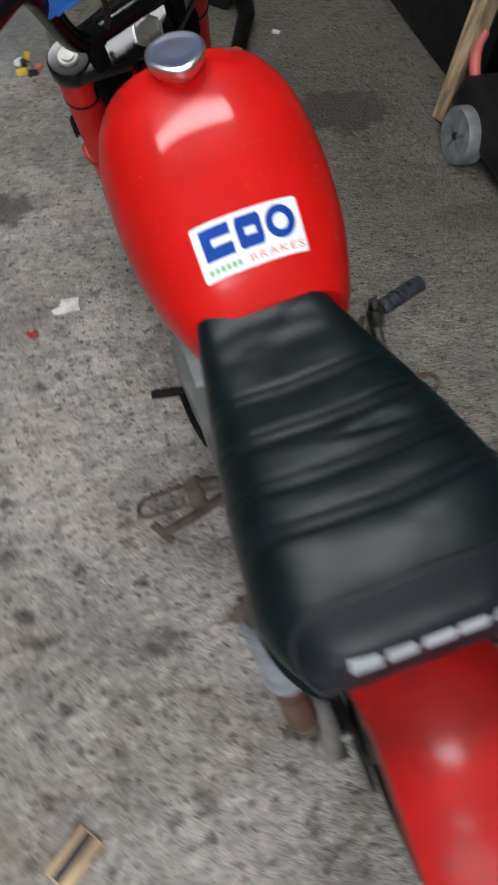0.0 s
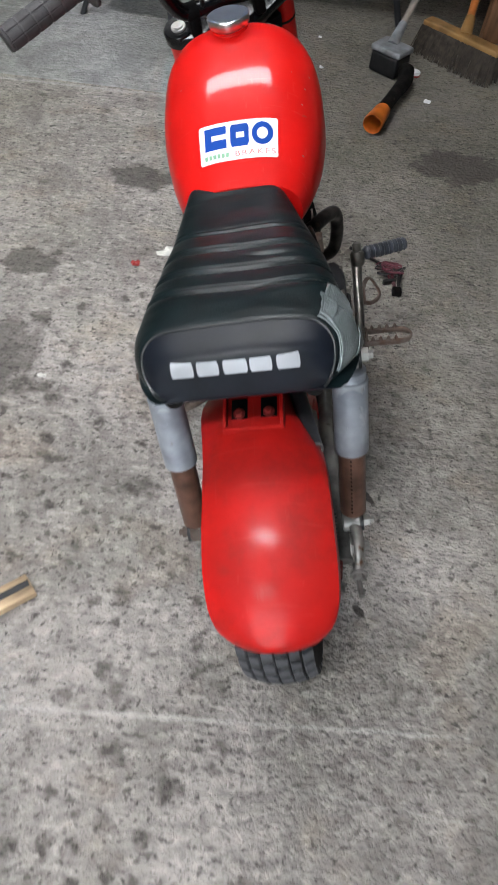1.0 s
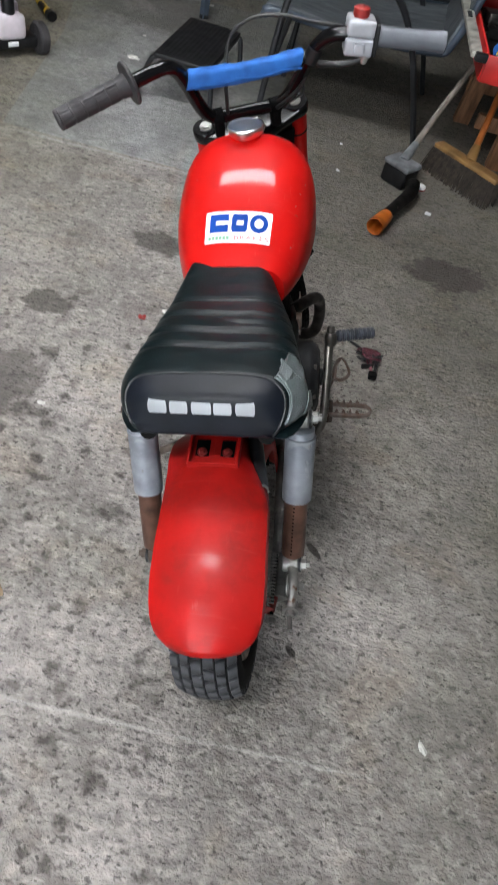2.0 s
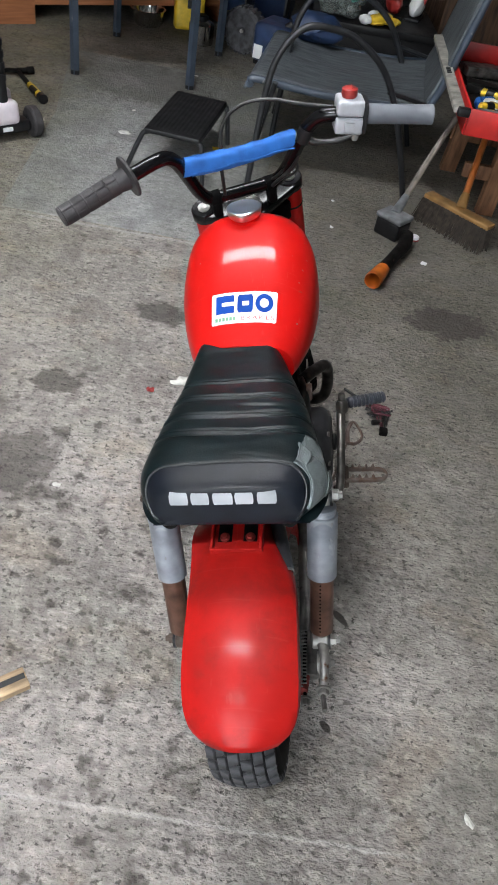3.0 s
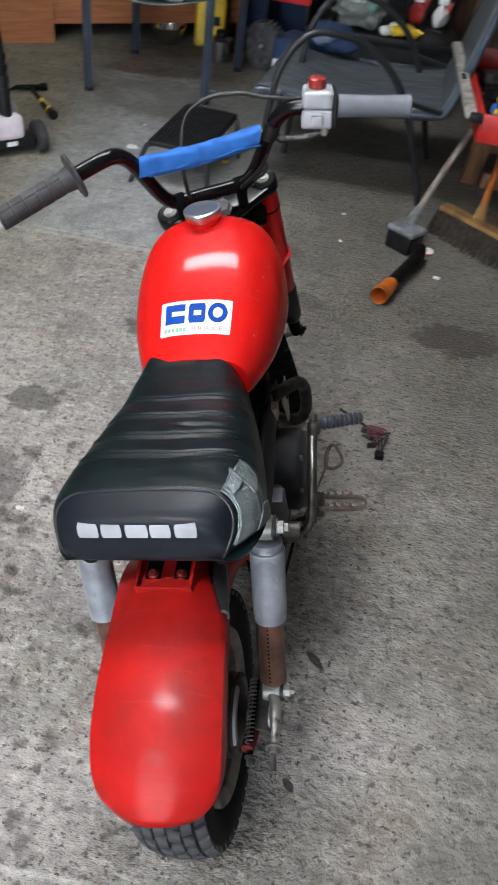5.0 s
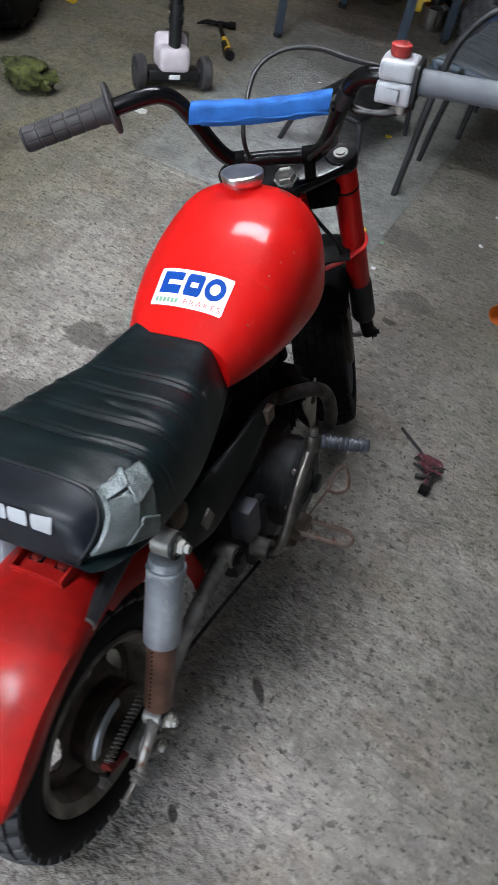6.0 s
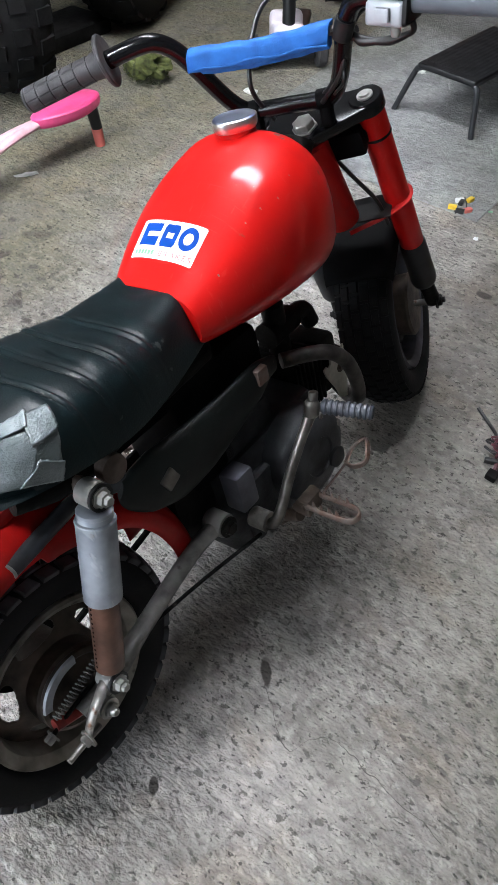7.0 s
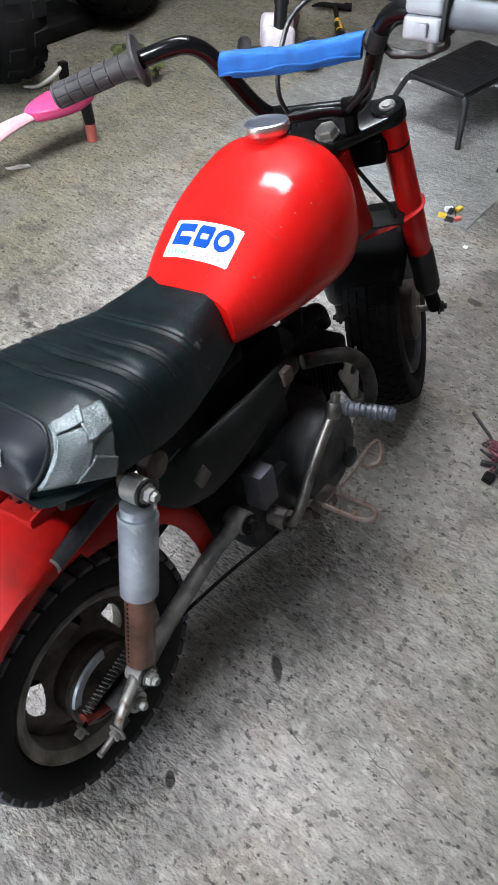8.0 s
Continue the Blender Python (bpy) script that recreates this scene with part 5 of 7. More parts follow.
part("kick_rubber", lathe([(h * 0.9, q) for h, q in rib_profile], (0.15, 0.412, 0.319), (0.225, 0.437, 0.311), 24), M_RUBBER_LIGHT, kick, "ribbed blue-grey kick pedal rubber")
part("brake_pedal", joined(tube([(0.09, 0.352, 0.13), (0.112, 0.39, 0.14), (0.13, 0.425, 0.162), (0.147, 0.45, 0.191)], 0.0019, 10, 5), tube([(0.147, 0.447, 0.191), (0.162, 0.446, 0.191), (0.174, 0.457, 0.196), (0.168, 0.475, 0.205), (0.158, 0.484, 0.211), (0.148, 0.468, 0.205), (0.147, 0.447, 0.191)], 0.0022, 8, 4, 2.0)), M_PEG, bike, "bent wire brake pedal")
part("gear_lever", joined(tube([(-0.1, 0.41, 0.155), (-0.108, 0.45, 0.165), (-0.11, 0.49, 0.178)], 0.0045, 10, 4), tube([(-0.106, 0.492, 0.18), (-0.15, 0.502, 0.182)], 0.0065, 12)), M_OILY, bike)
part("side_stand", joined(tube([(-0.06, 0.335, 0.15), (-0.1, 0.34, 0.135), (-0.15, 0.345, 0.098), (-0.205, 0.352, 0.061)], 0.0075, 12, 4), tube([(-0.195, 0.335, 0.0635), (-0.215, 0.372, 0.06)], 0.006, 8, 0, 0.6)), M_RUST, bike, "rusty side stand on the floor")

# ---- front end, turned to the left ----
RAKE, STEER = 20.8, 21.4
STEM = Vector((-0.0069, 0.6755, 0.5598))
BAR_M = Matrix.Translation((-0.015, 0.65, 0.6)) @ Matrix.Rotation(radians(20), 4, "Z") @ Matrix.Rotation(radians(-2.5), 4, "Y")
FORK_AXIS = Vector((0, -math.sin(radians(RAKE)), math.cos(radians(RAKE))))
TURN_M = Matrix.Translation(STEM) @ Matrix.Rotation(radians(STEER), 4, FORK_AXIS)
down = -FORK_AXIS


def front(name, bm, mat, parent=None, label="", angle=38):
    return part(name, moved(bm, TURN_M), mat, parent or bike, label, angle)


AX = Vector((0, 0.034, 0)) + down * 0.406
UP = Matrix.Rotation(radians(RAKE), 4, "X")
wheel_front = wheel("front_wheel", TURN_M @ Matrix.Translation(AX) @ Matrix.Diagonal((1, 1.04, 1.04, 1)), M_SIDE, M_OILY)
for s in (1, -1):
    top = Vector((0.0815 * s, 0.034, 0.006))
    leg = front("fork_leg", lathe([(0.004, 0.0205), (0.045, 0.0205), (0.0455, 0.0198), (0.2, 0.0198), (0.262, 0.019), (0.265, 0.017)], top, top + down, 28), M_RED, None, "red painted fork leg")
    front("sleeve_joint", lathe([(0.043, 0.0212), (0.047, 0.0212)], top, top + down, 28), M_OILY, leg)
    front("fork_boot", lathe([(0.262, 0.0185), (0.266, 0.0215), (0.352, 0.022), (0.36, 0.019), (0.364, 0.015)], top, top + down, 24), M_BLACK, leg, "black rubber fork boot")
    front("slider", tube([top + down * 0.355, top + down * 0.413 + Vector((0.004 * s, 0, 0))], [0.0125, 0.0135], 14), M_OILY, leg)
    front("top_nut", lathe([(0, 0.0112), (0.002, 0.0112), (0.0028, 0.0103), (0.0026, 0.0072), (0.005, 0.007), (0.0055, 0.001)], UP @ Vector((0.0815 * s, 0.034, 0)) + FORK_AXIS * 0.0085, UP @ Vector((0.0815 * s, 0.034, 0)) + FORK_AXIS, 24), M_ZINC, leg, "dull zinc fork top nut")
    nut = AX + Vector((0.0925 * s, 0, 0))
    front("axle_nut", joined(bolt(nut, (s, 0, 0), 0.01, 0.009), tube([nut, nut + Vector((0.014 * s, 0, 0))], 0.005, 10)), M_OILY, leg)
front("front_axle", tube([AX - Vector((0.1, 0, 0)), AX + Vector((0.1, 0, 0))], 0.006, 10), M_STEEL)


def front_guard():
    loops = []
    for k in range(41):
        f = radians(38 + 100 * k / 40)
        w = 0.066 * (1 - 0.15 * abs(k / 20 - 1) ** 4)
        row = []
        for j in range(17):
            q = -1 + 2 * j / 16
            r = 0.196 - 0.012 * abs(q) ** 3 - (0.018 if abs(q) > 0.99 else 0)
            row.append(AX + Vector((w * q, r * math.cos(f), r * math.sin(f))))
        loops.append(row)
    return rings(loops, closed=False)


mudguard = front("front_mudguard", front_guard(), M_MATTE, None, "plain black front mudguard", 50)
mudguard.modifiers.new("thickness", "SOLIDIFY").thickness = 0.0025
# upper and lower yokes
def yoke_plate():
    """A flat plate whose outline runs round the two fork tubes and the stem."""
    outline = []
    for cx, cy, r, a0, a1 in ((0.0815, 0.034, 0.0235, -70, 90), (-0.0815, 0.034, 0.0235, 90, 250), (0.0, -0.002, 0.026, 225, 315)):
        for k in range(13):
            a = radians(a0 + (a1 - a0) * k / 12)
            outline.append((cx + r * math.cos(a), cy + r * math.sin(a)))
    return rings([[UP @ Vector((0.002 + (x - 0.002) * q, 0.02 + (y - 0.02) * q, z)) for x, y in outline] for z, q in ((-0.01, 0.97), (-0.008, 1.0), (0.004, 1.0), (0.006, 0.985), (0.0065, 0.96))])


yoke = front("top_yoke", yoke_plate(), M_BAR, None, "black fork yoke")
for s in (1, -1):
    c = UP @ Vector((0.0815 * s, 0.034, 0))
    front("yoke_ring", lathe([(-0.012, 0.0225), (-0.01, 0.0238), (0.006, 0.0238), (0.009, 0.0215), (0.0085, 0.016)], c, c + FORK_AXIS, 32), M_BAR, yoke)
front("stem_nut", lathe([(0, 0.0185), (0.003, 0.0185), (0.003, 0.0155), (0.0115, 0.0152), (0.013, 0.0135), (0.0135, 0.001)], FORK_AXIS * 0.006, FORK_AXIS, 6), M_ZINC, yoke, "dull zinc hexagon stem nut")
low = down * 0.05
front("lower_yoke", joined(*[moved(b, Matrix.Translation(low) @ UP) for b in (box(-0.075, 0.075, 0.012, 0.054, 0.0, 0.022, 0.006), box(-0.07, 0.07, 0.0, 0.046, -0.01, 0.03, 0.006))]), M_MATTE, None, "grimy black lower yoke")
# red guard loop bracket round the forks
wings = [tube([(0.012 * s, -0.024, -0.004), (0.06 * s, -0.006, -0.002), (0.086 * s, 0.009, 0), (0.098 * s, 0.022, 0), (0.101 * s, 0.038, 0), (0.095 * s, 0.052, 0), (0.08 * s, 0.055, 0)], [0.005, 0.0055, 0.0055, 0.0055, 0.005, 0.005, 0.004], 12, 5, 0.3) for s in (1, -1)]
low2 = down * 0.17
front("guard_loop", moved(joined(*wings), Matrix.Translation(low2) @ UP), M_RED_WORN, None, "thin red bracket wings around the fork")
# Plate is black to paint the shade on the red bracket's upper face.
front("guard_plate", moved(box(-0.075, 0.075, -0.008, 0.028, -0.0015, 0.0015, 0.001), Matrix.Translation(low2) @ UP), M_OILY, None, "")
front("front_cable", tube([UP @ Vector(p) for p in ((0.01, 0.02, -0.05), (0.035, 0.012, -0.1), (0.058, 0.008, -0.15), (0.062, 0.01, -0.2))], 0.0032, 8, 5), M_CABLE, None, "")

# handlebar, with its own axes above the steering stem


def on_bar(name, bm, mat, parent=None, label="", angle=38):
    return part(name, moved(bm, BAR_M), mat, parent or bike, label, angle)


half_bar = [(0.0, 0.013, 0.0), (0.045, 0.013, 0.0), (0.064, 0.009, 0.006), (0.08, -0.006, 0.03), (0.1, -0.037, 0.081), (0.112, -0.052, 0.105), (0.126, -0.067, 0.119), (0.145, -0.078, 0.122), (0.19, -0.091, 0.115), (0.292, -0.115, 0.096)]
bar_pts = [(-x, y, z) for x, y, z in half_bar[:0:-1]] + half_bar
bar = on_bar("handlebar", tube(bar_pts, 0.0112, 18, 5), M_BAR, None, "black gloss tubular handlebar")
on_bar("crossbar", tube([(-0.1, -0.042, 0.089), (0.102, -0.042, 0.089)], 0.0055, 12), M_ZINC, bar)


def pad():
    loops = []
    for k in range(41):
        s = k / 40
        x = -0.099 + 0.184 * s
        sag = 0.004 * math.sin(math.pi * s)
        row = []
        for j in range(28):
            a = 2 * math.pi * j / 28
            c, q = math.cos(a), math.sin(a)
            fold = 0.0016 * noise.noise(Vector((x * 55, c * 1.5, q * 1.5)))
            r1, r2 = 0.0125 + fold, 0.0125 + fold + 0.002 * (1 - s)
            row.append(Vector((x + (0.004 * q if k in (0, 40) else 0), -0.042 + r1 * math.copysign(abs(c) ** 0.7, c), 0.088 - sag + r2 * math.copysign(abs(q) ** 0.7, q) - (0.006 if q < -0.55 and c > 0 else 0))))
        loops.append(row)
    return rings(loops)


on_bar("bar_pad", pad(), M_PAD, bar, "bright blue cloth crossbar pad", 50)
on_bar("pad_seam", tube([(-0.097 + 0.018 * k, -0.0545, 0.0775 + 0.0015 * math.sin(k * 1.7)) for k in range(11)], 0.0016, 6, 3), M_PAD, bar)
for s in (1, -1):
    on_bar("bar_clamp", joined(box(0.05 * s - 0.008, 0.05 * s + 0.008, 0.003, 0.025, -0.034, 0.002, 0.005, None, 3), tube([(0.05 * s - 0.009, 0.013, 0.0), (0.05 * s + 0.009, 0.0125, 0.001)], 0.0132, 20)), M_MATTE, bar)


def grip():
    a, b = Vector((-0.186, -0.0865, 0.1155)), Vector((-0.304, -0.117, 0.0935))
    ln = (b - a).length
    prof = [(0.0, 0.014), (0.0, 0.03), (0.0015, 0.0318), (0.0045, 0.0318), (0.006, 0.03), (0.008, 0.0175), (0.02, 0.0158)]
    cells = 5
    for k in range(cells):
        h0 = 0.024 + (ln - 0.028) * k / cells
        h1 = 0.024 + (ln - 0.028) * (k + 1) / cells
        prof += [(h0, 0.0147), (h0 + 0.0012, 0.0147), (h0 + 0.0018, 0.0158), (h1 - 0.0012, 0.0158), (h1 - 0.0006, 0.0147)]
    prof += [(ln - 0.003, 0.0158), (ln, 0.0145), (ln, 0.001)]
    d = (b - a).normalized()
    body = lathe(prof, a, b, 80)
    # grooves that run lengthwise
    for v in body.verts:
        rel = v.co - a
        h = rel.dot(d)
        if 0.022 < h < ln - 0.004:
            radial = rel - d * h
            ang = math.atan2(radial.z, radial.y)
            if (ang / (2 * math.pi) * 8) % 1.0 < 0.09:
                v.co = a + d * h + radial.normalized() * 0.0147
    return body


on_bar("grip", grip(), M_GRIP, bar, "dark grey waffle rubber grip with flange", 28)
ga, gb = Vector((0.186, -0.087, 0.115)), Vector((0.298, -0.1155, 0.094))
on_bar("throttle_grip", lathe([(0, 0.0142), (0.002, 0.0152), (0.04, 0.0146), (0.075, 0.0146), (0.106, 0.0148), (0.107, 0.0155), (0.112, 0.0155), (0.1125, 0.014), (0.1125, 0.001)], ga, gb, 32), M_GREYGRIP, bar, "smooth worn grey throttle grip")
# switch housing
sm = Matrix.Translation((0.17, -0.081, 0.118)) @ Matrix.Rotation(radians(-14), 4, "Z") @ Matrix.Rotation(radians(11), 4, "Y")
switch = on_bar("switch_housing", joined(box(-0.0235, 0.02, -0.0225, 0.0225, 0.0, 0.024, 0.007, sm, 3), box(-0.0235, 0.02, -0.0225, 0.021, -0.026, -0.0008, 0.005, sm, 3)), M_SWITCH, bar, "silver plastic switch housing")
on_bar("switch_band", box(0.0185, 0.026, -0.024, 0.024, -0.024, 0.022, 0.006, sm, 3), M_BLACK, switch)
on_bar("kill_switch", joined(lathe([(0.0, 0.0105), (0.004, 0.0125), (0.013, 0.0125), (0.0145, 0.0105), (0.0145, 0.001)], sm @ Vector((-0.004, 0.0, 0.0235)), sm @ Vector((-0.004, 0, 1)), 12), box(-0.0025, -0.0005, -0.008, 0.008, 0.036, 0.0395, 0.0006, sm)), M_RED_PLASTIC, switch, "faded red kill switch button")
on_bar("slide_switch", box(-0.01, 0.006, -0.0285, -0.022, -0.02, -0.006, 0.002, sm), M_SWITCH, switch)
on_bar("adjuster", lathe([(0, 0.006), (0.008, 0.006), (0.012, 0.0045)], sm @ Vector((0.01, -0.014, -0.024)), sm @ Vector((0.01, -0.014, -1)), 14), M_ZINC, switch)
# cables
on_bar("throttle_cable", tube([(0.15, -0.06, 0.126), (0.108, -0.025, 0.131), (0.07, 0.007, 0.138), (0.025, 0.023, 0.137), (-0.014, 0.016, 0.117), (-0.032, -0.01, 0.07), (-0.036, -0.014, 0.03), (-0.03, 0.03, -0.02)], 0.0032, 8, 8), M_CABLE, bar, "black throttle cable")
on_bar("switch_wire", tube([(0.182, -0.075, 0.1), (0.186, -0.07, 0.08), (0.176, -0.06, 0.073), (0.155, -0.05, 0.068), (0.138, -0.045, 0.069), (0.12, -0.038, 0.071), (0.104, -0.032, 0.078), (0.088, -0.022, 0.05), (0.065, -0.005, 0.02), (0.04, 0.015, 0.0)], [0.004, 0.0035, 0.0035, 0.0058, 0.0042, 0.0068, 0.003, 0.0026, 0.0026, 0.0026], 10, 5), M_CABLE, bar, "black switch wire with a plug")
on_bar("bar_wire", joined(tube([(0.145, -0.06, 0.11), (0.12, -0.04, 0.1), (0.1, -0.032, 0.07), (0.085, -0.025, 0.035), (0.05, 0.0, 0.0)], 0.0035, 8, 5), tube([(0.11, -0.035, 0.09), (0.095, -0.02, 0.05), (0.075, 0.0, 0.015), (0.045, 0.015, 0.0)], 0.003, 8, 5), tube([(0.09, -0.05, 0.09), (0.088, -0.022, 0.06), (0.09, -0.03, 0.03), (0.07, -0.01, 0.01)], 0.0022, 6, 5)), M_CABLE, bar)
on_bar("bar_band", tube([(0.098, -0.043, 0.08), (0.108, -0.05, 0.1)], 0.0122, 14), M_BLACK, bar)


# ---- garden chairs and stool ----
def feet_of(*pts):
    return [Vector((x, y, 0)) for x, y in pts]


def armchair():
    e = thing("garden_chair", pose(-0.77, 3.0, 0), "blue-grey metal garden chair with grey-green woven seat", "chair", "garden chairs")
    inv = e.matrix_world.inverted()
    fl, fr, bl, br = [inv @ p for p in feet_of((-1.035, 2.7), (-0.555, 2.775), (-1.0, 3.31), (-0.5, 3.31))]
    for a, b in ((fl, bl), (fr, br)):
        for p, top in ((a, 0.6), (b, 0.86)):
            back = Vector((0, 0.05 if top > 0.7 else 0.0, 0))
            part("leg", tube([p + Vector((0, 0, 0.004)), p + back * 0.4 + Vector((0, 0, 0.4)), p + back * 3 + Vector((0, 0, top))], 0.0185, 4, 0, 0.8), M_FRAME, e)
            part("foot_cap", tube([p + Vector((0, 0, 0.0)), p + Vector((0, 0, 0.02))], 0.0185, 14, 0, 0.7), M_BLACK, e)
        part("arm_rest", tube([a + Vector((0, -0.02, 0.6)), a + Vector((0, 0.15, 0.625)), b + Vector((0, 0.1, 0.64))], 0.02, 12, 4, 0.5), M_FRAME, e)
    for p, q in ((fl, fr), (bl, br)):
        part("cross_rail", tube([p + Vector((0, 0, 0.385)), q + Vector((0, 0, 0.4))], 0.011, 10), M_FRAME, e)

    def cloth(c00, c10, c01, c11, sag, n=14):
        loops = []
        for j in range(n + 1):
            v = j / n
            row = []
            for i in range(n + 1):
                u = i / n
                q = c00 * (1 - u) * (1 - v) + c10 * u * (1 - v) + c01 * (1 - u) * v + c11 * u * v
                row.append(q + Vector((0, 0, -sag * math.sin(math.pi * u))))
            loops.append(row)
        return rings(loops, closed=False)

    z = Vector((0, 0, 0.4))
    seat_cloth = part("seat_cloth", cloth(fl + z, fr + z, bl + z - Vector((0, 0, 0.03)), br + z - Vector((0, 0, 0.03)), 0.045), M_TEXT2, e, "worn woven seat cloth", 60)
    seat_cloth.modifiers.new("thickness", "SOLIDIFY").thickness = 0.006
    back_cloth = part("back_cloth", cloth(bl + Vector((0, 0.03, 0.42)), br + Vector((0, 0.03, 0.42)), bl + Vector((0, 0.15, 0.86)), br + Vector((0, 0.15, 0.86)), 0.0), M_TEXT2, e, "", 60)
    back_cloth.modifiers.new("thickness", "SOLIDIFY").thickness = 0.006


armchair()
tagged(finish("white_rag", lump(0.11, 0.08, 0.03, 3.0, 0.5, 3, pose(-0.77, 2.84, 0.358)), M_CLOTH), "crumpled white cloth lying on the garden chair", "cloth")


def lounger():
    e = thing("reclining_chair", pose(0.1, 2.3, 0), "slate woven reclining garden chair with black tubular arms", "chair", "garden chairs")
    o = Vector((-0.1, -2.3, 0))
    arm = [(-0.208, 1.838, 0.003), (-0.19, 1.85, 0.36), (-0.16, 1.862, 0.48), (-0.1, 1.885, 0.545), (-0.02, 1.91, 0.548), (0.06, 1.94, 0.525), (0.16, 1.972, 0.45), (0.235, 2.0, 0.33), (0.3, 2.02, 0.17), (0.358, 2.042, 0.003)]
    for k in range(2):
        sh = Vector((0.045, 0.56, 0)) * k
        part("arm_frame", tube([Vector(p) + o + sh for p in arm], 0.0105, 12, 5), M_DARK_TUBE, e, "black bent tube arm and legs")
        part("rear_leg", tube([Vector(p) + o + sh for p in ((-0.17, 2.03, 0.33), (-0.2, 2.08, 0.16), (-0.22, 2.12, 0.003))], 0.0095, 10, 3), M_DARK_TUBE, e)
        part("side_rail", tube([Vector(p) + o + sh * 0.98 for p in ((-0.25, 2.05, 0.312), (-0.235, 2.05, 0.325), (0.0, 2.055, 0.312), (0.3, 2.065, 0.322), (0.365, 2.07, 0.365), (0.42, 2.078, 0.6), (0.5, 2.09, 0.98))], 0.0125, 12, 5), M_FRAME, e, "slate painted side rail")
        part("link", tube([Vector(p) + o + sh for p in ((0.2, 1.985, 0.38), (0.34, 2.06, 0.34))], 0.008, 8), M_DARK_TUBE, e)
    line = smooth_path([(-0.265, 0, 0.285), (-0.252, 0, 0.318), (-0.22, 0, 0.33), (0.0, 0, 0.308), (0.3, 0, 0.318), (0.358, 0, 0.36), (0.415, 0, 0.6), (0.49, 0, 0.97)], 6)
    loops = [[Vector((p.x + 0.045 * v, 2.055 + 0.03 * (p.x + 0.25) + 0.55 * v, p.z - 0.012 * math.sin(math.pi * v))) + o for v in (k / 10 for k in range(11))] for p in line]
    c = part("sling", rings(loops, closed=False), M_TEXT, e, "slate grey woven sling seat and back", 60)
    c.modifiers.new("thickness", "SOLIDIFY").thickness = 0.012
    part("front_rail", tube([Vector((-0.256, 2.05, 0.306)) + o, Vector((-0.212, 2.61, 0.306)) + o], 0.014, 12), M_FRAME, e)


lounger()
tagged(finish("plastic_bag", lump(0.11, 0.08, 0.07, 1.3, 0.45, 4, pose(0.03, 3.14, 0.296)), M_BAG, angle=70), "crumpled clear plastic bag on the black storage box", "bag")
tagged(finish("paper_tissue", lump(0.04, 0.025, 0.015, 2.3, 0.6, 3, pose(0.0, 3.18, 0.376)), M_CLOTH), "crumpled white tissue on the clear bag", "tissue")
tagged(finish("teal_lid", box(-0.028, 0.028, -0.008, 0.008, 0, 0.008, 0.003, pose(0.07, 3.15, 0.382, 0, 15, -30)), M_TEAL), "small teal plastic lid on the clear bag", "lid")
for x, y, r, sx in ((0.2, 3.12, 20, 0.8), (0.24, 3.18, -25, 0.65)):
    g = thing("work_glove", pose(x, y, 0.3, 0, 0, r), "yellow work glove dropped on the black storage box", "glove", "work gloves")
    part("palm", lump(0.055 * sx, 0.032, 0.02, x * 9, 0.3, 3), M_YELLOW, g)
    for k in range(4):
        part("finger", tube([(0.04 * sx, -0.02 + 0.013 * k, 0.02), (0.075 * sx, -0.026 + 0.017 * k, 0.018), (0.1 * sx, -0.028 + 0.018 * k, 0.01)], 0.0085, 8, 3), M_YELLOW, g)
    part("cuff", lump(0.03, 0.036, 0.02, 5 + x, 0.2, 2, pose(-0.055, 0, 0)), M_WHITE, g)
tagged(finish("dark_cushion", lump(0.1, 0.08, 0.05, 4.4, 0.3, 3, pose(-0.06, 2.6, 0.318)), M_NAVY), "dark navy cloth bundle on the reclining chair", "bundle")


def step_stool():
    e = thing("step_stool", pose(-0.45, 2.08, 0, 0, 0, -6), "low black step stool with ribbed top and tube legs", "stool")
    part("tread", box(-0.105, 0.088, -0.2, 0.2, 0.142, 0.158, 0.006, None, 3), M_BLACK, e, "ribbed black plastic tread")
    for k in range(12):
        part("tread_rib", box(-0.091 + 0.0145 * k, -0.082 + 0.0145 * k, -0.17, 0.17, 0.157, 0.1588, 0.0006), M_BLACK, e)
    for y, s in ((-0.19, -1), (0.19, 1)):
        part("leg_frame", tube([(-0.165, y + 0.005 * s, 0.003), (-0.118, y, 0.12), (-0.1, y, 0.142), (-0.06, y, 0.149), (0.048, y, 0.149), (0.084, y, 0.142), (0.096, y, 0.12), (0.11, y + 0.005 * s, 0.003)], 0.0085, 12, 5), M_DARK_TUBE, e, "black bent tube leg frame")
    part("side_rail", tube([(-0.1, -0.19, 0.145), (-0.1, 0.19, 0.145)], 0.007, 10), M_DARK_TUBE, e)
    part("side_rail", tube([(0.084, -0.19, 0.145), (0.084, 0.19, 0.145)], 0.007, 10), M_DARK_TUBE, e)


step_stool()

# ---- tool tray on a wooden stand, brooms ----
TRAY = pose(0.41, 1.7, 0.39, 0, 0, 0)


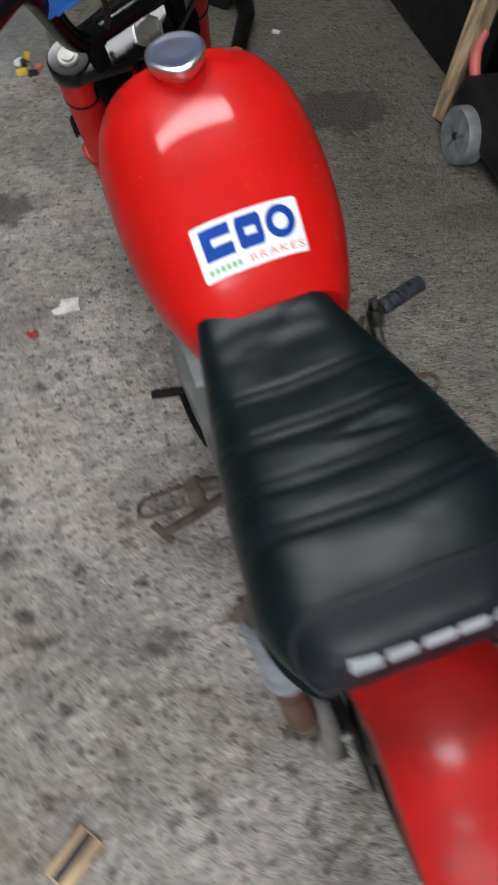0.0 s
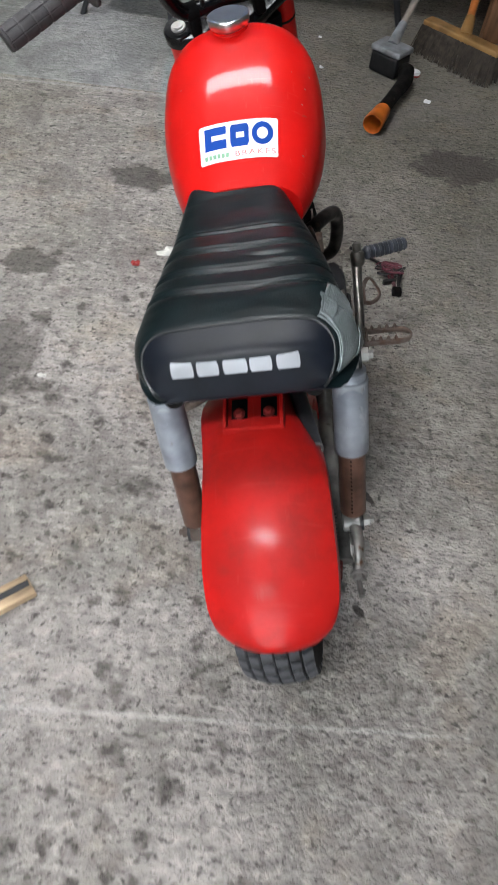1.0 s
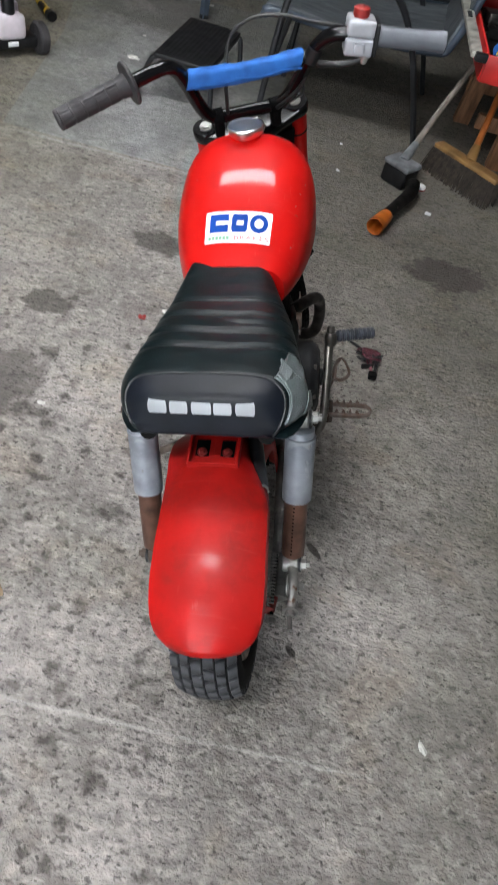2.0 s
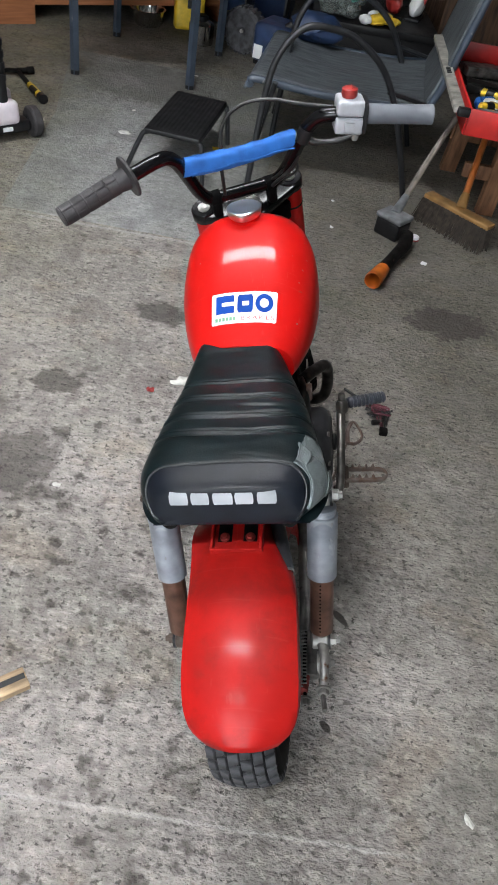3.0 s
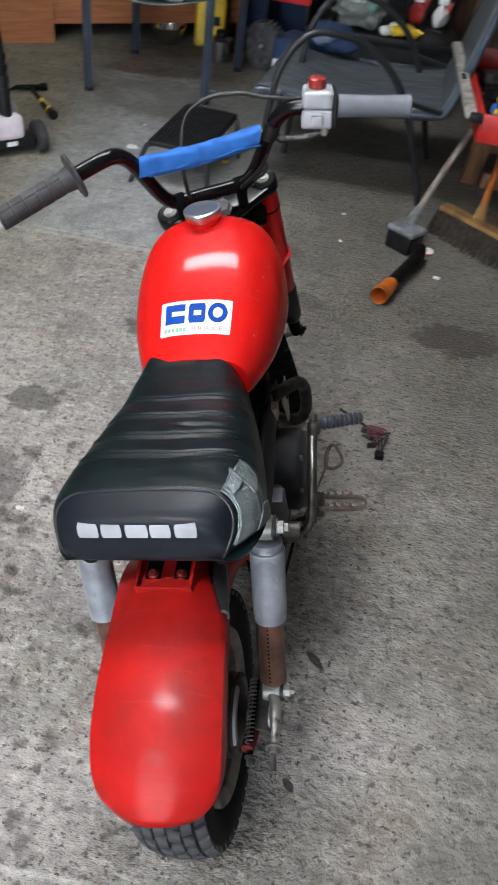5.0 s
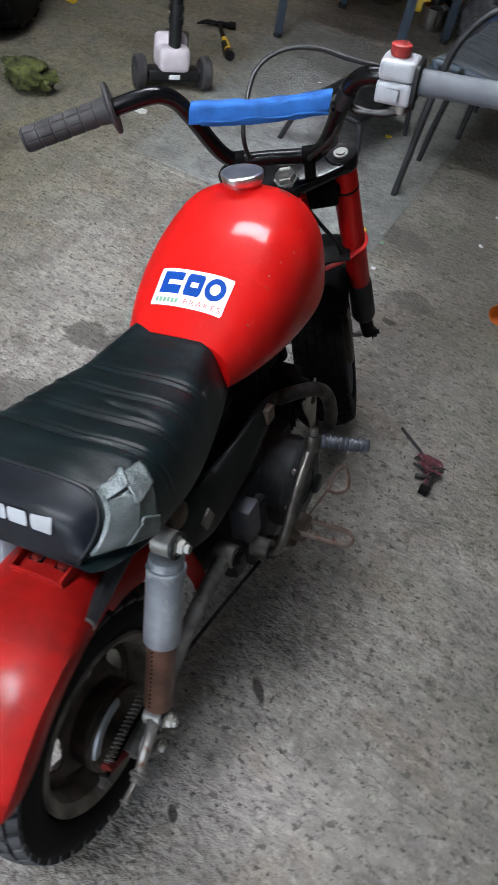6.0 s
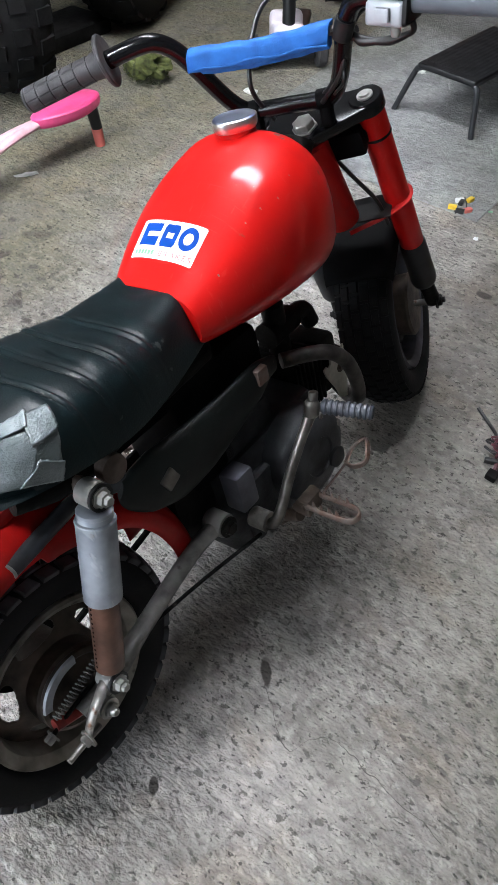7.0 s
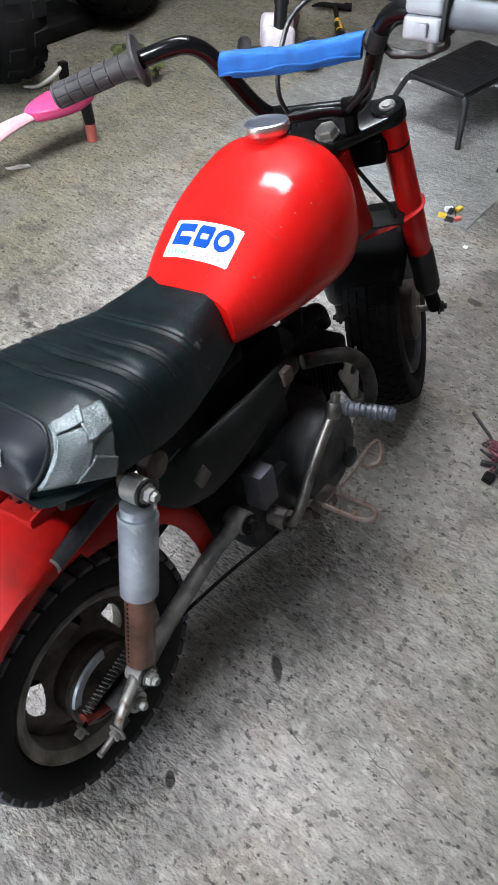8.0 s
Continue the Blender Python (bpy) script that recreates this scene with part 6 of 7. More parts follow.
def wooden_stand():
    e = thing("wooden_stand", pose(0.68, 2.0, 0), "low brown wooden trestle stand under the tool tray", "stand")
    for x, y, lx, ly in ((-0.015, 0.09, 0.0, 0.0), (-0.12, 0.44, -0.02, 0.02), (0.2, 0.12, 0.03, 0.0), (0.15, 0.46, 0.03, 0.02)):
        m = pose(x, y, 0)
        part("leg", joined(rings([[Vector((x + sx * 0.03, y + sy * 0.022, 0.0)) for sx, sy in ((-1, -1), (1, -1), (1, 1), (-1, 1))], [Vector((x - lx + sx * 0.03, y - ly + sy * 0.022, 0.35)) for sx, sy in ((-1, -1), (1, -1), (1, 1), (-1, 1))]])), M_PINE, e)
    part("rail", box(-0.14, 0.24, 0.08, 0.105, 0.12, 0.17, 0.003), M_PINE, e)
    part("rail", box(-0.15, 0.24, 0.43, 0.455, 0.12, 0.17, 0.003), M_PINE, e)
    part("top_board", box(-0.17, 0.27, -0.02, 0.5, 0.35, 0.386, 0.004), M_PINE, e)


wooden_stand()


def tool_tray():
    e = thing("tool_tray", TRAY, "red steel tool chest tray full of loose hand tools", "tool tray")
    w, d, h = 0.56, 0.74, 0.075
    part("base", box(0, w, 0, d, 0, 0.004, 0.001), M_TOOLRED, e)
    part("liner", box(0.006, w - 0.006, 0.006, d - 0.006, 0.0045, 0.008, 0.001), M_OILY, e, "dirty black tray liner")
    part("front_wall", box(0, w, -0.004, 0.004, 0.0, h, 0.0015), M_TOOLRED, e)
    part("back_wall", box(0, w, d - 0.004, d + 0.004, 0.0, h, 0.0015), M_TOOLRED, e)
    part("side_wall", box(-0.004, 0.004, 0.004, d - 0.004, 0.0, h, 0.0015), M_TOOLRED, e)
    part("side_wall", box(w - 0.004, w + 0.004, 0.004, d - 0.004, 0.0, h, 0.0015), M_TOOLRED, e)
    flap = part("side_flap", box(-0.038, -0.006, -0.005, d + 0.01, h - 0.012, h + 0.006, 0.005, pose(0, 0, 0, 0, -10, 0)), M_CREAM, e, "scratched pale metal flap")
    part("flap_end", box(-0.04, -0.004, -0.03, -0.004, h - 0.02, h + 0.004, 0.006), M_BLACK, flap)
    part("dark_mark", joined(*[box(-0.03 + 0.005 * 0, -0.016, 0.3 + 0.022 * k, 0.314 + 0.022 * k, h + 0.006, h + 0.0085, 0.0005, pose(0, 0, 0, 0, -10, 0)) for k in range(3)]), M_BLACK, flap)


tool_tray()


def in_tray(x, y, z, rz, name, label, category, group=""):
    return thing(name, TRAY @ pose(x, y, z, 0, 0, rz), label, category, group)


def screwdriver(x, y, z, rz, mat, label):
    e = in_tray(x, y, z, rz, "screwdriver", label, "screwdriver", "tools in the tray")
    part("handle", lathe([(0, 0.008), (0.004, 0.013), (0.03, 0.0145), (0.06, 0.012), (0.075, 0.009), (0.085, 0.012), (0.092, 0.007)], (0, 0, 0.015), (1, 0, 0.015), 12), mat, e)
    part("handle_band", lathe([(0.02, 0.0150), (0.026, 0.0152), (0.04, 0.0152), (0.046, 0.0145)], (0, 0, 0.015), (1, 0, 0.015), 12), M_BLACK, e)
    part("shaft", tube([(0.09, 0, 0.015), (0.19, 0, 0.013)], 0.0032, 8), M_STEEL, e)


for x, y, z, rz, mat, label in [(0.05, 0.13, 0.03, 20, M_YELLOW, "yellow-handled screwdriver in the tool tray"), (0.06, 0.06, 0.035, 5, M_YELLOW, "yellow and black screwdriver in the tool tray"), (0.08, 0.3, 0.025, -30, M_YELLOW, "yellow-handled screwdriver in the tool tray"), (0.2, 0.4, 0.03, 70, M_RED_PLASTIC, "red-handled screwdriver in the tool tray"), (0.12, 0.22, 0.008, 100, M_BLACK, "black-handled screwdriver in the tool tray")]:
    screwdriver(x, y, z, rz, mat, label)


def pliers(x, y, rz, mat):
    e = in_tray(x, y, 0.02, rz, "pliers", "steel pliers with plastic grips among the tools", "pliers", "tools in the tray")
    for s in (1, -1):
        part("handle", tube([(0, 0.006 * s, 0.01), (0.05, 0.022 * s, 0.01), (0.11, 0.018 * s, 0.01)], 0.008, 10, 4), mat, e)
        part("jaw", tube([(0, 0.005 * s, 0.01), (-0.03, 0.008 * s, 0.01), (-0.06, 0.002 * s, 0.01)], [0.009, 0.008, 0.003], 8, 3), M_STEEL, e)


pliers(0.16, 0.12, 30, M_BLACK)
pliers(0.3, 0.2, 100, M_NAVY)
pliers(0.26, 0.5, -20, M_RED_PLASTIC)


def spanner(x, y, rz):
    e = in_tray(x, y, 0.006, rz, "spanner", "dull steel spanner lying in the tool tray", "spanner", "tools in the tray")
    part("shank", box(0, 0.15, -0.007, 0.007, 0.0, 0.006, 0.002), M_STEEL, e)
    for q in (0, 0.15):
        part("ring", lathe([(0, 0.009), (0, 0.015), (0.008, 0.015), (0.008, 0.009)], (q, 0, 0), (q, 0, 1), 18, True), M_STEEL, e)


for x, y, rz in ((0.08, 0.52, 10), (0.12, 0.58, 25), (0.25, 0.32, 60), (0.36, 0.1, 95), (0.05, 0.42, -15)):
    spanner(x, y, rz)
for x, y, w, d, h, rz, mat, name, label in ((0.2, 0.16, 0.14, 0.06, 0.035, 10, M_BLACK, "tool_pouch", "black tool pouch in the tool tray"), (0.34, 0.26, 0.16, 0.07, 0.04, -20, M_BLACK, "tool_pouch", "black tool pouch in the tool tray"), (0.24, 0.3, 0.2, 0.035, 0.02, 4, M_PAPER, "plastic_strip", "pale plastic strip across the hand tools"), (0.1, 0.4, 0.1, 0.06, 0.03, -12, M_OILY, "socket_box", "grimy socket box in the tool tray"), (0.3, 0.44, 0.2, 0.09, 0.035, 6, M_OILY, "socket_box", "grimy socket box in the tool tray"), (0.12, 0.6, 0.13, 0.08, 0.03, 15, M_STEEL, "steel_bracket", "dull steel bracket among the hand tools"), (0.4, 0.6, 0.14, 0.1, 0.04, -9, M_BLACK, "tool_pouch", "black tool pouch in the tool tray")):
    e = in_tray(x, y, 0.008, rz, name, label, name.split("_")[1], "tools in the tray")
    part("body", box(-w / 2, w / 2, -d / 2, d / 2, 0, h, 0.008, None, 3), mat, e)
    part("flap", box(-w / 2 - 0.002, w / 2 + 0.002, -d / 2, d / 2 * 0.3, h - 0.001, h + 0.003, 0.001), mat, e)
case = in_tray(0.025, 0.006, 0.004, 0, "socket_case", "grey plastic bit case with a red mark", "case")
part("body", box(0.0, 0.16, 0.003, 0.035, 0, 0.066, 0.004), M_GREYPL, case)
part("mark", box(0.012, 0.03, 0.0005, 0.003, 0.03, 0.05, 0.0005), M_RED_PLASTIC, case)
roll = in_tray(0.1, 0.17, 0.03, 0, "tape_roll", "white roll of tape among the hand tools", "tape roll")
part("roll", lathe([(0, 0.018), (0, 0.036), (0.02, 0.036), (0.02, 0.018)], (0, 0, 0), (0.1, -0.1, 1), 28, True), M_WHITE, roll)
part("core", lathe([(0.001, 0.016), (0.001, 0.018), (0.019, 0.018), (0.019, 0.016)], (0, 0, 0), (0.1, -0.1, 1), 28, True), M_PALE_WOOD, roll)
blue_cap = in_tray(0.06, 0.22, 0.01, 0, "blue_bottle", "small blue bottle lying in the tool tray", "bottle")
part("body", lathe([(0, 0.012), (0.004, 0.018), (0.06, 0.018), (0.07, 0.008), (0.08, 0.008)], (0, 0, 0.018), (1, 0.6, 0.018), 18), M_PAD, blue_cap)
part("cap", lathe([(0.08, 0.01), (0.095, 0.01)], (0, 0, 0.018), (1, 0.6, 0.018), 14), M_WHITE, blue_cap)


def broom():
    a, b = Vector((0.42, 1.965, 0.083)), Vector((0.625, 1.79, 0.083))
    e = thing("broom", pose(0.5225, 1.8775, 0, 0, 0, math.degrees(math.atan2(b.y - a.y, b.x - a.x))), "yard broom with orange handle and dark worn bristles", "broom")
    ln = (b - a).length / 2
    part("head", box(-ln, ln, -0.024, 0.024, 0.076, 0.093, 0.006, None, 3), M_YELLOW_WOOD, e, "yellow-brown wooden broom head")
    rnd = random.Random(12)
    bm = bmesh.new()
    for k in range(34):
        for j in range(7):
            x, y = -ln + 0.006 + (2 * ln - 0.012) * k / 33, -0.026 + 0.0087 * j
            q = Vector((x + rnd.uniform(-0.01, 0.01) + 0.08 * x, y * 1.5 - 0.012 + rnd.uniform(-0.008, 0.008), 0.001))
            for t in range(2):
                r = 0.0024
                c = Vector((rnd.uniform(-0.003, 0.003), rnd.uniform(-0.003, 0.003), 0))
                v = [bm.verts.new(Vector((x + r * math.cos(w), y + r * math.sin(w), 0.08)) + c) for w in (0, 2.1, 4.2)] + [bm.verts.new(q + c * 2 + Vector((r * 0.7 * math.cos(w), r * 0.7 * math.sin(w), 0))) for w in (0, 2.1, 4.2)]
                for i in range(3):
                    bm.faces.new((v[i], v[(i + 1) % 3], v[3 + (i + 1) % 3], v[3 + i]))
    tagged(part("bristles", bm, M_BRISTLE, e, "dense dark brown bristles"), kind="stuff")
    inv = e.matrix_world.inverted()
    part("socket", tube([inv @ Vector((0.528, 1.885, 0.085)), inv @ Vector((0.54, 1.93, 0.12))], [0.02, 0.015], 14), M_YELLOW_WOOD, e)
    part("handle", tube([inv @ Vector((0.53, 1.893, 0.095)), inv @ Vector((0.588, 2.13, 0.278)), inv @ Vector((0.605, 2.2, 0.332))], 0.0118, 14), M_ORANGE_POLE, e, "orange varnished wooden handle")


broom()


def blower():
    e = thing("garden_tool", pose(0.3, 1.74, 0), "long-handled garden tool with grey head and orange nozzle", "garden tool")
    inv = e.matrix_world.inverted()
    w = lambda *p: inv @ Vector(p)
    part("pole", tube([w(0.312, 1.815, 0.085), w(0.388, 1.99, 0.18), w(0.6, 2.46, 0.405), w(0.84, 2.99, 0.66)], 0.0105, 14), M_POLE, e, "grey wooden pole")
    part("ferrule", tube([w(0.3, 1.79, 0.07), w(0.33, 1.857, 0.107)], [0.018, 0.0125], 14), M_GREYPL, e)
    m = e.matrix_world.inverted() @ pose(0.297, 1.785, 0.0, 0, 0, -38)
    part("head", box(-0.04, 0.055, -0.042, 0.035, 0.0, 0.062, 0.012, m, 3), M_BLACK, e, "black motor head")
    part("cover", box(-0.043, 0.058, -0.045, 0.038, 0.06, 0.078, 0.008, m, 3), M_GREYPL, e, "grey plastic top cover")
    part("tube", tube([w(0.345, 1.715, 0.035), w(0.335, 1.65, 0.036), w(0.3, 1.57, 0.035), w(0.262, 1.485, 0.033)], [0.024, 0.021, 0.018, 0.018], 18, 5), M_OILY, e, "dark bent outlet tube")
    n0, n1 = w(0.266, 1.495, 0.029), w(0.228, 1.405, 0.0275)
    part("nozzle", lathe([(0, 0.018), (0.02, 0.0225), (0.085, 0.0265), (0.095, 0.027), (0.098, 0.0255), (0.094, 0.0235), (0.03, 0.019), (0.03, 0.001)], n0, n1, 28), M_ORANGE, e, "orange plastic nozzle cup")


blower()
bottle_top = thing("bottle_top", pose(0.385, 1.775, 0), "red and white bottle top on the floor", "bottle top")
part("cap", lathe([(0, 0.016), (0.012, 0.0155), (0.014, 0.013), (0.014, 0.001)], (0, 0, 0), (0, 0, 1), 20), M_WHITE, bottle_top)
part("band", lathe([(0.0, 0.0168), (0.005, 0.0168), (0.0052, 0.0155)], (0, 0, 0), (0, 0, 1), 20), M_RED_PLASTIC, bottle_top)


# ---- mower and post on the east side ----
def mower():
    e = thing("lawn_mower", pose(0.7, 0.85, 0), "black and dark green lawn mower with grey wheels", "lawn mower")
    part("deck", box(-0.045, 0.42, -0.22, 0.33, 0.045, 0.15, 0.035, None, 4), M_BLACK, e, "black plastic mower deck")
    part("hood", lump(0.2, 0.22, 0.16, 2.2, 0.08, 4, pose(0.2, 0.05, 0.13)), M_GREEN_DARK, e, "dark green motor hood")
    for y in (0.235, -0.16):
        wm = Matrix.Translation((-0.045, y, 0.06))
        t = part("wheel", moved(lathe([(-0.026, 0.035), (-0.026, 0.056), (-0.02, 0.06), (0.014, 0.06), (0.02, 0.056), (0.02, 0.035)], (0, 0, 0), (1, 0, 0), 36), wm), M_GREYPL, e, "grey rubber wheel")
        part("hub", moved(lathe([(-0.024, 0.036), (-0.022, 0.03), (-0.02, 0.012), (-0.027, 0.01), (-0.027, 0.001)], (0, 0, 0), (1, 0, 0), 24), wm), M_BLACK, t)
        for k in range(5):
            a = 2 * math.pi * k / 5
            part("spoke", moved(tube([(-0.024, 0.008 * math.cos(a), 0.008 * math.sin(a)), (-0.025, 0.034 * math.cos(a), 0.034 * math.sin(a))], 0.0045, 6), wm), M_ALLOY_LIGHT, t)
    part("height_lever", tube([(0.0, 0.26, 0.1), (-0.01, 0.31, 0.13), (0.0, 0.36, 0.17), (0.02, 0.38, 0.2)], [0.009, 0.012, 0.012, 0.01], 10, 4), M_CORAL, e, "coral red lever")
    part("handle_tube", tube([(0.05, 0.3, 0.14), (0.12, 0.7, 0.5), (0.16, 0.95, 0.8)], 0.012, 12, 3), M_NAVY, e)


mower()
post = tagged(finish("wooden_post", box(-0.024, 0.024, -0.017, 0.017, 0, 1.3, 0.004, pose(0.69, 1.225, 0.004, -3, 5, 20)), M_PALE_WOOD), "pale sawn wooden post leaning beside the mower", "post")
crate = thing("storage_crate", pose(1.15, 1.45, 0), "black plastic crate standing beside the mower", "crate")
part("body", box(-0.38, 0.4, -0.2, 0.3, 0.0, 0.34, 0.02), M_BLACK, crate)
part("lid", box(-0.4, 0.42, -0.22, 0.32, 0.335, 0.37, 0.012), M_BLACK, crate)

# ---- litter and small things on the floor ----
rnd = random.Random(21)


def scrap(x, y, w, d, mat, label, category, seed, rz=0.0, rise=0.006, group="litter"):
    r2 = random.Random(seed)
    bm = bmesh.new()
    ring = []
    n = 11
    mid = bm.verts.new((0, 0, rise))
    for k in range(n):
        a = 2 * math.pi * k / n
        q = r2.uniform(0.6, 1.15)
        ring.append(bm.verts.new((w / 2 * q * math.cos(a), d / 2 * q * math.sin(a), r2.uniform(0.0008, rise))))
    low = [bm.verts.new((v.co.x * 0.97, v.co.y * 0.97, 0.0004)) for v in ring]
    for k in range(n):
        bm.faces.new((mid, ring[k], ring[(k + 1) % n]))
        bm.faces.new((ring[k], low[k], low[(k + 1) % n], ring[(k + 1) % n]))
    ob = finish("scrap", bm, mat, None, "", 20)
    ob.matrix_world = pose(x, y, 0.0005 if not (-0.92 < x < -0.148 and 1.492 < y < 3.0) else 0.0045, 0, 0, rz)
    return tagged(ob, label, category, group)


scrap(-0.246, 0.812, 0.06, 0.035, M_PAPER, "torn white paper scrap on the concrete", "paper scrap", 1, 20)
scrap(-0.706, 2.191, 0.05, 0.035, M_PAPER, "small white paper scrap on the grey slab", "paper scrap", 2, -20)
scrap(-1.2, 0.94, 0.07, 0.022, M_PAPER, "thin white paper strip on the floor", "paper scrap", 3, 60)
scrap(-1.05, 1.725, 0.06, 0.045, M_PAPER, "folded white paper scrap on the floor", "paper scrap", 4, 40)
scrap(-0.314, 0.76, 0.02, 0.016, M_RED_PLASTIC, "small bit of red plastic on the floor", "plastic bit", 5, 0, 0.008)
scrap(0.406, 1.616, 0.022, 0.018, M_WHITE, "small white plastic bit on the floor", "plastic bit", 6, 0, 0.008)
scrap(0.359, -0.108, 0.014, 0.028, M_PAPER, "chip of pale stone on the concrete", "stone chip", 7, 30, 0.005)
scrap(-0.437, 0.418, 0.022, 0.014, M_PAPER, "chip of pale stone on the concrete", "stone chip", 8, 10, 0.005)
scrap(-0.115, 1.42, 0.013, 0.012, M_WHITE, "small white plastic bit on the floor", "plastic bit", 10, 0, 0.006)
scrap(-0.36, 2.2, 0.03, 0.022, M_YELLOW, "yellow leaf scrap under the stool", "leaf", 11, 15, 0.006)
scrap(0.1, 1.95, 0.014, 0.012, M_WHITE, "small white plastic bit on the floor", "plastic bit", 12, 0, 0.005)
scrap(-0.72, 2.42, 0.016, 0.012, M_PAPER, "small white paper scrap on the grey slab", "paper scrap", 13, 0, 0.004)
scrap(0.1, 1.75, 0.014, 0.012, M_WHITE, "small white plastic bit on the floor", "plastic bit", 15, 0, 0.005)
scrap(0.52, 2.12, 0.014, 0.014, M_WHITE, "small white plastic bit on the floor", "plastic bit", 16, 0, 0.005)
scrap(-0.142, 1.555, 0.012, 0.01, M_GREEN_INK, "small pale green glass bit on the floor", "glass bit", 17, 0, 0.005)
scrap(-0.55, 2.95, 0.03, 0.012, M_PAPER, "small white paper scrap on the grey slab", "paper scrap", 18, 0, 0.004)

offcut = thing("wood_offcut", pose(-0.385, -0.02, 0, 0, 0, 38), "pale wooden offcut with a dark stripe on the floor", "offcut")
part("block", box(-0.03, 0.03, -0.018, 0.018, 0, 0.014, 0.002), M_PALE_WOOD, offcut)
part("stripe", box(-0.028, 0.028, -0.003, 0.007, 0.0138, 0.0152, 0.0005), M_BLACK, offcut, "dark stripe")

wires = thing("wire_tangle", pose(0.238, 0.82, 0), "tangle of dark and maroon wires on the floor", "wire")
wr = random.Random(3)
for k, (mat, spread) in enumerate([(M_MAROON, 0.03), (M_MAROON, 0.028), (M_MAROON, 0.026), (M_CABLE, 0.032), (M_CABLE, 0.03)]):
    pts = [(wr.uniform(-spread, spread), wr.uniform(-spread, spread) * 0.7, wr.uniform(0.004, 0.022)) for _ in range(8)]
    pts[-1] = (wr.uniform(0.0, 0.02), -0.055 - wr.uniform(0, 0.02), 0.004)
    part("wire", tube(pts, 0.0024, 6, 4), mat, wires)
part("lead", tube([(-0.015, 0.01, 0.012), (-0.028, 0.03, 0.008), (-0.05, 0.05, 0.004), (-0.085, 0.075, 0.004)], 0.0035, 8, 4), M_CABLE, wires)
part("plug", box(0.0, 0.02, -0.075, -0.055, 0.001, 0.014, 0.003), M_OILY, wires)
part("plug", box(-0.03, 0.0, -0.035, -0.026, 0.001, 0.012, 0.003, pose(0, 0, 0, 0, 0, 20)), M_CABLE, wires)

plugs = thing("wire_plugs", pose(-0.205, 1.515, 0), "bundle of coloured wire plugs lying by the slab", "wire plugs")
for k, (dx, dy, mat, rz) in enumerate([(-0.02, -0.01, M_YELLOW, 20), (0.018, 0.0, M_CORAL, 60), (-0.012, 0.024, M_CABLE, 100), (0.0, 0.05, M_YELLOW, 80), (0.004, -0.016, M_CABLE, 10), (-0.02, 0.03, M_WHITE, 45)]):
    part("plug", box(-0.011, 0.011, -0.006, 0.006, 0.0, 0.013, 0.002, pose(dx, dy, 0.0005, 0, 0, rz)), mat, plugs)
part("wire", tube([(-0.02, 0.06, 0.003), (0, 0.03, 0.006), (0.01, 0.0, 0.004), (-0.01, -0.02, 0.004)], 0.002, 6, 4), M_CABLE, plugs)


# ---- things farther back and along the west side ----
def scooter():
    e = thing("toy_scooter", pose(-1.075, 1.95, 0, 0, 0, 46), "pale lilac and black child's three-wheel scooter", "scooter")
    for s in (1, -1):
        t = part("wheel", lathe([(-0.017, 0.03), (-0.017, 0.045), (-0.011, 0.052), (0.011, 0.052), (0.017, 0.045), (0.017, 0.03)], (0.112 * s, 0, 0.052), (1, 0, 0.052), 36), M_GRIP, e, "dark grey scooter wheel")
        part("hub", lathe([(-0.015, 0.031), (-0.013, 0.02), (-0.018, 0.012), (0.018, 0.012), (0.013, 0.02), (0.015, 0.031)], (0.112 * s, 0, 0.052), (1, 0, 0.052), 20), M_GREYPL, t)
    part("axle_beam", box(-0.09, 0.09, -0.03, 0.03, 0.03, 0.068, 0.012, None, 3), M_BLACK, e, "black front axle beam")
    nose = part("nose", box(-0.052, 0.052, -0.045, 0.03, 0.055, 0.135, 0.024, pose(0, 0, 0, -8), 4), M_SCOOT, e, "pale lilac rounded nose cover")
    part("cowl", box(-0.054, 0.054, 0.005, 0.055, 0.06, 0.165, 0.024, pose(0, 0, 0, -8), 4), M_SCOOT, nose)
    part("label", box(-0.018, 0.018, -0.0345, -0.03, 0.042, 0.056, 0.001), M_WHITE, e)
    part("stem", tube([(0, 0.0, 0.13), (0, 0.03, 0.4), (0, 0.06, 0.68)], 0.021, 18), M_BLACK, e, "black ribbed steering stem")
    for z in (0.2, 0.235, 0.27, 0.305):
        part("stem_collar", tube([(0, 0.008 + 0.1 * (z - 0.2), z), (0, 0.01 + 0.1 * (z - 0.2), z + 0.02)], 0.0245, 18), M_BLACK, e)
    part("deck", box(-0.045, 0.045, 0.03, 0.34, 0.045, 0.072, 0.012, pose(0, 0, 0, 0, 0, -17), 3), M_BLACK, e)
    part("handle", tube([(-0.13, 0.06, 0.69), (0.13, 0.06, 0.69)], 0.012, 12), M_SCOOT, e)


scooter()


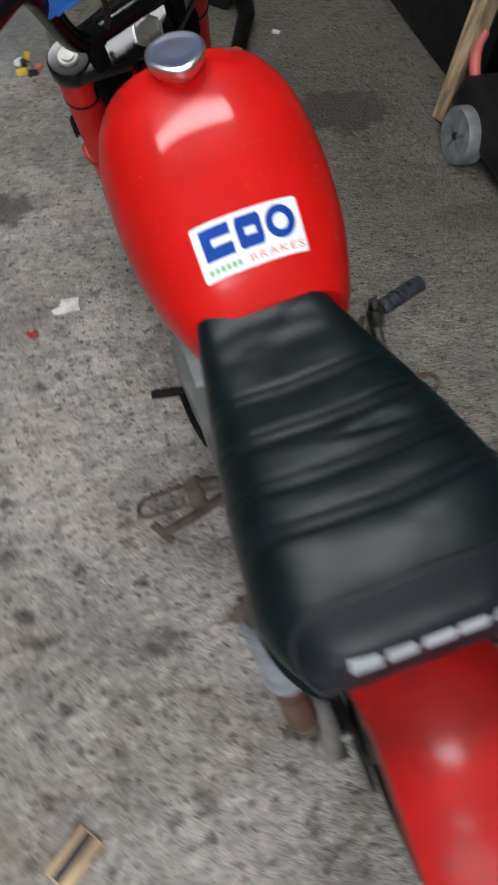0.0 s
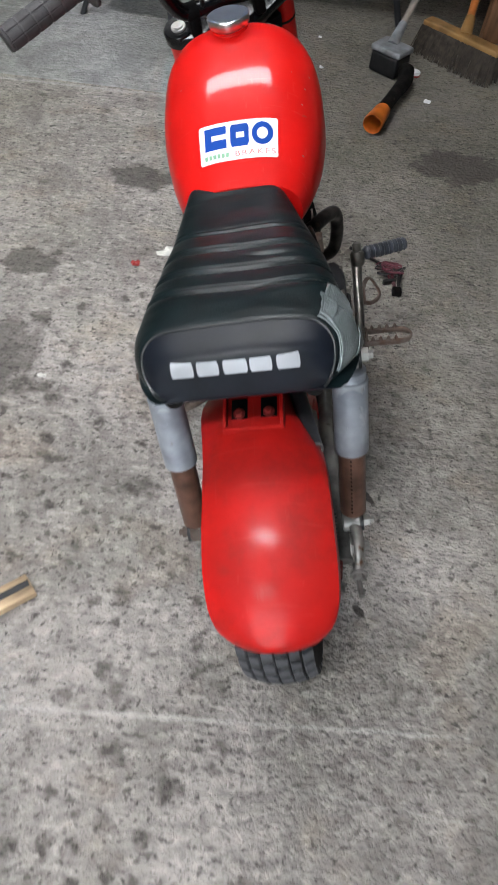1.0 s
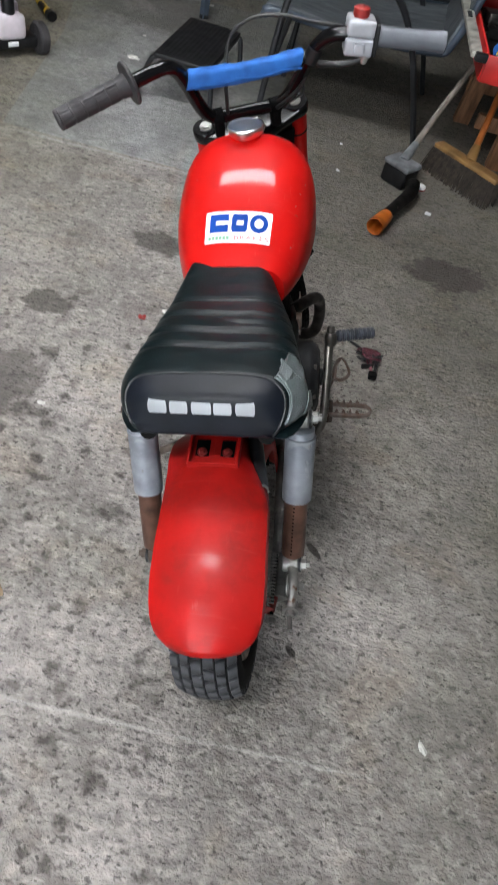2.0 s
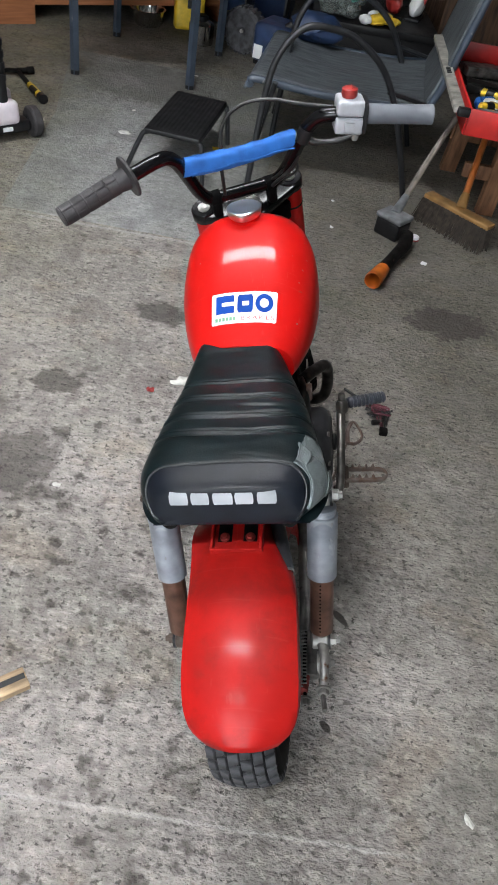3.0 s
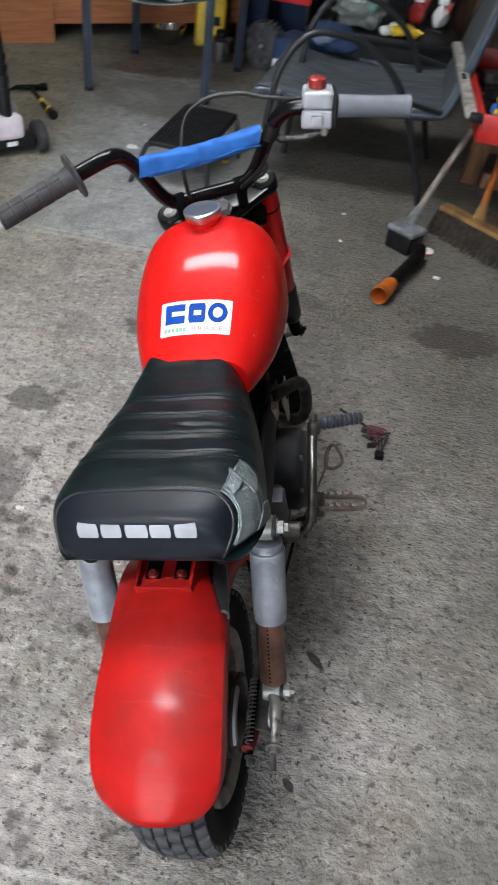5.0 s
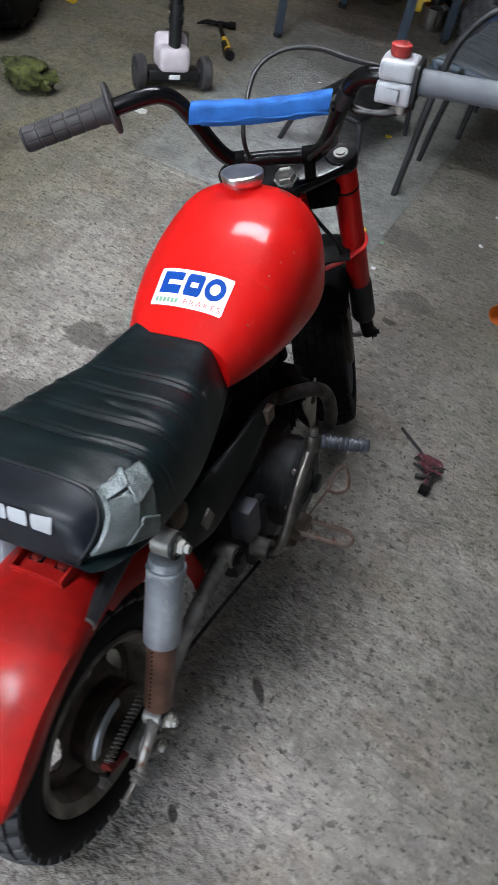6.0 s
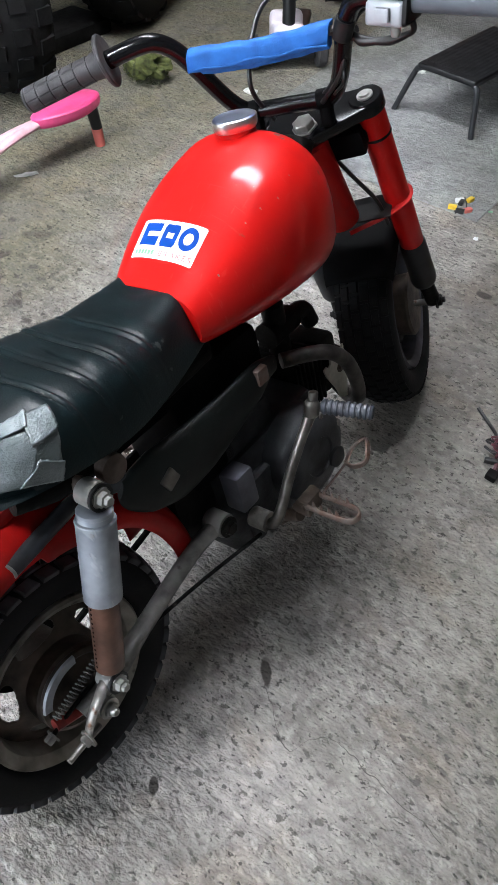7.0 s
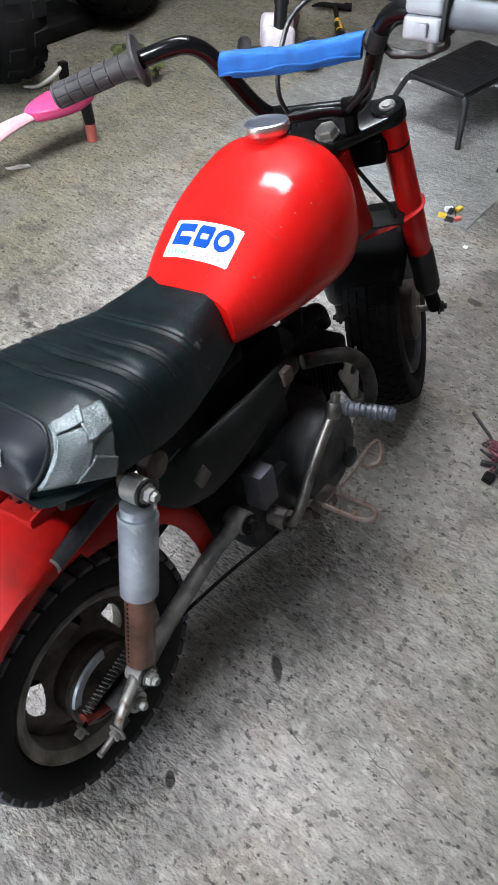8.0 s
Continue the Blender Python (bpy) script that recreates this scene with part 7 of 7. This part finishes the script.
def hammer():
    d = Vector((-0.2, 0.27, 0))
    e = thing("hammer", pose(-1.06, 2.335, 0, 0, 0, math.degrees(math.atan2(d.y, d.x))), "claw hammer with yellow and black handle on the floor", "hammer")
    part("grip", tube([(0, 0, 0.017), (0.05, 0, 0.016), (0.15, 0, 0.015)], [0.017, 0.014, 0.012], 14, 3), M_YELLOW, e, "yellow handle")
    part("grip_end", tube([(-0.012, 0, 0.018), (0.02, 0, 0.017)], 0.0185, 14), M_BLACK, e)
    part("grip_band", tube([(0.05, 0.004, 0.018), (0.11, 0.004, 0.0165)], 0.0125, 12), M_BLACK, e)
    part("shaft", tube([(0.14, 0, 0.015), (0.29, 0, 0.016)], 0.009, 12), M_OILY, e)
    part("head", joined(lathe([(0, 0.015), (0.025, 0.015), (0.03, 0.011), (0.07, 0.012)], (0.295, -0.065, 0.018), (0.295, 1, 0.018), 16), tube([(0.295, 0.0, 0.018), (0.3, 0.05, 0.02), (0.285, 0.09, 0.016)], [0.012, 0.011, 0.004], 10, 4, 0.8)), M_OILY, e, "dark steel hammer head")


hammer()


def pink_toy():
    e = thing("pink_toy", pose(-1.195, 1.1, 0), "pink plastic ride-on toy with a pale pink arm", "toy")
    loops = []
    for z, q in ((0.108, 0.9), (0.112, 0.97), (0.122, 1.0), (0.134, 0.98), (0.138, 0.9)):
        loops.append([Vector((0.052 * q * math.copysign(abs(math.cos(a)) ** 0.85, math.cos(a)) * (1 - 0.25 * (math.sin(a) < 0) * abs(math.sin(a))), 0.115 * q * math.sin(a), z)) for a in (2 * math.pi * k / 36 for k in range(36))])
    part("seat", rings(loops), M_PINK, e, "bright pink oval seat")
    part("leg", tube([(0.02, 0.07, 0.11), (0.024, 0.078, 0.05)], [0.017, 0.015], 14), M_BLACK, e, "black leg")
    part("foot", tube([(0.0235, 0.077, 0.05), (0.026, 0.08, 0.0)], [0.0152, 0.014], 14), M_CORAL, e, "coral plastic foot")
    for s in (1, -1):
        part("arm", tube([(0.0, -0.1, 0.12), (0.012 * s, -0.2, 0.115), (0.03 * s, -0.36, 0.09), (0.05 * s, -0.5, 0.03)], [0.017, 0.014, 0.014, 0.014], 12, 4, 0.7), M_PALE_PINK, e, "pale pink forked arm")
    part("rear_wheel", lathe([(-0.02, 0.02), (-0.02, 0.03), (0.02, 0.03), (0.02, 0.02)], (0.0, -0.51, 0.03), (1, -0.51, 0.03), 24), M_CORAL, e)


pink_toy()


def big_tyre(x, y, lean, rz, label):
    e = thing("quad_tyre", pose(x, y, 0, 0, 0, rz) @ pose(0, 0, 0, 0, lean, 0), label, "tyre", "large tyres by the wall")
    R, h = 0.27, 0.11
    prof = []
    for k in range(24):
        a = 2 * math.pi * k / 24
        c, s = math.cos(a), math.sin(a)
        prof.append((h * math.copysign(abs(c) ** 0.7, c), R - 0.09 + 0.085 * math.copysign(abs(s) ** 0.8, s)))
    bm = lathe(prof, (0, 0, R), (1, 0, R), 48, True)
    for row, (xx, lean2) in enumerate(((-0.07, 0.35), (0.0, 0.0), (0.07, -0.35))):
        for k in range(20):
            m = Matrix.Translation((0, 0, R)) @ Matrix.Rotation(2 * math.pi * (k + 0.5 * (row % 2)) / 20, 4, "X") @ pose(xx, 0, R - 0.012 - 0.012 * abs(xx) / 0.07, 0, -math.degrees(lean2), 0)
            v = [bm.verts.new(m @ Vector((sx * 0.027 * q, sy * 0.025 * q, z))) for z, q in ((-0.012, 1.0), (0.012, 0.85)) for sx, sy in ((-1, -1), (1, -1), (1, 1), (-1, 1))]
            for f in ((4, 5, 6, 7), (0, 1, 5, 4), (1, 2, 6, 5), (2, 3, 7, 6), (3, 0, 4, 7)):
                bm.faces.new([v[i] for i in f])
    part("tread", bm, M_TYRE, e, "black lugged tyre", 30)
    part("rim", lathe([(-0.08, 0.105), (-0.075, 0.115), (-0.03, 0.1), (0.03, 0.1), (0.075, 0.115), (0.08, 0.105), (0.04, 0.04), (0.04, 0.001)], (0, 0, R), (1, 0, R), 36), M_OILY, e)


big_tyre(-1.76, 1.93, 0, 20, "large black lugged tyre standing by the wall")
big_tyre(-1.66, 1.28, 0, 66, "large black lugged tyre standing beside the other")
# Guessed dark body, added to blacken the space between the tyres.
machine = thing("dark_filler_body", pose(-1.84, 1.64, 0), "dark bulky body added between the large tyres", "machine")
part("body", lump(0.17, 0.2, 0.24, 7.7, 0.3, 4, pose(0, 0, 0.2)), M_MATTE, machine)
part("skid", box(-0.1, 0.1, -0.16, 0.16, 0.0, 0.05, 0.012), M_OILY, machine)
part("fender", lump(0.2, 0.14, 0.05, 3.1, 0.25, 3, pose(0.02, -0.03, 0.42)), M_BLACK, machine)
tub = thing("dark_tub", pose(-1.85, 0.95, 0), "dark navy plastic tub beside the large tyres", "tub")
part("body", rings([[Vector((0.2 * q * math.cos(a), 0.2 * q * math.sin(a), z)) for a in (2 * math.pi * k / 32 for k in range(32))] for z, q in ((0, 0.85), (0.3, 1.0), (0.3, 1.06), (0.32, 1.06), (0.32, 0.98), (0.03, 0.84))]), M_NAVY, tub)
lever = thing("brake_lever", pose(-1.5, 1.33, 0), "bent bare metal brake lever on the floor", "lever")
part("blade", tube([(-0.05, -0.06, 0.006), (-0.02, -0.03, 0.008), (0.0, 0.02, 0.03), (0.0, 0.06, 0.05)], [0.004, 0.006, 0.007, 0.006], 10, 4), M_CREAM, lever)
part("clamp", box(-0.012, 0.012, 0.05, 0.075, 0.0, 0.06, 0.004), M_OILY, lever)

turf = thing("turf_clump", pose(-1.375, 1.585, 0), "clump of dead greenish turf on the floor", "turf")
part("clod", lump(0.085, 0.06, 0.04, 6.1, 0.5, 4), M_MOSS, turf)
bm = bmesh.new()
tr = random.Random(9)
for k in range(420):
    a, q = tr.uniform(0, 2 * math.pi), math.sqrt(tr.random())
    p = Vector((0.088 * q * math.cos(a), 0.062 * q * math.sin(a), 0.01 + 0.045 * (1 - q * q)))
    d = Vector((tr.uniform(-1, 1), tr.uniform(-1, 1), tr.uniform(0.2, 1.2))).normalized() * tr.uniform(0.012, 0.03)
    s = d.cross(Vector((tr.uniform(-1, 1), tr.uniform(-1, 1), 0.1))).normalized() * 0.0016
    bm.faces.new([bm.verts.new(p - s), bm.verts.new(p + s), bm.verts.new(p + d)])
tagged(part("blades", bm, M_MOSS, turf, "dry grass blades"), kind="stuff")


def cupboard():
    ang = math.degrees(math.atan2(0.52, 0.72))
    e = thing("wooden_cupboard", pose(-1.38, 3.26, 0, 0, 0, ang), "orange-brown wooden cupboard with a raised plinth", "cupboard")
    part("side_foot", box(-0.5, 0.0, 0.0, 0.02, 0.0, 0.75, 0.003), M_WOOD, e)
    part("front_panel", box(0.0, 1.0, 0.03, 0.05, 0.075, 0.75, 0.003), M_WOOD, e, "orange-brown wooden front panel")
    part("side_panel", box(-0.02, 0.0, 0.02, 0.45, 0.0, 0.75, 0.003), M_WOOD, e)
    part("side_panel", box(1.0, 1.02, 0.03, 0.45, 0.0, 0.75, 0.003), M_WOOD, e)
    part("top", box(-0.52, 1.04, -0.01, 0.46, 0.75, 0.775, 0.004), M_WOOD, e)
    part("back_board", box(-0.5, 1.02, 0.44, 0.45, 0.0, 0.75, 0.002), M_PINE, e)


cupboard()
bowl = thing("steel_bowl", pose(-0.905, 3.58, 0), "shiny stainless steel bowl on the floor", "bowl")
part("body", lathe([(0, 0.05), (0.004, 0.06), (0.03, 0.075), (0.075, 0.084), (0.078, 0.09), (0.08, 0.09), (0.079, 0.082), (0.03, 0.072), (0.008, 0.055), (0.008, 0.001)], (0, 0, 0), (0, 0, 1), 48), M_STAINLESS, bowl)
kettle = thing("steel_can", pose(-0.61, 3.45, 0), "shiny steel can behind the chair leg", "can")
part("body", lathe([(0, 0.055), (0.004, 0.062), (0.09, 0.062), (0.1, 0.05), (0.11, 0.03), (0.11, 0.001)], (0, 0, 0), (0, 0, 1), 36), M_STAINLESS, kettle)
part("lid", lathe([(0.11, 0.03), (0.125, 0.03), (0.13, 0.024), (0.13, 0.001)], (0, 0, 0), (0, 0, 1), 24), M_BLACK, kettle)
ybox = thing("yellow_case", pose(-0.68, 3.62, 0, 0, 0, 15), "yellow plastic power tool case on the floor", "case")
part("body", box(-0.09, 0.06, 0, 0.1, 0.0, 0.26, 0.02, pose(0, 0, 0, -8), 3), M_YELLOW, ybox)
part("latch", box(-0.03, 0.03, -0.012, 0.004, 0.1, 0.14, 0.004, pose(0, 0, 0, -8)), M_BLACK, ybox)
part("handle", tube([(-0.06, 0.05, 0.25), (-0.05, 0.05, 0.29), (0.05, 0.05, 0.29), (0.06, 0.05, 0.25)], 0.01, 10, 4), M_BLACK, ybox)


def trolley():
    e = thing("trolley_jack", pose(-0.33, 3.62, 0), "red trolley jack with black wheels against the clutter", "jack")
    for x in (-0.12, 0.16):
        part("side_plate", box(x * 0.7 - 0.006, x * 0.7 + 0.006, -0.1, 0.5, 0.06, 0.3, 0.006), M_BLACK, e)
    part("cross_member", box(-0.1, 0.12, -0.12, -0.07, 0.28, 0.33, 0.008), M_TOOLRED, e, "red steel cross member")
    part("post", tube([(0.02, -0.09, 0.3), (0.02, 0.05, 0.6)], 0.02, 12), M_TOOLRED, e)
    for x in (-0.14, 0.18):
        part("castor", lathe([(-0.02, 0.02), (-0.02, 0.05), (0.02, 0.05), (0.02, 0.02)], (x, -0.06, 0.05), (x + 1, -0.06, 0.05), 24), M_BLACK, e)


trolley()


def barrow_wheel():
    e = thing("spare_wheel", pose(-0.395, 3.42, 0, 0, 0, 70), "small black pneumatic wheel standing on the floor", "wheel")
    mid = (0, 0, 0.106)
    tyre = part("tyre", lathe([(-0.03, 0.06), (-0.036, 0.08), (-0.028, 0.098), (0.0, 0.103), (0.028, 0.098), (0.036, 0.08), (0.03, 0.06)], mid, (1, 0, 0.106), 48), M_TREAD, e, "dusty black tyre")
    for k in range(26):
        a = 2 * math.pi * k / 26
        for x, turn in ((-0.019, 0.0), (0.019, 0.5)):
            part("lug", box(x - 0.014, x + 0.014, -0.008, 0.008, 0.096, 0.105, 0.002, Matrix.Translation(mid) @ Matrix.Rotation(a + turn * math.pi / 13, 4, "X"), 1), M_TREAD, tyre)
    rim = part("rim", lathe([(-0.028, 0.062), (-0.02, 0.05), (-0.012, 0.045), (-0.012, 0.018), (-0.03, 0.016), (-0.03, 0.001)], mid, (1, 0, 0.106), 32), M_BLACK, e)
    for k in range(5):
        a = 2 * math.pi * k / 5
        part("spoke", tube([Vector(mid) + Vector((-0.018, 0.014 * math.cos(a), 0.014 * math.sin(a))), Vector(mid) + Vector((-0.022, 0.055 * math.cos(a), 0.055 * math.sin(a)))], 0.006, 8), M_GREYPL, rim)
    part("hub", lathe([(-0.04, 0.009), (0.04, 0.009)], mid, (1, 0, 0.106), 14), M_ZINC, e)


barrow_wheel()
navy = thing("navy_machine", pose(-0.24, 3.3, 0, 0, 0, -20), "navy blue plastic machine with a white label", "machine")
part("body", box(-0.09, 0.09, -0.06, 0.14, 0.02, 0.19, 0.03, None, 4), M_NAVY, navy)
part("label", box(-0.075, -0.03, -0.0635, -0.058, 0.035, 0.095, 0.001), M_WHITE, navy)
part("foot", box(-0.08, 0.08, -0.04, 0.12, 0.0, 0.03, 0.008), M_BLACK, navy)
part("hose", tube([(0.05, 0.0, 0.18), (0.14, 0.05, 0.24), (0.26, 0.12, 0.2), (0.32, 0.18, 0.05)], 0.018, 12, 5), M_BLACK, navy)


def boot(x, y, rz, mat):
    e = thing("riding_boot", pose(x, y, 0.3, 0, 0, rz), "black, white and red riding boot standing on a box", "boot", "riding boots")
    part("shaft", rings([[Vector((sx * w, sy * d + o, z)) for sx, sy in ((-1, -0.5), (-0.5, -1), (0.5, -1), (1, -0.5), (1, 0.5), (0.5, 1), (-0.5, 1), (-1, 0.5))] for z, w, d, o in ((0.01, 0.032, 0.04, 0), (0.08, 0.032, 0.036, 0), (0.18, 0.042, 0.042, 0.006), (0.28, 0.05, 0.05, 0.01))]), M_BLACK, e)
    part("shin_panel", box(-0.022, 0.022, -0.012, 0.004, 0.1, 0.26, 0.005, pose(0, -0.04, 0, 3)), M_WHITE, e, "white shin panel")
    part("side_flash", box(-0.012, 0.01, -0.014, 0.0, 0.04, 0.12, 0.004, pose(0.008, -0.042, 0, 3, 14)), M_RED_PLASTIC, e, "red flash")
    part("foot", lump(0.034, 0.075, 0.045, x * 7, 0.12, 3, pose(0, -0.05, 0.008)), mat, e, "toe cap")
    part("sole", box(-0.034, 0.034, -0.128, 0.04, 0.0, 0.012, 0.005), M_BLACK, e)


plinth = thing("storage_box", pose(0.22, 3.25, 0, 0, 0, 4), "black storage box behind the reclining chair", "box", "storage boxes")
part("body", box(-0.25, 0.25, -0.15, 0.3, 0, 0.27, 0.012), M_BLACK, plinth)
part("lid", box(-0.265, 0.265, -0.165, 0.315, 0.265, 0.3, 0.01), M_BLACK, plinth)
boot(0.27, 3.4, 10, M_RED_PLASTIC)
boot(0.4, 3.42, -15, M_WHITE)


def plank_stack():
    for k, (x, y, rz, h) in enumerate([(0.95, 2.95, 10, 1.5), (1.08, 3.0, 4, 1.7), (1.22, 2.9, -6, 1.3), (0.82, 3.1, 14, 1.6)]):
        ob = finish("wooden_plank", box(-0.05, 0.05, -0.012, 0.012, 0.0, h, 0.003, pose(x, y, 0.004, -9, 4, rz)), M_OLD_PLANK)
        tagged(ob, "brown weathered plank leaning against the clutter", "plank", "leaning planks")


plank_stack()
for x, y, w, d, h, rz, mat, label in [(0.15, 4.1, 0.5, 0.4, 0.5, 4, M_BLACK, "black storage box against the back wall"), (-0.45, 4.3, 0.5, 0.35, 0.6, -3, M_NAVY, "navy storage box against the back wall"), (0.85, 4.1, 0.6, 0.45, 0.7, 8, M_OLD_PLANK, "brown wooden crate against the back wall"), (1.25, 2.2, 0.5, 0.6, 0.35, 5, M_BLACK, "black storage box beside the tool tray stand"), (-2.1, 2.6, 0.5, 0.7, 0.6, 0, M_BLACK, "black storage box against the side wall"), (-2.15, 0.4, 0.45, 0.6, 0.5, 0, M_BLACK, "black storage box against the side wall")]:
    b = thing("storage_box", pose(x, y, 0, 0, 0, rz), label, "box", "storage boxes")
    part("body", box(-w / 2, w / 2, -d / 2, d / 2, 0, h - 0.03, 0.012), mat, b)
    part("lid", box(-w / 2 - 0.012, w / 2 + 0.012, -d / 2 - 0.012, d / 2 + 0.012, h - 0.034, h, 0.008), mat, b)
spool = thing("yellow_strap", pose(-1.75, 2.3, 0), "scrap of yellow strap on the floor", "strap")
part("strap", lump(0.025, 0.02, 0.015, 8.8, 0.4, 2), M_YELLOW, spool)
under = thing("black_wheel", pose(0.75, 1.79, 0, 0, 0, 80), "black plastic wheel under the tool tray", "wheel")
part("tyre", lathe([(-0.02, 0.05), (-0.022, 0.07), (0.0, 0.078), (0.022, 0.07), (0.02, 0.05)], (0, 0, 0.078), (1, 0, 0.078), 36), M_TYRE, under)
part("hub", lathe([(-0.018, 0.052), (-0.01, 0.03), (-0.022, 0.015), (-0.022, 0.001)], (0, 0, 0.078), (1, 0, 0.078), 28), M_BLACK, under)
